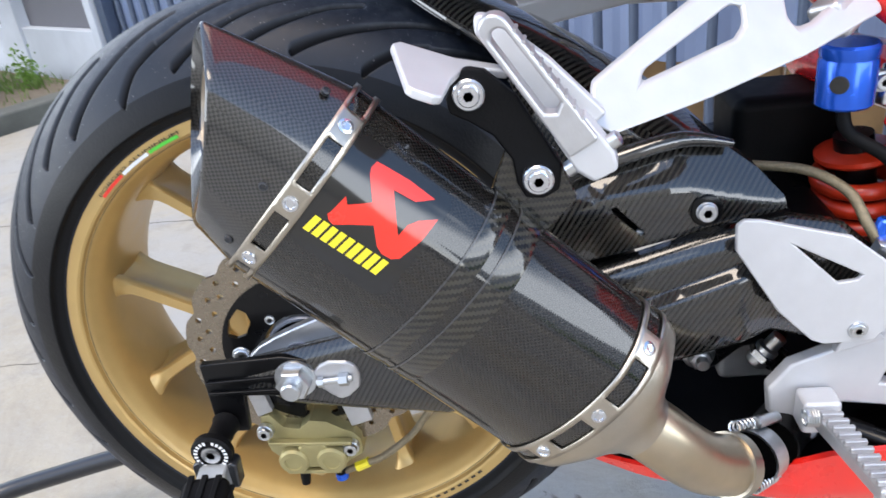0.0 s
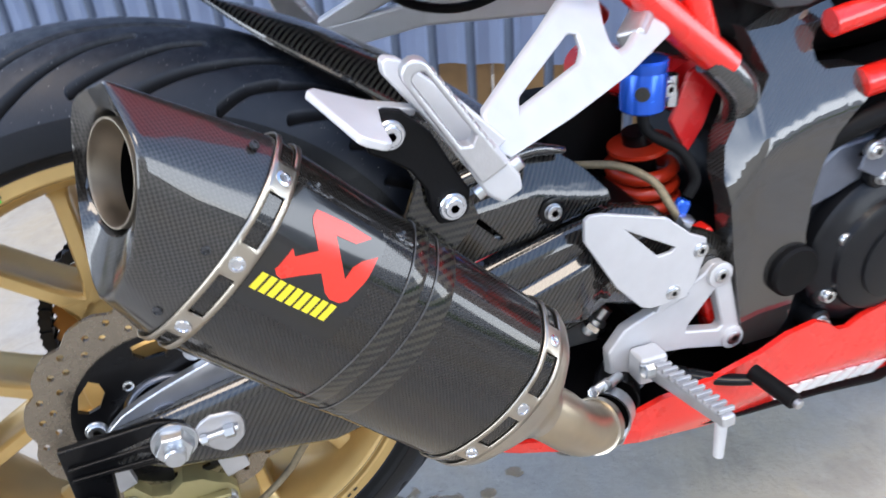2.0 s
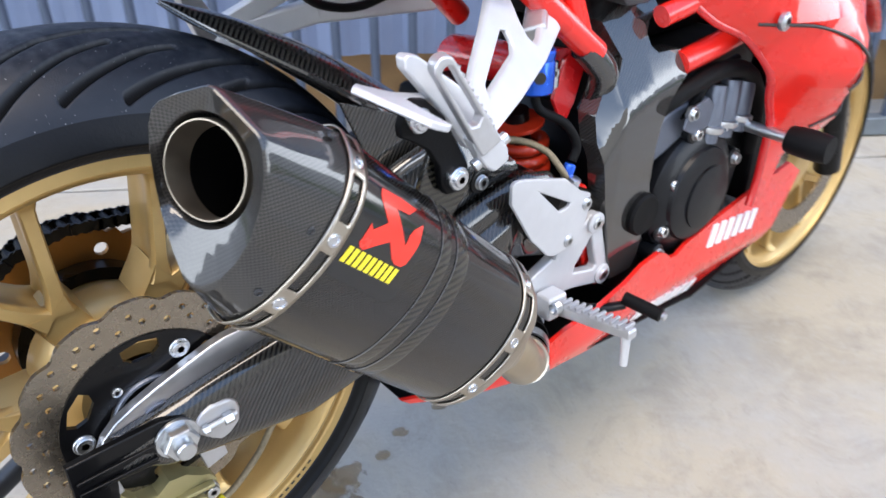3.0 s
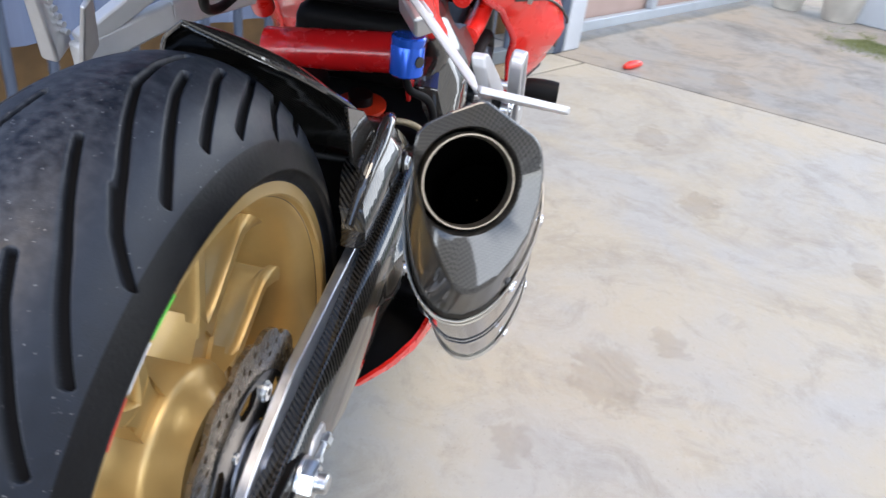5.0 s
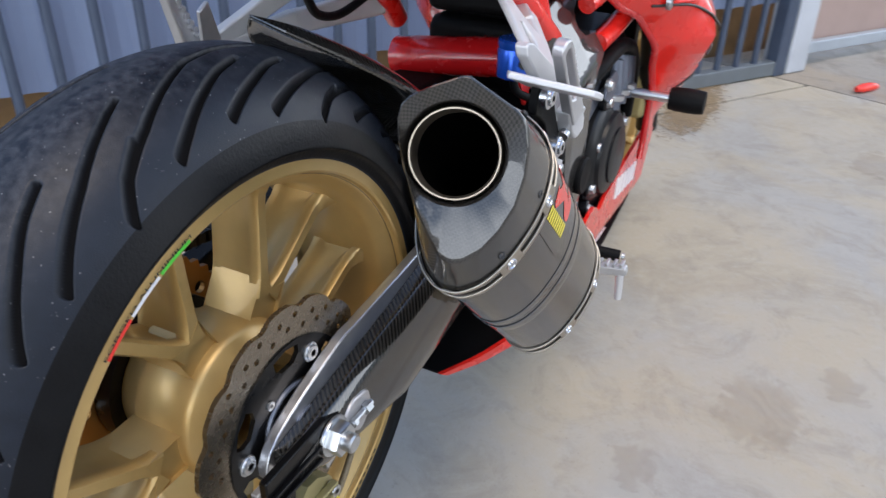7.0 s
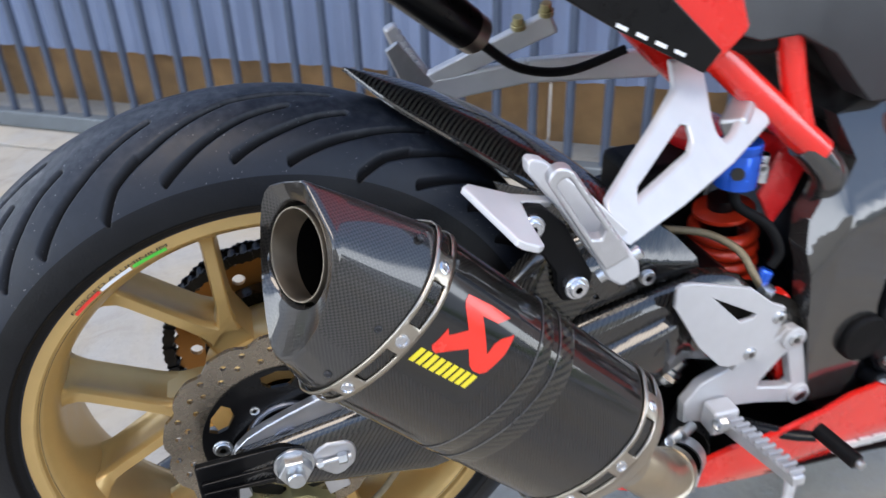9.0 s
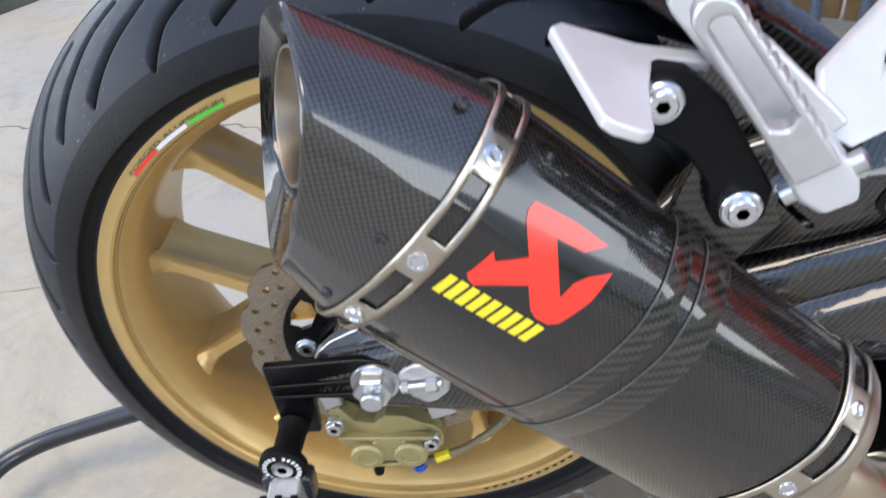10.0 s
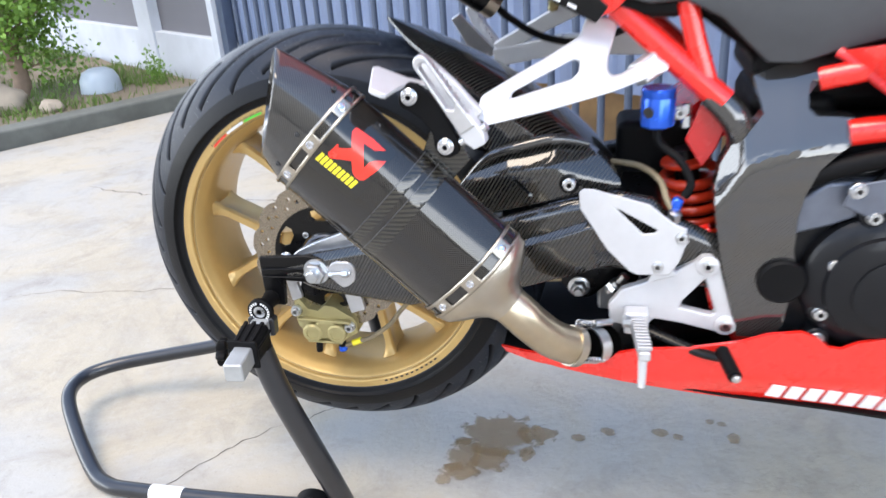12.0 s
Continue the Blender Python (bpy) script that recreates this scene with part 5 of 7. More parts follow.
# end cap, dished mouth
bm = bmesh.new()
n_sec = len(SECTION)
MOUTH_N = (AX_S * -1.0 - AX_U * 0.495 - Vector((0, 0.508, 0))).normalized()
PIPE_C = on_can(tail_s(-0.2315, 0.5205), -0.2315, 0.5205)
P_U = (AX_U - MOUTH_N * AX_U.dot(MOUTH_N)).normalized()
P_V = MOUTH_N.cross(P_U)
PIPE_AX = Vector((0.85, 0.0, -0.52)).normalized()


def mouth_ring(r, back):
    """A ring round the pipe, sunk by back below the plane of the mouth."""
    ring = []
    for ym, um in MOUTH:
        d = on_can(tail_s(ym, um), ym, um) - PIPE_C
        a = math.atan2(d.dot(P_V), d.dot(P_U))
        ring.append(PIPE_C - MOUTH_N * min(back, 0.014) + PIPE_AX * max(0.0, back - 0.014) + (P_U * math.cos(a) + P_V * math.sin(a)) * r)
    return ring


loops = [tail_loop(t) for t in (0.0, 0.2, 0.4, 0.6, 0.8, 0.93, 0.985)]
loops.append([p + MOUTH_N * 0.0002 for p in tail_loop(0.997, 0.012)])
face = [p + MOUTH_N * 0.0006 for p in tail_loop(1.0, 0.030)]
loops.append(face)
# the face falls away as a shallow funnel towards the pipe
foot = mouth_ring(0.0356, 0.0050)
loops += [[a.lerp(b, q) for a, b in zip(face, foot)] for q in (0.06, 0.5, 0.94)]
loops += [foot, mouth_ring(0.0341, 0.0080), mouth_ring(0.0335, 0.014), mouth_ring(0.0329, 0.045)]
rings(bm, loops, caps=False)
part("end_cap", bm, CARBON_TAIL, silencer, "dark carbon end cap with a slanted mouth")
bm = bmesh.new()
rings(bm, [mouth_ring(r, b) for r, b in ((0.0312, 0.05), (0.0312, 0.014), (0.0312, 0.0068), (0.0309, 0.0054), (0.0299, 0.0054), (0.0296, 0.0068), (0.0296, 0.014), (0.0296, 0.060))], caps=False)
part("tailpipe", bm, PIPE_MOUTH, silencer, "bare steel tailpipe, sooty inside")
# sooty lining that caps the pipe; its black carries the shade of depth
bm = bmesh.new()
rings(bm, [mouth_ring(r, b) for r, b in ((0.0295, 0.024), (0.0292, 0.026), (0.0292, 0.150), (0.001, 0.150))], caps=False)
part("pipe_inside", bm, PIPE_BLACK, silencer)

# clamp bands with windows and rivets
RIVET_U = (0.576, 0.528, 0.4765)


def can_arc():
    pts = [Vector(p) for p in SECTION]
    acc = [0.0]
    for i in range(len(pts)):
        acc.append(acc[-1] + (pts[(i + 1) % len(pts)] - pts[i]).length)
    return acc


ARC = can_arc()


def near_rivet(i):
    """Distance along the section from its point i to the nearest rivet."""
    best = 1.0
    for u0 in RIVET_U:
        for side in (-1, 1):
            j = min(range(n_sec), key=lambda k: abs(SECTION[k][1] - u0) + (1 if (SECTION[k][0] - YC) * side < 0 else 0))
            d = abs(ARC[i] - ARC[j])
            best = min(best, d, ARC[-1] - d)
    return best


def band(s0, s1, k, edge, windows=True, mat=TITAN, name="clamp_band", parent=None):
    bm = bmesh.new()
    ss = (s0, s0 + edge, s1 - edge, s1)
    grid = [[bm.verts.new(p) for p in can_loop(s, k)] for s in ss]
    for r in range(3):
        for j in range(n_sec):
            j2 = (j + 1) % n_sec
            if windows and r == 1 and near_rivet(j) > 0.0088 and near_rivet(j2) > 0.0088:
                continue
            bm.faces.new((grid[r][j], grid[r][j2], grid[r + 1][j2], grid[r + 1][j]))
    ob = part(name, bm, mat, parent or silencer)
    sol = ob.modifiers.new("thickness", "SOLIDIFY")
    sol.thickness, sol.offset = 0.0014, 1.0
    return ob


def can_point(u, side, s, out=0.0):
    """The place on the sleeve's skin at height u on one side, and its outward normal."""
    js = [j for j in range(n_sec) if (SECTION[j][0] - YC) * side >= 0]
    j = min(js, key=lambda k: abs(SECTION[k][1] - u))
    (y0, u0), (y1, u1) = SECTION[j - 1], SECTION[(j + 1) % n_sec]
    tang = Vector((y1 - y0, u1 - u0))
    nrm = Vector((-tang.y, tang.x)).normalized()
    if nrm.dot(Vector((SECTION[j][0] - YC, SECTION[j][1] - UC))) < 0:
        nrm = -nrm
    yy = SECTION[j][0]
    d = Vector((0, nrm.x, 0)) + AX_U * nrm.y
    return on_can(s, yy, u) + d * out, d


band(-0.4082, -0.3912, 1.012, 0.0036)
band(-0.1760, -0.1560, 1.012, 0.0040)
for s in (-0.3998, -0.1660):
    for u0 in RIVET_U:
        for side in (-1, 1):
            p, d = can_point(u0, side, s, 0.0022)
            lathe("rivet", [(0.0050, -0.001), (0.0047, 0.0008), (0.0030, 0.0013), (0.0026, 0.0004), (0.0008, 0.0002)], p, d, CHROME, silencer, segs=18)
for u0, s in ((0.526, -0.4175), (0.476, -0.4160), (0.5835, -0.4200)):
    p, d = can_point(u0, -1, s, -0.0006)
    lathe("small_rivet", [(0.0030, -0.001), (0.0028, 0.0010), (0.0018, 0.0014), (0.0014, 0.0006), (0.0004, 0.0006)], p, d, CHARCOAL, silencer, segs=14)

# front end cone
bm = bmesh.new()
circle = [(YC + 0.0250 * math.cos(math.atan2(u - UC, y - YC)), UC + 0.0250 * math.sin(math.atan2(u - UC, y - YC))) for y, u in SECTION]
loops = [can_loop(-0.1560, 1.008), can_loop(-0.1500, 1.0)]
for t in (0.15, 0.4, 0.65, 0.85, 1.0):
    e = t * t * (3 - 2 * t)
    loops.append([on_can(-0.150 + 0.044 * t, y0 + (y1 - y0) * e, u0 + (u1 - u0) * e) for (y0, u0), (y1, u1) in zip(SECTION, circle)])
rings(bm, loops)
part("front_cone", bm, TITAN, silencer, "brushed titanium front cone")

# carbon strap with its two raised beads
for name, s0, s1 in (("hanger_strap", -0.3006, -0.2880), ("hanger_strap", -0.2806, -0.2640)):
    bm = bmesh.new()
    rings(bm, [can_loop(s, k) for s, k in ((s0, 1.0), (s0 + 0.0004, 1.012), (s1 - 0.0030, 1.012), (s1, 1.0005))], caps=False)
    part(name, bm, CARBON_STRAP, silencer, "carbon hanger strap")
    bm = bmesh.new()
    rings(bm, [can_loop(s0 + a, k) for a, k in ((-0.0006, 1.006), (-0.0005, 1.0145), (0.0005, 1.0145), (0.0008, 1.010))], caps=False)
    part("strap_edge", bm, STRAP_EDGE, silencer, "pale lacquered edge of the strap")
plate("hanger_tab", [(0.189, 0.628), (0.205, 0.668), (0.232, 0.655), (0.244, 0.622), (0.222, 0.598)], -0.2225, 0.006, CARBON_STRAP, silencer, "carbon hanger tab")


def skin_patch(name, outline, lift, mat, label=""):
    """A thin sticker on the right-hand skin, given in s and u."""
    bm = bmesh.new()
    flat_faces(bm, outline)
    us = [p[1] for p in outline]
    k = int((max(us) - min(us)) / 0.003) + 1
    for i in range(1, k):
        bmesh.ops.bisect_plane(bm, geom=bm.verts[:] + bm.edges[:] + bm.faces[:], plane_co=(0, 0, min(us) + (max(us) - min(us)) * i / k), plane_no=(0, 0, 1), dist=1e-6)
    right = sorted(((u, y) for y, u in SECTION if y <= YC))
    for v in bm.verts:
        u = v.co.z
        y = lerp_table(right, u)
        out = (Vector((0, -1, 0)) + AX_U * max(0.0, (u - 0.55) * 18)).normalized()
        v.co = on_can(v.co.x, y, u) + out * lift
    return part(name, bm, mat, silencer, label)


LOGO = [(-0.3737, 0.5664), (-0.3751, 0.5693), (-0.3743, 0.5728), (-0.3693, 0.5734), (-0.3523, 0.5746), (-0.334, 0.5743), (-0.3433, 0.5681), (-0.3574, 0.5669), (-0.3491, 0.5583), (-0.34, 0.5489), (-0.3392, 0.5567), (-0.3356, 0.5616), (-0.3263, 0.5678), (-0.3272, 0.5543), (-0.331, 0.5381), (-0.3346, 0.5347), (-0.341, 0.5341), (-0.3459, 0.5363), (-0.3549, 0.5456), (-0.3657, 0.538), (-0.3736, 0.5318), (-0.3771, 0.5326), (-0.3799, 0.5354), (-0.3791, 0.5375), (-0.3775, 0.5502), (-0.374, 0.5467), (-0.3633, 0.5557)]
skin_patch("badge_ground", [(-0.3900, 0.512), (-0.3885, 0.5085), (-0.385, 0.5070), (-0.331, 0.5070), (-0.3275, 0.5085), (-0.3235, 0.512), (-0.3235, 0.576), (-0.327, 0.579), (-0.387, 0.579), (-0.391, 0.576)], 0.0005, STICKER_BLACK)
skin_patch("badge", LOGO, 0.0009, STICKER_RED, "red zigzag emblem sticker")
for i in range(9):
    s0 = -0.3862 + i * 0.0058
    lo = 0.5195 + 0.0002 * i
    skin_patch("letter_bar", [(s0, lo - 0.0008), (s0 + 0.0042, lo - 0.0008), (s0 + 0.0056, lo + 0.0112), (s0 + 0.0014, lo + 0.0112)], 0.0009, STICKER_YELLOW)

# link pipe and coupling
pipe = tube("link_pipe", [tuple(on_can(-0.112, YC, UC)), tuple(on_can(-0.084, YC + 0.001, UC)), (0.312, -0.224, 0.413), (0.333, -0.211, 0.388), (0.358, -0.194, 0.368)], 0.0240, TITAN_PIPE, bike, "heat-tinted titanium link pipe", segs=32)
tube("pipe_lip", [(0.354, -0.197, 0.371), (0.362, -0.191, 0.366)], 0.0262, TITAN, pipe, smooth=0, segs=32)
tube("slip_joint", [(0.360, -0.193, 0.368), (0.380, -0.178, 0.360), (0.405, -0.155, 0.356)], 0.0215, PIPE_BLACK, pipe, segs=26)
tube("pipe_clamp", [(0.380, -0.178, 0.360), (0.391, -0.168, 0.358)], 0.0235, STEEL, pipe, smooth=0, segs=26)
for a, b in (((0.362, -0.180, 0.394), (0.392, -0.158, 0.381)), ((0.372, -0.212, 0.360), (0.398, -0.184, 0.346))):
    bm = bmesh.new()
    va, vb = Vector(a), Vector(b)
    dv = (vb - va).normalized()
    p1 = dv.cross(Vector((0, 0, 1))).normalized()
    p2 = dv.cross(p1)
    add_tube(bm, [va.lerp(vb, i / 64) + p1 * (0.0042 * math.cos(i * math.pi / 4)) + p2 * (0.0042 * math.sin(i * math.pi / 4)) for i in range(65)], 0.0010, 6, 0)
    part("joint_spring", bm, STEEL, pipe)
lathe("clamp_screw", [(0.005, 0), (0.005, 0.024), (0.003, 0.025)], (0.384, -0.170, 0.389), (0.8, 0.5, -0.2), STEEL, pipe, segs=12)
tube("front_pipe", [(0.400, -0.160, 0.356), (0.43, -0.12, 0.348), (0.50, -0.07, 0.335), (0.62, -0.02, 0.325)], 0.0235, BLACK, pipe, segs=20)

# hanger bracket, passenger footrest
hanger = plate("silencer_bracket", [(0.1690, 0.6950), (0.1745, 0.7080), (0.1830, 0.7125), (0.1930, 0.7100), (0.2110, 0.6930), (0.2230, 0.6700), (0.2350, 0.6480), (0.2330, 0.6320), (0.2230, 0.6270), (0.2120, 0.6280), (0.2070, 0.6380), (0.2050, 0.6540), (0.1950, 0.6700), (0.1810, 0.6800), (0.1700, 0.6860)], -0.2310, 0.008, BLACK_MATT, bike, "black silencer bracket with two bolts", bevel=0.002)
for p in ((0.183, -0.2310, 0.698), (0.220, -0.2310, 0.642)):
    lathe("bolt_collar", [(0.0096, 0), (0.0096, 0.006), (0.0086, 0.0070), (0.0066, 0.0070)], p, RIGHT, CHROME, hanger, segs=28)
    bolt(hanger, (p[0], p[1] - 0.005, p[2]), RIGHT, 0.0066, 0.0046, washer=0, mat=CHROME)
bm = bmesh.new()
REST = ((0.1400, -0.2170, 0.7280), (0.1450, -0.2140, 0.7285), (0.1760, -0.2120, 0.7150), (0.2060, -0.2090, 0.7070), (0.2080, -0.2150, 0.7040), (0.1820, -0.2200, 0.7110), (0.1760, -0.2500, 0.7120), (0.1730, -0.2830, 0.7120), (0.1690, -0.2860, 0.7130), (0.1590, -0.2860, 0.7175), (0.1550, -0.2830, 0.7195))
DOWN = Vector((-0.0022, 0.0004, -0.0052))
top, low = [bm.verts.new(p) for p in REST], [bm.verts.new(Vector(p) + DOWN) for p in REST]
bm.faces.new(top)
bm.faces.new(low[::-1])
for i in range(len(REST)):
    k = (i + 1) % len(REST)
    bm.faces.new((top[i], low[i], low[k], top[k]))
heel_rest = part("passenger_heel_rest", bm, ALU, bike, "silver passenger heel rest reaching out over the silencer", bevel=0.0016)


def oriented(origin, x_to, z_hint):
    """A frame at origin whose x runs towards x_to and whose y faces along z_hint's side."""
    x = (Vector(x_to) - Vector(origin)).normalized()
    z = (Vector(z_hint) - x * x.dot(Vector(z_hint))).normalized()
    y = z.cross(x)
    return Matrix(((x.x, y.x, z.x, origin[0]), (x.y, y.y, z.y, origin[1]), (x.z, y.z, z.z, origin[2]), (0, 0, 0, 1)))


# folded footrest: a long loop with a slot and ridged back
m = oriented((0.196, -0.238, 0.742), (0.2605, -0.2395, 0.643), (-0.12, -0.98, -0.06))
bm = bmesh.new()
L = 0.095
out = [(0.0092 - 0.0092 * math.cos(a), 0.0092 * math.sin(a)) for a in [radians(-90 + 18 * i) for i in range(11)]] + [(L, 0.0105), (L, -0.0105)]
slot = [(0.0140 - 0.0050 * math.cos(a), 0.0050 * math.sin(a)) for a in [radians(-90 + 18 * i) for i in range(11)]] + [(0.064, 0.0056), (0.068, 0.0), (0.064, -0.0056)]
flat_faces(bm, out, (slot[::-1],))
got = bmesh.ops.extrude_face_region(bm, geom=bm.faces[:])
moved = {v for v in got["geom"] if isinstance(v, bmesh.types.BMVert)}
for v in bm.verts:
    v.co = m @ Vector((v.co.x, v.co.z, 0.006 if v in moved else -0.006))
footrest = part("passenger_footrest", bm, ALU_CAST, bike, "folded silver passenger footrest with a long slot", bevel=0.0022)
for i in range(9):
    bm = bmesh.new()
    add_tube(bm, [m @ Vector((0.016 + i * 0.0078, 0.0090 + 0.0001 * i, -0.0055)), m @ Vector((0.016 + i * 0.0078, 0.0090 + 0.0001 * i, 0.0055))], 0.0013, 8, 0)
    part("ridge", bm, ALU_CAST, footrest)
bm = bmesh.new()
flat_faces(bm, [(0.078, 0.0115), (0.078, -0.0115), (0.106, -0.0130), (0.117, -0.0085), (0.118, 0.0085), (0.108, 0.0125)])
got = bmesh.ops.extrude_face_region(bm, geom=bm.faces[:])
moved = {v for v in got["geom"] if isinstance(v, bmesh.types.BMVert)}
for v in bm.verts:
    v.co = m @ Vector((v.co.x, v.co.z, 0.004 if v in moved else -0.012))
part("footrest_root", bm, ALU, footrest, bevel=0.003)
lathe("pivot_pin", [(0.005, 0), (0.005, 0.036), (0.003, 0.037)], m @ Vector((0.103, -0.0180, -0.003)), m.to_3x3() @ Vector((0, 1, 0)), STEEL, footrest, segs=14)
bm = bmesh.new()
loops = []
for c, w in ((Vector((0.190, -0.206, 0.737)), 0.002), (Vector((0.194, -0.208, 0.732)), 0.007), (Vector((0.222, -0.216, 0.703)), 0.012), (Vector((0.250, -0.224, 0.668)), 0.016)):
    wd = Vector((0.75, -0.05, 0.62)).normalized()
    loops.append([c + wd * (sx * w) + Vector((0, sy * 0.006, 0)) for sx, sy in ((-1, -1), (1, -1), (1, 1), (-1, 1))])
rings(bm, loops)
part("back_plate", bm, ALU, footrest, bevel=0.002)

# subframe bracket: two arms and a web
BRACKET = [(0.2560, 0.6890), (0.2900, 0.7045), (0.3285, 0.7211), (0.3600, 0.7365), (0.3660, 0.7550), (0.4040, 0.7500), (0.3985, 0.7300), (0.3930, 0.7130), (0.3925, 0.7010), (0.3975, 0.6950), (0.4080, 0.6965), (0.4490, 0.7140), (0.4600, 0.7060), (0.4620, 0.6955), (0.4000, 0.6805), (0.3300, 0.6695), (0.2670, 0.6625), (0.2530, 0.6700)]
BR_HOLE = [(0.2875, 0.6835), (0.2900, 0.6895), (0.3540, 0.7145), (0.3610, 0.7125), (0.3605, 0.7020), (0.3530, 0.6960)]


def bracket_lean(x, z):
    return -1.0098 + 0.38736 * x + 1.02527 * z


subframe = plate("rear_bracket", BRACKET, 0.0, 0.010, ALU, bike, "silver painted cast bracket carrying the passenger footrest", holes=(BR_HOLE,), bevel=0.0035, shape=bracket_lean)
beam("arm_end", (0.425, -0.117, 0.690), (0.462, -0.085, 0.710), (0.026, 0.028), (0.022, 0.030), ALU_CAST, subframe, bevel=0.005)


# ---- frame, bodywork and engine ----
frame_tubes = tube("frame", [(0.372, -0.080, 0.792), (0.401, -0.086, 0.766), (0.465, -0.100, 0.708), (0.525, -0.113, 0.657)], 0.0150, RED, bike, "glossy red tubular steel frame", segs=20)
tube("frame_tube", [(0.478, -0.098, 0.770), (0.490, -0.102, 0.725), (0.506, -0.108, 0.676)], 0.0120, RED, frame_tubes, segs=18)
tube("frame_tube", [(0.620, -0.126, 0.684), (0.70, -0.136, 0.704), (0.80, -0.132, 0.735), (0.92, -0.110, 0.78)], 0.0130, RED, frame_tubes, segs=18)
tube("frame_tube", [(0.655, -0.136, 0.626), (0.73, -0.140, 0.638), (0.82, -0.138, 0.655), (0.93, -0.125, 0.70)], 0.0150, RED, frame_tubes, segs=18)
tube("frame_tube", [(0.70, -0.136, 0.702), (0.75, -0.138, 0.676), (0.80, -0.138, 0.655)], 0.0120, RED, frame_tubes, segs=18)
tube("cross_tube", [(0.520, -0.072, 0.628), (0.514, 0.0, 0.622), (0.506, 0.100, 0.612)], 0.032, RED_DEEP, frame_tubes, segs=28, flat=0.8)
tube("frame_tube", [(0.372, 0.080, 0.792), (0.401, 0.086, 0.766), (0.465, 0.100, 0.708), (0.525, 0.113, 0.657)], 0.0150, RED, frame_tubes, segs=16)
plate("pivot_red", [(0.505, 0.500), (0.520, 0.505), (0.538, 0.440), (0.555, 0.380), (0.590, 0.352), (0.560, 0.345), (0.530, 0.380), (0.515, 0.440)], -0.126, 0.02, RED, frame_tubes, bevel=0.004)

FR = [(0.537, 0.610), (0.553, 0.625), (0.568, 0.644), (0.557, 0.682), (0.585, 0.694), (0.625, 0.704), (0.643, 0.701), (0.646, 0.685), (0.624, 0.676), (0.614, 0.664), (0.614, 0.651), (0.622, 0.643), (0.642, 0.643), (0.660, 0.642), (0.667, 0.625), (0.642, 0.602), (0.628, 0.586), (0.617, 0.558), (0.612, 0.530), (0.612, 0.486), (0.618, 0.460), (0.614, 0.420), (0.611, 0.385), (0.600, 0.366), (0.559, 0.366), (0.545, 0.420), (0.530, 0.480), (0.521, 0.530), (0.519, 0.557), (0.525, 0.586)]


def fr_bend(x, z):
    d = z - lerp_table(((0.520, 0.537), (0.553, 0.589), (0.600, 0.606), (0.660, 0.617)), x)
    return 0.30 * (d + math.sqrt(d * d + 0.00003)) - 0.004 * math.sin((z - 0.36) * 9) + 0.10 * max(0.0, 0.545 - x)


frame_cover = plate("frame_cover", FR, -0.146, 0.026, CARBON_FINE, bike, "glossy carbon-fibre frame cover over the swingarm pivot", bevel=0.003, shape=fr_bend, cuts=40)
tube("tube_sleeve", [(0.510, -0.1080, 0.666), (0.527, -0.112, 0.650), (0.541, -0.114, 0.632), (0.548, -0.106, 0.606), (0.545, -0.096, 0.580)], [0.0160, 0.0168, 0.0172, 0.0165, 0.015], CARBON_FINE, frame_cover, "dark wrap round the frame tube", segs=18)
lathe("pivot_cap", [(0.028, 0), (0.028, 0.006), (0.025, 0.009), (0.020, 0.0085), (0.005, 0.0105), (0.001, 0.0105)], (0.602, -0.149, 0.448), RIGHT, BLACK_MATT, frame_cover, segs=32)

# seat and tail
seat = plate("seat_panel", [(0.37, 0.800), (0.405, 0.780), (0.437, 0.770), (0.475, 0.772), (0.515, 0.752), (0.545, 0.722), (0.566, 0.702), (0.600, 0.700), (0.640, 0.712), (0.700, 0.728), (0.780, 0.755), (0.86, 0.80), (0.86, 0.98), (0.60, 0.95), (0.37, 0.92)], -0.118, 0.236, CHARCOAL, bike, "matt charcoal seat and side panel", bevel=0.02, shape=lambda x, z: 0.25 * max(0.0, z - 0.80), cuts=4)
plate("under_seat", [(0.40, 0.79), (0.50, 0.745), (0.56, 0.700), (0.555, 0.668), (0.60, 0.66), (0.80, 0.70), (0.80, 0.76)], -0.085, 0.17, BLACK_MATT, seat, bevel=0.012)
tail = plate("tail_panel", [(-0.06, 0.965), (0.10, 0.905), (0.235, 0.842), (0.300, 0.800), (0.380, 0.758), (0.398, 0.762), (0.420, 0.785), (0.400, 0.83), (0.36, 1.02), (0.10, 1.09), (-0.10, 1.12)], -0.124, 0.022, RED, bike, "red tail panel with a dark lower edge", bevel=0.006)
plate("tail_left", [(-0.06, 0.965), (0.10, 0.905), (0.235, 0.842), (0.300, 0.800), (0.380, 0.758), (0.420, 0.785), (0.36, 1.02), (-0.10, 1.12)], 0.102, 0.022, RED, tail, bevel=0.006)
plate("tail_edge", [(0.200, 0.852), (0.292, 0.797), (0.378, 0.752), (0.392, 0.770), (0.318, 0.836), (0.235, 0.880)], -0.128, 0.010, BLACK, tail, bevel=0.002)
for i in range(4):
    s = 0.292 + i * 0.018
    plate("letter_bar", [(s, 0.799 - i * 0.0085), (s + 0.010, 0.794 - i * 0.0085), (s + 0.011, 0.797 - i * 0.0085), (s + 0.001, 0.802 - i * 0.0085)], -0.1290, 0.0008, STICKER_WHITE, tail, bevel=0)
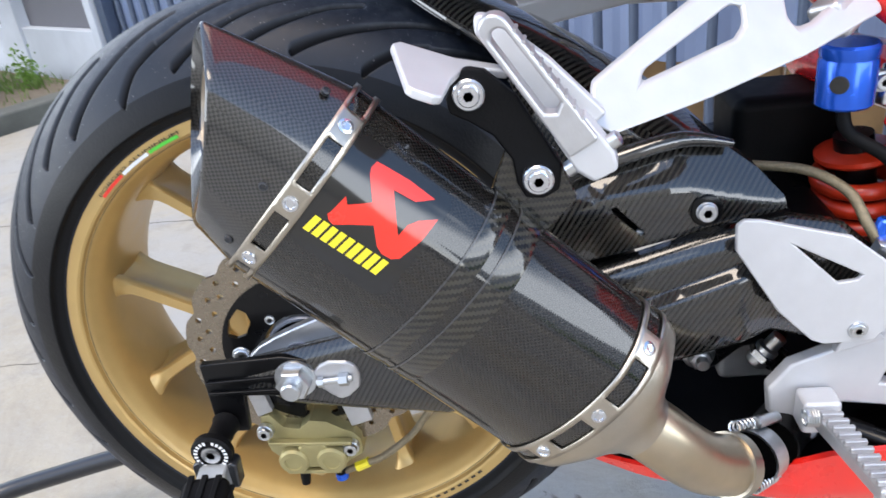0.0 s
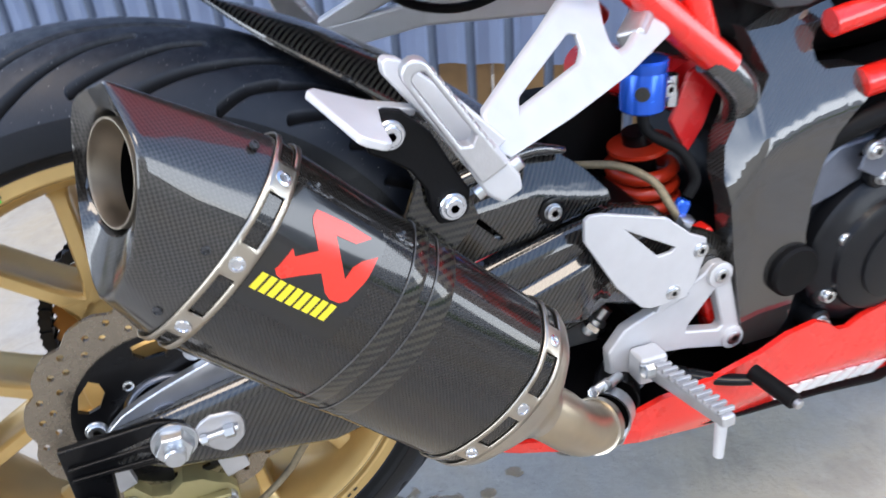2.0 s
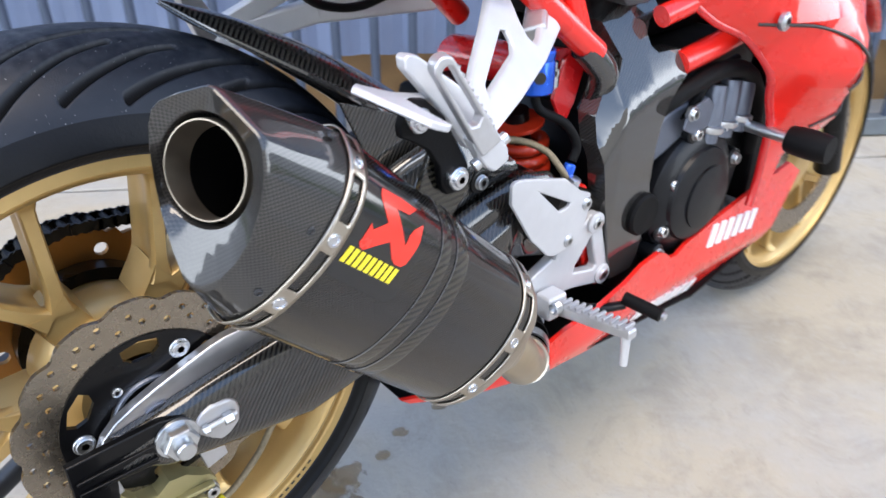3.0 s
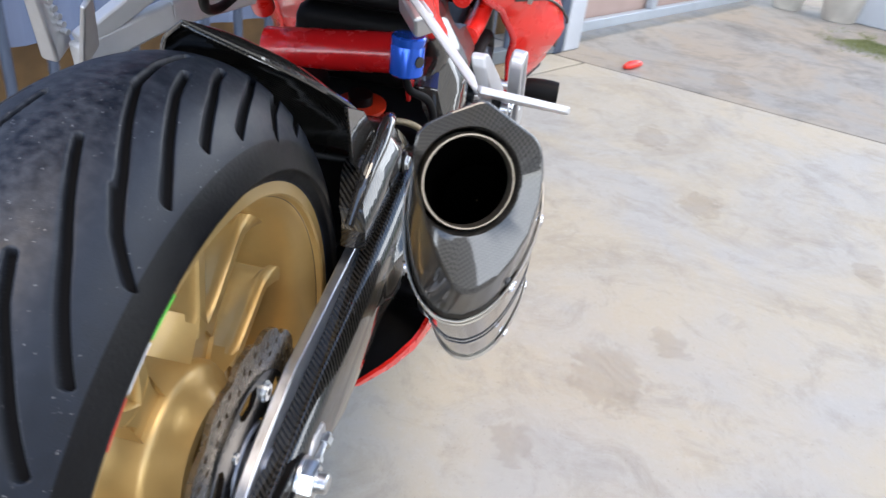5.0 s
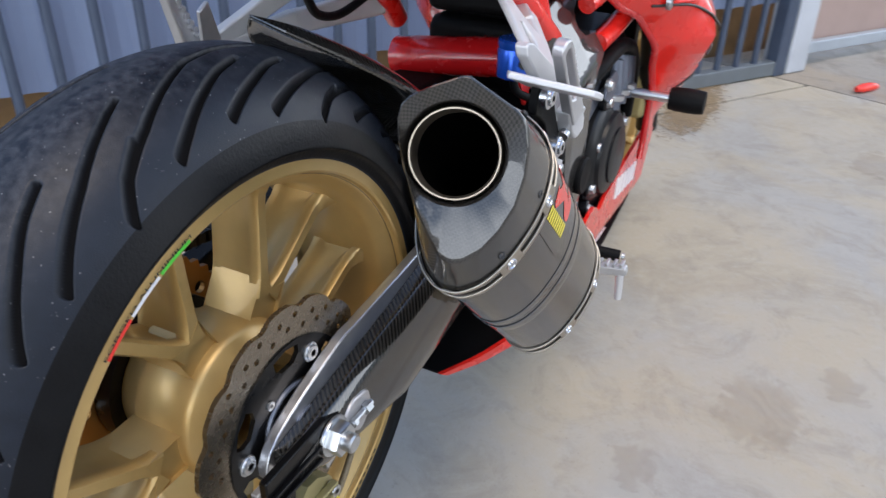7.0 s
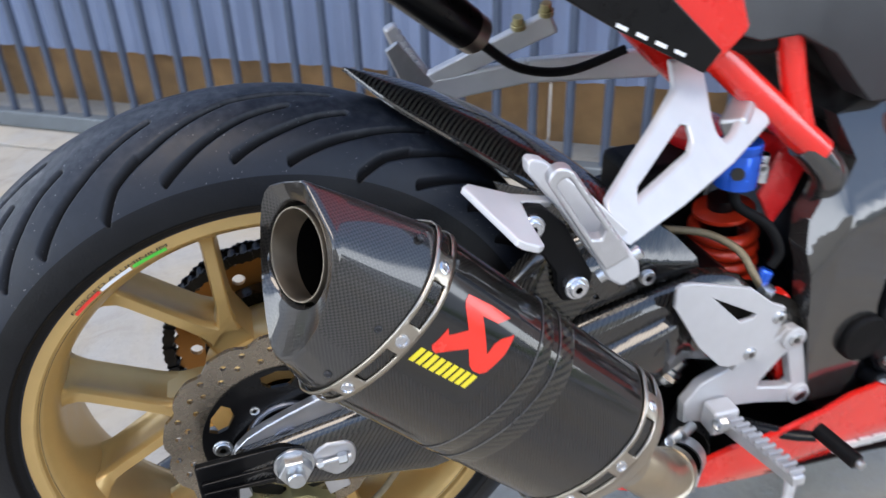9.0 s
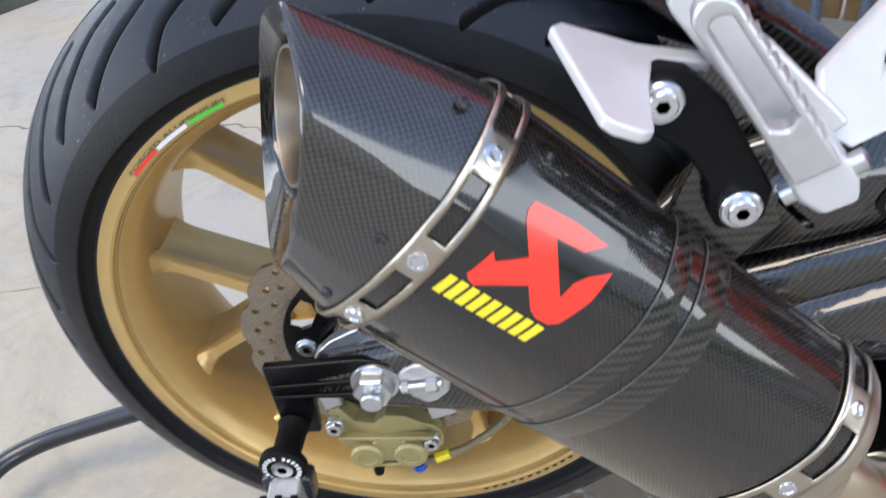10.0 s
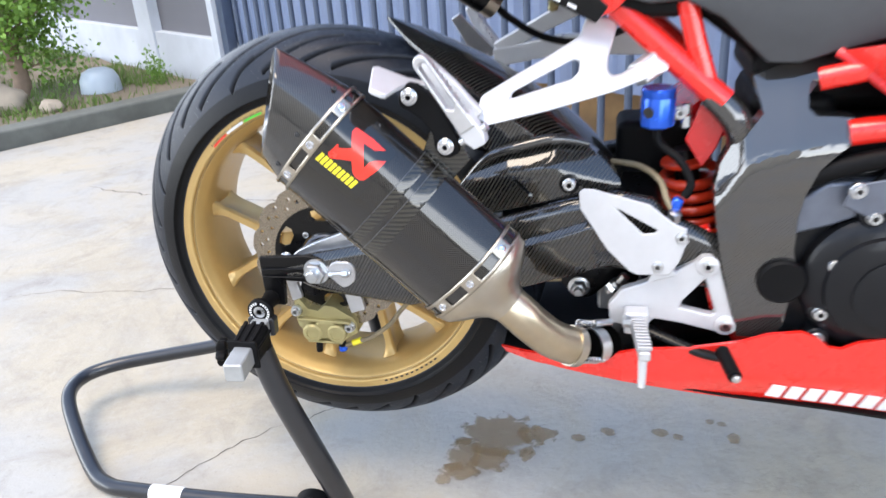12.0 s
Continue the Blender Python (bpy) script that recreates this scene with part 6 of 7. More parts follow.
under = plate("under_tail", [(-0.02, 0.94), (0.10, 0.885), (0.20, 0.848), (0.235, 0.842), (0.290, 0.806), (0.372, 0.762), (0.430, 0.752), (0.475, 0.750), (0.475, 0.86), (0.36, 1.015), (0.10, 1.075), (-0.06, 1.09)], -0.1015, 0.203, BLACK_MATT, bike, "black plastic under-tail tray", bevel=0.01)

# far side passenger bracket and stay with its small lamp
left_br = beam("left_rear_bracket", (0.218, 0.172, 0.664), (0.330, 0.135, 0.688), (0.016, 0.030), (0.016, 0.028), ALU, bike, "silver cast bracket on the far side", bevel=0.004)
beam("bracket_arm", (0.326, 0.136, 0.687), (0.480, 0.108, 0.688), (0.015, 0.028), (0.014, 0.034), ALU, left_br, bevel=0.004)
beam("stay", (0.222, 0.170, 0.678), (0.350, 0.118, 0.745), (0.014, 0.020), (0.014, 0.026), ALU, left_br, bevel=0.003)
beam("footrest", (0.178, 0.178, 0.742), (0.218, 0.190, 0.668), (0.014, 0.014), (0.018, 0.030), ALU_CAST, left_br, bevel=0.004)
beam("heel_plate", (0.168, 0.120, 0.735), (0.206, 0.150, 0.672), (0.005, 0.016), (0.006, 0.034), ALU_CAST, left_br, bevel=0.002)
for i in range(7):
    tube("ridge", [(0.184 + i * 0.0045, 0.171, 0.738 - i * 0.0080), (0.187 + i * 0.0045, 0.187, 0.740 - i * 0.0080)], 0.003, ALU_CAST, left_br, segs=8, smooth=0)
for p in ((0.340, 0.116, 0.756), (0.312, 0.126, 0.742)):
    bolt(left_br, p, (-0.2, -0.3, 0.93), 0.0062, 0.010, mat=GOLD_DULL)
lamp = tube("tail_lamp", [(0.150, 0.010, 0.826), (0.195, 0.028, 0.790), (0.225, 0.045, 0.766)], 0.0215, BLACK, bike, "black tubular indicator stay", segs=22, smooth=0)
tube("lamp_ring", [(0.219, 0.042, 0.771), (0.238, 0.052, 0.756)], 0.0205, PIPE_MOUTH, lamp, segs=22, smooth=0)
tube("lamp_cable", [(0.238, 0.052, 0.757), (0.255, 0.060, 0.738), (0.30, 0.080, 0.707), (0.36, 0.090, 0.696), (0.42, 0.080, 0.716)], 0.0052, BLACK_MATT, lamp, segs=10)

# hugger over the rear tyre
H_EDGE = ((0.100, 0.000, 0.752), (0.136, -0.035, 0.725), (0.179, -0.060, 0.698), (0.225, -0.080, 0.667), (0.262, -0.090, 0.640), (0.320, -0.094, 0.595), (0.370, -0.094, 0.545))
H_CREST = ((0.098, 0.000, 0.754), (0.143, 0.000, 0.738), (0.182, 0.000, 0.720), (0.235, 0.000, 0.692), (0.300, 0.000, 0.650), (0.370, 0.000, 0.592), (0.415, 0.000, 0.535))
edge, crest = catmull(H_EDGE, 5), catmull(H_CREST, 5)
bm = bmesh.new()
loops = []
for e, c in zip(edge, crest):
    top = []
    for j in range(-8, 9):
        q = abs(j) / 8
        p = c.lerp(Vector((e.x, 0, e.z)), q ** 2.4)
        top.append(Vector((p.x, e.y * q if j < 0 else -e.y * q, p.z)))
    bot = [p + Vector((-0.0018, 0, -0.0024)) for p in top]
    loops.append(top + bot[::-1])
rings(bm, loops)
hugger = part("hugger", bm, CARBON_TWILL, bike, "carbon-fibre rear hugger tapering to a point")
for s in (-1, 1):
    bm = bmesh.new()
    add_tube(bm, [(e.x, e.y * s, e.z) for e in edge[::4]], [0.0012, 0.003, 0.0038, 0.0038], 8, 4)
    part("rolled_edge", bm, CARBON_FINE, hugger)
plate("side_leaf", [(0.205, 0.668), (0.262, 0.645), (0.320, 0.600), (0.335, 0.560), (0.300, 0.560), (0.235, 0.600)], -0.096, 0.004, CARBON_TWILL, hugger, bevel=0.001)

# shock absorber, reservoir, hoses
shock = tube("shock_absorber", [(0.491, -0.030, 0.577), (0.520, -0.030, 0.420)], 0.016, BLACK, bike, "red coil spring shock absorber", smooth=0, segs=18)
bm = bmesh.new()
A, B = Vector((0.497, -0.030, 0.548)), Vector((0.513, -0.030, 0.444))
d = (B - A).normalized()
e = d.cross(Vector((0, 1, 0))).normalized()
add_tube(bm, [A.lerp(B, i / 72) + Vector((0, 1, 0)) * (0.031 * math.sin(2 * math.pi * i / 12)) + e * (0.031 * math.cos(2 * math.pi * i / 12)) for i in range(73)], 0.0074, 10, 2)
part("coil_spring", bm, SPRING_RED, shock, "orange-red coil spring")
lathe("spring_seat", [(0.030, 0), (0.033, 0.003), (0.033, 0.007), (0.02, 0.009)], A - d * 0.008, -d, SPRING_RED, shock)
lathe("spring_seat", [(0.034, 0), (0.036, 0.003), (0.036, 0.010), (0.02, 0.012)], B + d * 0.006, d, SPRING_RED, shock)
res = lathe("fluid_reservoir", [(0.0185, 0.0), (0.0205, 0.002), (0.0205, 0.034), (0.0196, 0.0355), (0.0196, 0.037), (0.0205, 0.0385), (0.0205, 0.045), (0.0188, 0.047), (0.001, 0.047)], (0.4525, -0.094, 0.6245), (0, 0, 1), BLUE, bike, "blue anodised brake fluid reservoir", segs=36)
lathe("sight_glass", [(0.0065, 0), (0.0065, 0.0015), (0.005, 0.0018), (0.001, 0.0012)], (0.4412, -0.1110, 0.645), (-0.55, -0.83, 0), DECAL, res, segs=18)
tube("reservoir_hose", [(0.4525, -0.094, 0.626), (0.456, -0.100, 0.605), (0.480, -0.118, 0.588), (0.493, -0.126, 0.562), (0.486, -0.127, 0.545)], 0.0052, BLACK_MATT, res, segs=12)
lathe("hose_tip", [(0.0072, 0), (0.0072, 0.011), (0.0055, 0.013)], (0.476, -0.130, 0.532), (0.35, 0, 1), BLUE, res, "blue anodised hose fitting", segs=16)
lathe("banjo", [(0.008, 0), (0.008, 0.012), (0.006, 0.013)], (0.474, -0.139, 0.520), (0.2, -0.3, 1), STEEL, res, segs=6)
tube("pressure_hose", [(0.474, -0.134, 0.527), (0.466, -0.128, 0.542), (0.458, -0.110, 0.560), (0.435, -0.085, 0.570), (0.40, -0.06, 0.568)], 0.0042, HOSE, res, segs=10)
bolt(res, (0.478, -0.094, 0.640), RIGHT, 0.006, 0.006)
lathe("spare_fitting", [(0.008, 0), (0.008, 0.014), (0.006, 0.016), (0.006, 0.028), (0.004, 0.029)], (0.486, -0.088, 0.622), (0, 0, 1), CHROME, res, segs=14)
master = box("master_cylinder", (0.462, -0.128, 0.440), (0.486, -0.104, 0.520), BLACK, bike, "black rear brake master cylinder", bevel=0.006)

# rider heel guard, footrest bracket, pedal
HEEL = [(0.3630, 0.5400), (0.3625, 0.5600), (0.3680, 0.5645), (0.3800, 0.5635), (0.4450, 0.5450), (0.4730, 0.5220), (0.4900, 0.5140), (0.4900, 0.4950), (0.4830, 0.4700), (0.4720, 0.4530), (0.4350, 0.4520), (0.4250, 0.4560), (0.3970, 0.4850)]
HOLE = [(0.4050, 0.5410), (0.4560, 0.5125), (0.4530, 0.5085), (0.4390, 0.5070)]
heel = plate("heel_guard", HEEL, -0.1560, 0.005, ALU, bike, "silver heel guard plate with a triangular cut-out", holes=(HOLE,), bevel=0.0015)
bolt(heel, (0.458, -0.156, 0.464), RIGHT, 0.0058, 0.003, washer=1.3)
bolt(heel, (0.484, -0.156, 0.503), RIGHT, 0.0058, 0.003, washer=1.3)
FOOT = [(0.503, 0.467), (0.511, 0.475), (0.523, 0.475), (0.531, 0.465), (0.556, 0.386), (0.557, 0.374), (0.549, 0.367), (0.537, 0.368), (0.492, 0.379), (0.458, 0.384), (0.448, 0.372), (0.444, 0.346), (0.420, 0.344), (0.404, 0.366), (0.400, 0.402), (0.416, 0.424), (0.444, 0.436), (0.474, 0.450)]
FOOT_H = [(0.5165, 0.443), (0.5315, 0.397), (0.5275, 0.393), (0.489, 0.402), (0.491, 0.411)]
foot = plate("footrest_bracket", FOOT, -0.1440, 0.014, ALU, bike, "silver cast rider footrest bracket", holes=(FOOT_H,), bevel=0.003)
plate("heel_arm", [(0.446, 0.438), (0.458, 0.468), (0.488, 0.506), (0.494, 0.496), (0.474, 0.462), (0.484, 0.450)], -0.1500, 0.010, ALU, foot, bevel=0.002)
for p in ((0.518, -0.144, 0.4625), (0.5445, -0.142, 0.3800)):
    lathe("boss", [(0.0135, 0), (0.0135, 0.004), (0.0115, 0.005), (0.0085, 0.005)], p, RIGHT, ALU, foot, segs=28)
    bolt(foot, (p[0], p[1] - 0.004, p[2]), RIGHT, 0.0078, 0.003, washer=0)
peg = beam("rider_footrest", (0.436, -0.165, 0.390), (0.442, -0.270, 0.405), (0.016, 0.018), (0.012, 0.014), ALU_CAST, bike, "silver serrated rider footrest", bevel=0.003, up=(0, 0, 1))
for i in range(10):
    y = -0.180 - i * 0.0092
    x = 0.4365 + (-0.165 - y) * 0.055
    z = 0.4000 + (-0.165 - y) * 0.13
    beam("tooth", (x - 0.0082, y, z), (x + 0.0082, y, z), (0.0048, 0.0040), (0.0048, 0.0040), ALU_CAST, peg, bevel=0.001, up=(0, 0, 1))
tube("feeler", [(0.440, -0.262, 0.400), (0.440, -0.264, 0.362)], [0.0055, 0.005, 0.0045], ALU, peg, smooth=0, segs=14)
box("peg_clevis", (0.420, -0.170, 0.374), (0.450, -0.146, 0.405), ALU, foot, bevel=0.004)
bm = bmesh.new()
add_tube(bm, [(0.418 + 0.010 * i / 40, -0.176 + 0.0065 * math.sin(2 * math.pi * i / 8), 0.397 + 0.0065 * math.cos(2 * math.pi * i / 8)) for i in range(41)], 0.0011, 6, 1)
part("return_spring", bm, STEEL, foot)
pedal = tube("brake_pedal", [(0.430, -0.135, 0.372), (0.47, -0.150, 0.362), (0.51, -0.175, 0.358), (0.535, -0.190, 0.360)], [0.011, 0.010, 0.008, 0.007], BLACK, bike, "black rear brake pedal", segs=14, flat=0.7)
tube("pedal_toe", [(0.537, -0.188, 0.368), (0.546, -0.236, 0.364)], 0.0085, BLACK_MATT, pedal, smooth=0, segs=14)
lathe("toe_bolt", [(0.005, 0), (0.005, 0.004), (0.003, 0.005)], (0.5465, -0.238, 0.364), (0.1, -1, -0.05), STEEL, pedal, segs=12)
linkage = plate("shock_linkage", [(0.335, 0.425), (0.355, 0.430), (0.400, 0.425), (0.440, 0.430), (0.440, 0.400), (0.400, 0.395), (0.375, 0.372), (0.350, 0.375), (0.335, 0.395)], -0.075, 0.03, BLACK, bike, "black suspension linkage", bevel=0.006)
bolt(linkage, (0.360, -0.076, 0.392), RIGHT, 0.011, 0.012, hexed=True)
bolt(linkage, (0.428, -0.080, 0.384), RIGHT, 0.009, 0.010, mat=BLACK)
lathe("brake_switch", [(0.008, 0), (0.010, 0.003), (0.010, 0.020), (0.007, 0.022), (0.007, 0.034), (0.003, 0.035)], (0.402, -0.098, 0.396), (0.55, -0.1, 0.8), STEEL, linkage, segs=16)
lathe("switch_nut", [(0.0125, 0), (0.0125, 0.006), (0.011, 0.007)], (0.407, -0.099, 0.403), (0.55, -0.1, 0.8), CHROME, linkage, segs=6)
tube("switch_spring", [(0.438, -0.095, 0.450), (0.430, -0.097, 0.430)], 0.006, SPRING_RED, linkage, smooth=0, segs=12)
box("stand_lug", (0.385, -0.055, 0.345), (0.445, -0.035, 0.395), ALU_CAST, linkage, bevel=0.006)

# engine
engine = plate("engine", [(0.585, 0.330), (0.580, 0.500), (0.620, 0.560), (0.660, 0.585), (0.80, 0.60), (0.88, 0.50), (0.85, 0.36), (0.76, 0.30), (0.64, 0.30)], -0.130, 0.26, ENGINE, bike, "black and grey twin-cylinder engine", bevel=0.02)
lathe("clutch_cover", [(0.088, -0.03), (0.088, 0.006), (0.083, 0.012), (0.066, 0.018), (0.064, 0.0235), (0.058, 0.026), (0.030, 0.028), (0.001, 0.028)], (0.712, -0.140, 0.445), RIGHT, ENGINE, engine, segs=64)
lathe("clutch_ring", [(0.045, 0), (0.045, 0.003), (0.042, 0.004), (0.001, 0.004)], (0.722, -0.167, 0.440), RIGHT, ENGINE, engine, segs=48)
for x, z in ((0.656, 0.473), (0.649, 0.408), (0.690, 0.533), (0.760, 0.525), (0.800, 0.470), (0.650, 0.372)):
    lathe("case_lug", [(0.014, -0.02), (0.014, 0.002), (0.012, 0.004)], (x, -0.150, z), RIGHT, ENGINE, engine, segs=20)
    bolt(engine, (x, -0.154, z), RIGHT, 0.0075, 0.007, washer=1.15, hexed=False)
plate("upper_case", [(0.600, 0.500), (0.610, 0.545), (0.640, 0.570), (0.720, 0.575), (0.830, 0.560), (0.840, 0.500), (0.800, 0.520), (0.740, 0.530), (0.700, 0.535), (0.650, 0.515)], -0.142, 0.03, ENGINE_GREY, engine, bevel=0.006)
for i in range(3):
    x = 0.725 + i * 0.034
    tube("cylinder_rib", [(x, -0.150, 0.512), (x + 0.012, -0.144, 0.585)], [0.013, 0.0155, 0.013], ENGINE_GREY, engine, segs=16, smooth=3)
    lathe("rib_collar", [(0.016, 0), (0.018, 0.003), (0.018, 0.008), (0.014, 0.010)], (x + 0.002, -0.150, 0.525), (0.16, 0.08, 1), STEEL, engine, segs=18)
plate("head", [(0.640, 0.585), (0.660, 0.625), (0.80, 0.640), (0.87, 0.60), (0.86, 0.55), (0.70, 0.57)], -0.120, 0.24, ENGINE, engine, bevel=0.012)
tube("coolant_hose", [(0.600, -0.130, 0.560), (0.660, -0.145, 0.592), (0.735, -0.150, 0.606), (0.80, -0.150, 0.588), (0.846, -0.146, 0.535), (0.862, -0.14, 0.46)], 0.0115, BLACK_MATT, engine, segs=14)
tube("hose", [(0.63, -0.120, 0.55), (0.68, -0.14, 0.56), (0.72, -0.145, 0.60), (0.78, -0.14, 0.61)], 0.006, BLACK_MATT, engine, segs=10)
plate("bracket", [(0.655, 0.548), (0.662, 0.572), (0.700, 0.580), (0.716, 0.566), (0.708, 0.540), (0.680, 0.535)], -0.158, 0.004, ENGINE_GREY, engine)
bolt(engine, (0.668, -0.158, 0.566), RIGHT, 0.007, 0.006)
box("gearbox", (0.50, -0.085, 0.33), (0.62, 0.12, 0.47), BLACK_MATT, engine, bevel=0.02)
box("air_box", (0.562, -0.08, 0.56), (0.66, 0.09, 0.66), BLACK_MATT, engine, bevel=0.02)

plate("frame_web", [(0.486, 0.606), (0.502, 0.650), (0.524, 0.660), (0.538, 0.640), (0.524, 0.596), (0.508, 0.570)], -0.092, 0.006, RED_DEEP, frame_tubes, bevel=0.002)
box("air_duct", (0.585, -0.070, 0.632), (0.86, 0.07, 0.730), BLACK_MATT, engine, bevel=0.02)
# plain box added only to keep the gap behind the spring dark
box("dark_backing", (0.405, 0.012, 0.475), (0.505, 0.095, 0.600), BLACK_MATT, engine, bevel=0.012)

# crash bobbin
bobbin = tube("crash_bobbin", [(0.800, -0.222, 0.520), (0.802, -0.276, 0.520)], [0.0170, 0.0195, 0.0195, 0.0175], BLACK_MATT, bike, "black plastic crash bobbin on a steel bar", segs=26, smooth=4)
tube("bobbin_bar", [(0.797, -0.10, 0.521), (0.800, -0.228, 0.520)], 0.008, STEEL, bobbin, segs=16, smooth=0)

# belly pan and side fairing
PAN = [(0.253, 0.308), (0.300, 0.324), (0.352, 0.334), (0.441, 0.359), (0.498, 0.363), (0.560, 0.373), (0.592, 0.384), (0.630, 0.388), (0.648, 0.380), (0.662, 0.368), (0.676, 0.366), (0.694, 0.376), (0.76, 0.392), (0.86, 0.410), (0.95, 0.425), (0.99, 0.40), (0.93, 0.300), (0.86, 0.280), (0.754, 0.252), (0.567, 0.279), (0.42, 0.308), (0.33, 0.314), (0.262, 0.302)]
PAN_Y = ((0.253, -0.110), (0.300, -0.145), (0.340, -0.164), (0.420, -0.180), (0.500, -0.178), (0.600, -0.170), (0.670, -0.167), (1.0, -0.167))


def pan_bend(x, z):
    return lerp_table(PAN_Y, x) + max(0.0, 0.318 - z) * 0.4


pan = plate("belly_pan", PAN, 0.0, 0.006, RED, bike, "glossy red belly pan with pale lettering", bevel=0.0015, shape=pan_bend, cuts=18)
pan_left = plate("pan_left", [(x, z) for x, z in PAN], -0.006, 0.006, RED, pan, bevel=0.0015, shape=lambda x, z: -pan_bend(x, z), cuts=10)
bm = bmesh.new()
loops = []
for i in range(25):
    x = 0.256 + 0.66 * i / 24
    y, z = -lerp_table(PAN_Y, x) - 0.008, lerp_table(((0.25, 0.304), (0.33, 0.316), (0.42, 0.312), (0.567, 0.284), (0.754, 0.262), (0.93, 0.302)), x)
    loops.append([(x, -y, z), (x, y, z), (x, y, z + 0.003), (x, -y, z + 0.003)])
rings(bm, loops)
part("pan_floor", bm, BLACK_MATT, pan)
for i in range(7):
    s = 0.598 + i * 0.0225
    y = pan_bend(s, 0.295) - 0.0022
    zl, zh = 0.290 - 0.0030 * i, 0.3120 - 0.0026 * i
    plate("letter_bar", [(s, zl), (s + 0.017, zl - 0.0022), (s + 0.022, zh - 0.0022), (s + 0.006, zh)], y - 0.0010, 0.0025, STICKER_WHITE, pan, bevel=0, shape=lambda x, z: max(0.0, 0.318 - z) * 0.4 - max(0.0, 0.318 - 0.295) * 0.4)
for i in range(6):
    s = 0.748 + i * 0.021
    plate("letter_bar", [(s, 0.352 - 0.0015 * i), (s + 0.013, 0.350 - 0.0015 * i), (s + 0.021, 0.384 - 0.002 * i), (s + 0.008, 0.386 - 0.002 * i)], pan_bend(s, 0.36) - 0.0030, 0.0025, STICKER_WHITE, pan, bevel=0)
FAIR = [(0.636, 0.713), (0.650, 0.704), (0.689, 0.673), (0.722, 0.656), (0.748, 0.637), (0.770, 0.605), (0.788, 0.570), (0.802, 0.530), (0.808, 0.490), (0.808, 0.445), (0.800, 0.410), (0.835, 0.418), (0.860, 0.475), (0.905, 0.505), (0.940, 0.535), (1.010, 0.600), (1.055, 0.680), (1.040, 0.820), (0.90, 0.80), (0.76, 0.762), (0.70, 0.735)]


FAIR_NOSE = ((0.40, 0.96), (0.49, 0.94), (0.53, 0.90), (0.57, 0.86), (0.61, 0.845), (0.67, 0.885), (0.75, 0.97), (0.82, 1.02))


def fair_bend(x, z):
    rear = lerp_table(((0.40, 0.800), (0.49, 0.808), (0.57, 0.788), (0.637, 0.748), (0.673, 0.689), (0.713, 0.636), (0.82, 0.60)), z)
    t = min(1.0, max(0.0, (x - rear) / 0.13))
    return -0.085 * t * (2 - t) * min(1.0, max(0.0, (z - 0.47) / 0.12)) + 0.7 * max(0.0, z - 0.62) + 0.6 * max(0.0, x - lerp_table(FAIR_NOSE, z))


fairing = plate("side_fairing", FAIR, -0.192, 0.006, RED, bike, "red side fairing with thin dark line graphics", bevel=0.002, shape=fair_bend, cuts=14)
plate("fairing_left", FAIR, 0.186, 0.006, RED, fairing, bevel=0.002, shape=lambda x, z: -fair_bend(x, z), cuts=8)
tube("fairing_edge", [(x, -0.189 + fair_bend(x, z), z) for x, z in FAIR[:11]], 0.0055, RED_DEEP, fairing, segs=10, smooth=3)
bolt(fairing, (0.742, -0.1925 + fair_bend(0.742, 0.676), 0.676), RIGHT, 0.0085, 0.003)
for k, pts in enumerate((((0.72, 0.672), (0.78, 0.668), (0.84, 0.645), (0.86, 0.62)), ((0.86, 0.58), (0.92, 0.62), (0.97, 0.66), (1.03, 0.68)), ((0.86, 0.52), (0.91, 0.55), (0.96, 0.59)), ((0.88, 0.60), (0.92, 0.575), (0.96, 0.585)), ((0.91, 0.64), (0.95, 0.635), (1.01, 0.65)))):
    bm = bmesh.new()
    line = catmull([(x, -0.1932 + fair_bend(x, z), z) for x, z in pts], 8)
    add_tube(bm, [(p.x, -0.1925 + fair_bend(p.x, p.z), p.z) for p in line], 0.0022, 6, 0)
    part("graphic_line", bm, DECAL, fairing)
radiator = box("radiator", (0.90, -0.13, 0.36), (0.93, 0.13, 0.66), BLACK_MATT, bike, "black radiator behind the fairing", bevel=0.005)

# front wheel and fork
FRONT = Vector((1.275, 0.0, 0.298))
bm = bmesh.new()
add_ring(bm, [(r, h * 0.72) for r, h in prof], about_y(FRONT), 96)
front_wheel = part("front_wheel", bm, GOLD, bike, "gold front wheel rim")
for k in range(6):
    fork_root(15 + 60 * k, front_wheel, FRONT)
    for o in (-14, 14):
        spoke("spoke", 15 + 60 * k, 15 + 60 * k + o, front_wheel, FRONT)
lathe("hub", [(0.09, -0.03), (0.09, 0.03), (0.04, 0.05), (0.02, 0.05)], FRONT, RIGHT, GOLD, front_wheel)
tyre("tyre", front_wheel, FRONT, 240, 40, crown=0.2975, half_width=0.062, bead=(0.047, 0.2285), deep=0.0)
for s in (-1, 1):
    fork = tube("fork_leg", [(1.275, s * 0.095, 0.298), (1.20, s * 0.095, 0.52), (1.10, s * 0.095, 0.82)], 0.024, BLACK, bike, "black fork leg", segs=18, smooth=0)
fcal = box("front_caliper", (1.215, -0.095, 0.330), (1.275, -0.055, 0.430), GOLD_DULL, bike, "gold front brake caliper", bevel=0.012)
bm = bmesh.new()
add_ring(bm, [(0.10, -0.055), (0.148, -0.055), (0.148, -0.060), (0.10, -0.060)], about_y(FRONT), 64)
part("front_disc", bm, DISC, bike, "front brake disc")
mud = tube("front_mudguard", [tuple(polar(a, 0.318, 0, FRONT)) for a in (160, 130, 100, 70, 40)], [0.05, 0.062, 0.064, 0.055, 0.03], RED, bike, "red front mudguard", segs=20, flat=0.25)


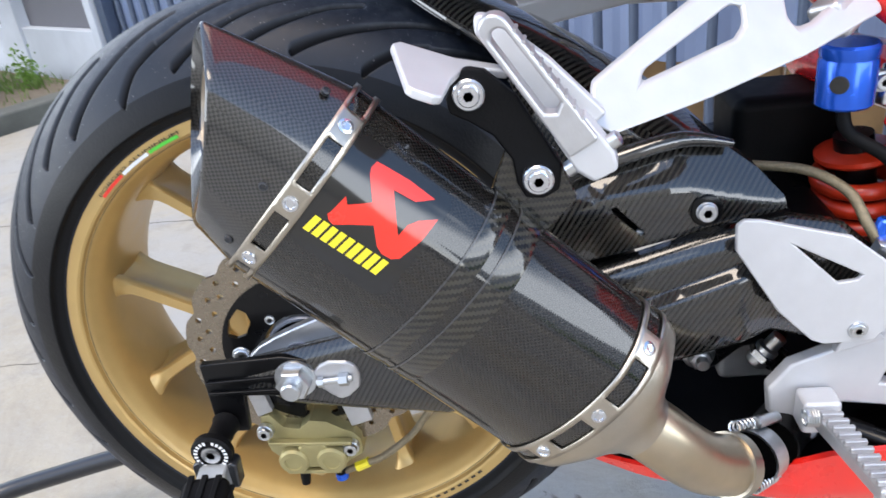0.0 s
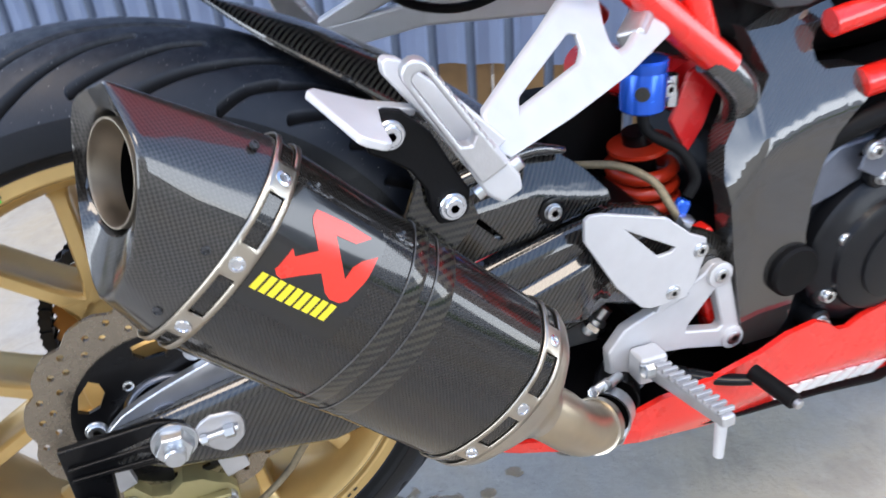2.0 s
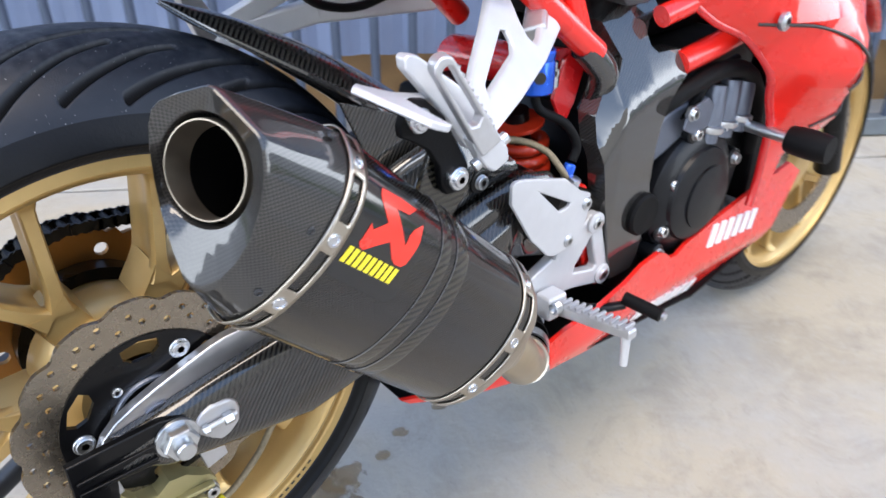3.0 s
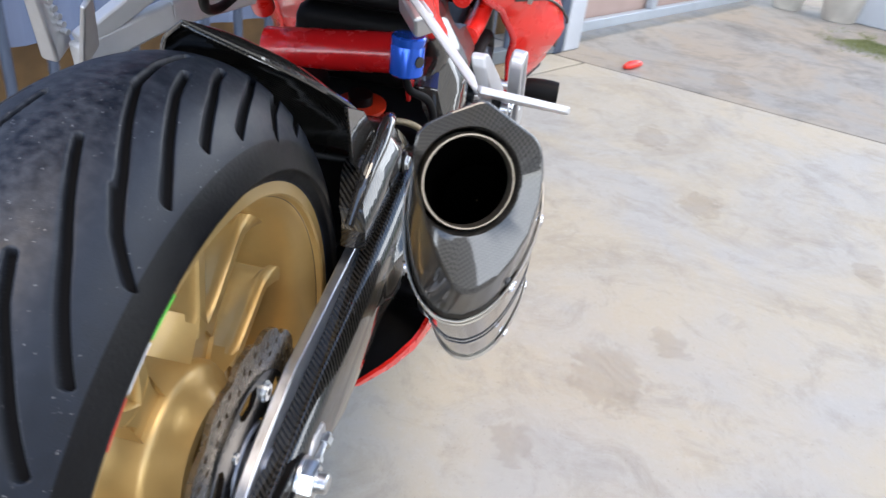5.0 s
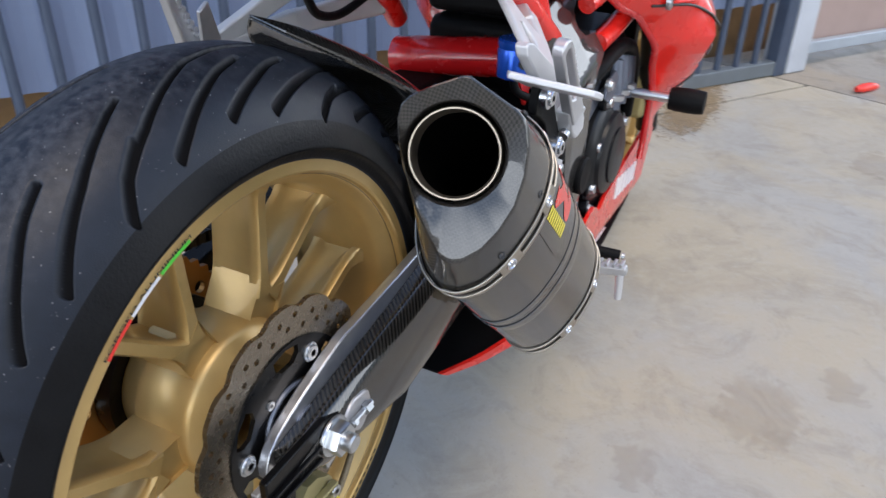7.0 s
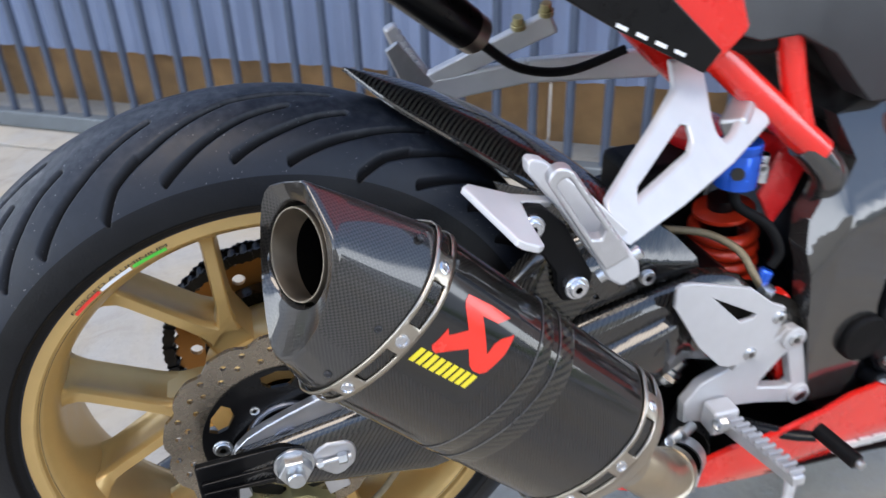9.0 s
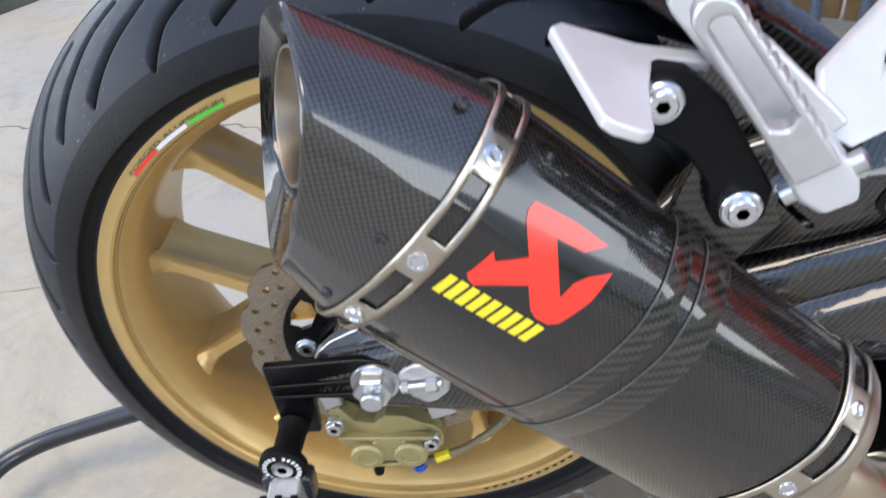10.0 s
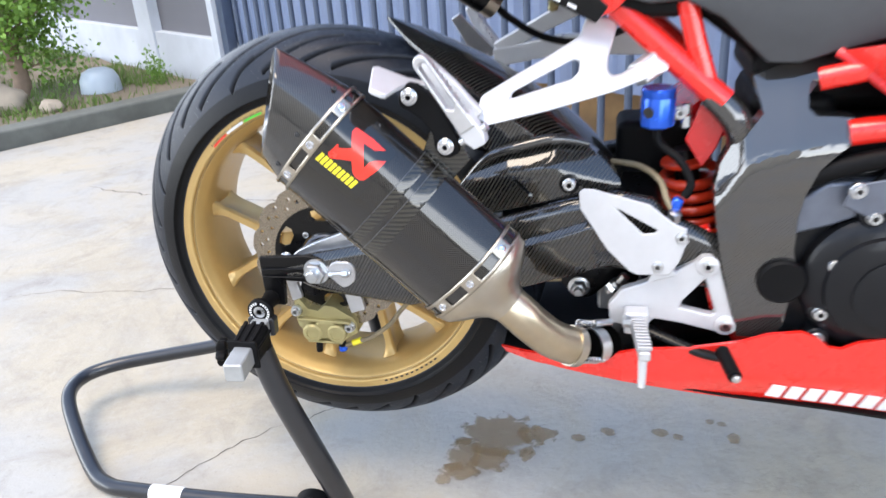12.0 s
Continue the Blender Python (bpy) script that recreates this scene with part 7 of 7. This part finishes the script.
# ---- rear paddock stand ----
stand = placed("paddock_stand", "black steel rear paddock stand holding the wheel off the ground", "stand", (0, 0, 0))
loop = tube("handle_loop", [(-0.20, 0.185, 0.150), (-0.33, 0.165, 0.115), (-0.47, 0.140, 0.092), (-0.575, 0.112, 0.078), (-0.622, 0.070, 0.073), (-0.612, 0.010, 0.072), (-0.560, -0.052, 0.050), (-0.480, -0.125, 0.020), (-0.435, -0.150, 0.014), (-0.380, -0.156, 0.013), (-0.20, -0.158, 0.014), (-0.03, -0.158, 0.022)], 0.0135, STAND_BLACK, stand, segs=20)
tube("label_band", [(-0.345, -0.1565, 0.0135), (-0.285, -0.1570, 0.0137)], 0.0139, STICKER_WHITE, stand, "pale label wrapped round the tube", segs=20, smooth=0)
leg = tube("leg", [(-0.068, -0.204, 0.345), (-0.052, -0.196, 0.258), (-0.012, -0.170, 0.095), (0.003, -0.160, 0.030)], 0.0175, STAND_BLACK, stand, segs=22)
tube("leg", [(-0.068, 0.204, 0.345), (-0.052, 0.196, 0.258), (-0.012, 0.170, 0.095), (0.003, 0.160, 0.030)], 0.0175, STAND_BLACK, stand, segs=16)
tube("far_brace", [(-0.20, 0.185, 0.150), (-0.10, 0.195, 0.20), (-0.045, 0.195, 0.24)], 0.0135, STAND_BLACK, stand, segs=14)
square = beam("cross_bar", (-0.066, -0.286, 0.357), (-0.076, -0.165, 0.362), (0.026, 0.026), (0.026, 0.026), GREY_ALU, stand, "bare grey square tube end", bevel=0.003, up=(0, 0, 1))
beam("sleeve", (-0.0700, -0.243, 0.3590), (-0.0740, -0.192, 0.3612), (0.034, 0.036), (0.040, 0.042), BLACK_MATT, stand, "black plastic clamp sleeve", bevel=0.009, up=(0, 0, 1))
for dx, dz in ((-0.012, 0.0195), (0.0, 0.0200), (0.012, 0.0195), (-0.0205, 0.008), (-0.0205, -0.008), (0.0205, 0.008)):
    beam("sleeve_rib", (-0.0702 + dx * 0.9, -0.240, 0.3590 + dz * 0.9), (-0.0738 + dx, -0.195, 0.3612 + dz), (0.0035, 0.0050), (0.0035, 0.0055), BLACK_MATT, stand, bevel=0.001, up=(0, 0, 1))
plate("sleeve_collar", [(-0.0915, 0.339), (-0.0915, 0.380), (-0.0500, 0.380), (-0.0500, 0.339)], -0.2455, 0.005, BLACK_MATT, stand, bevel=0.002)
plate("cradle", [(-0.094, 0.348), (-0.094, 0.376), (-0.086, 0.380), (-0.084, 0.372), (-0.064, 0.372), (-0.060, 0.378), (-0.054, 0.374), (-0.056, 0.348)], -0.178, 0.016, STAND_BLACK, stand, "black cradle under the spool", bevel=0.003)
bm = bmesh.new()
star = []
for i in range(48):
    a = 2 * math.pi * i / 48
    r = 0.0165 + 0.0045 * math.cos(5 * a)
    star.append((r * math.cos(a), r * math.sin(a)))
km = axis_frame((-0.118, -0.205, 0.337), (-0.9, -0.3, 0.1))
rings(bm, [[km @ Vector((x * k, y * k, h)) for x, y in star] for k, h in ((0.75, -0.001), (1.0, 0.002), (1.0, 0.011), (0.8, 0.014), (0.3, 0.014))])
part("star_knob", bm, BLACK_MATT, stand, "black star knob")
tube("knob_screw", [(-0.118, -0.205, 0.337), (-0.085, -0.200, 0.345)], 0.004, STEEL, stand, smooth=0, segs=10)
for s in (-1, 1):
    w = lathe("caster", [(0.012, -0.014), (0.030, -0.014), (0.034, -0.010), (0.034, 0.010), (0.030, 0.014), (0.012, 0.014)], (-0.042, s * 0.178, 0.034), (0, s, 0), BLACK_MATT, stand, "small black caster with a red hub", segs=32)
    lathe("caster_hub", [(0.022, 0.010), (0.022, 0.0155), (0.018, 0.017), (0.006, 0.017), (0.005, 0.012)], (-0.042, s * 0.178, 0.034), (0, s, 0), STICKER_RED, w, "red caster hub", segs=24)
    beam("caster_fork", (-0.042, s * 0.160, 0.034), (0.010, s * 0.158, 0.040), (0.006, 0.022), (0.006, 0.026), STAND_BLACK, stand, bevel=0.002)
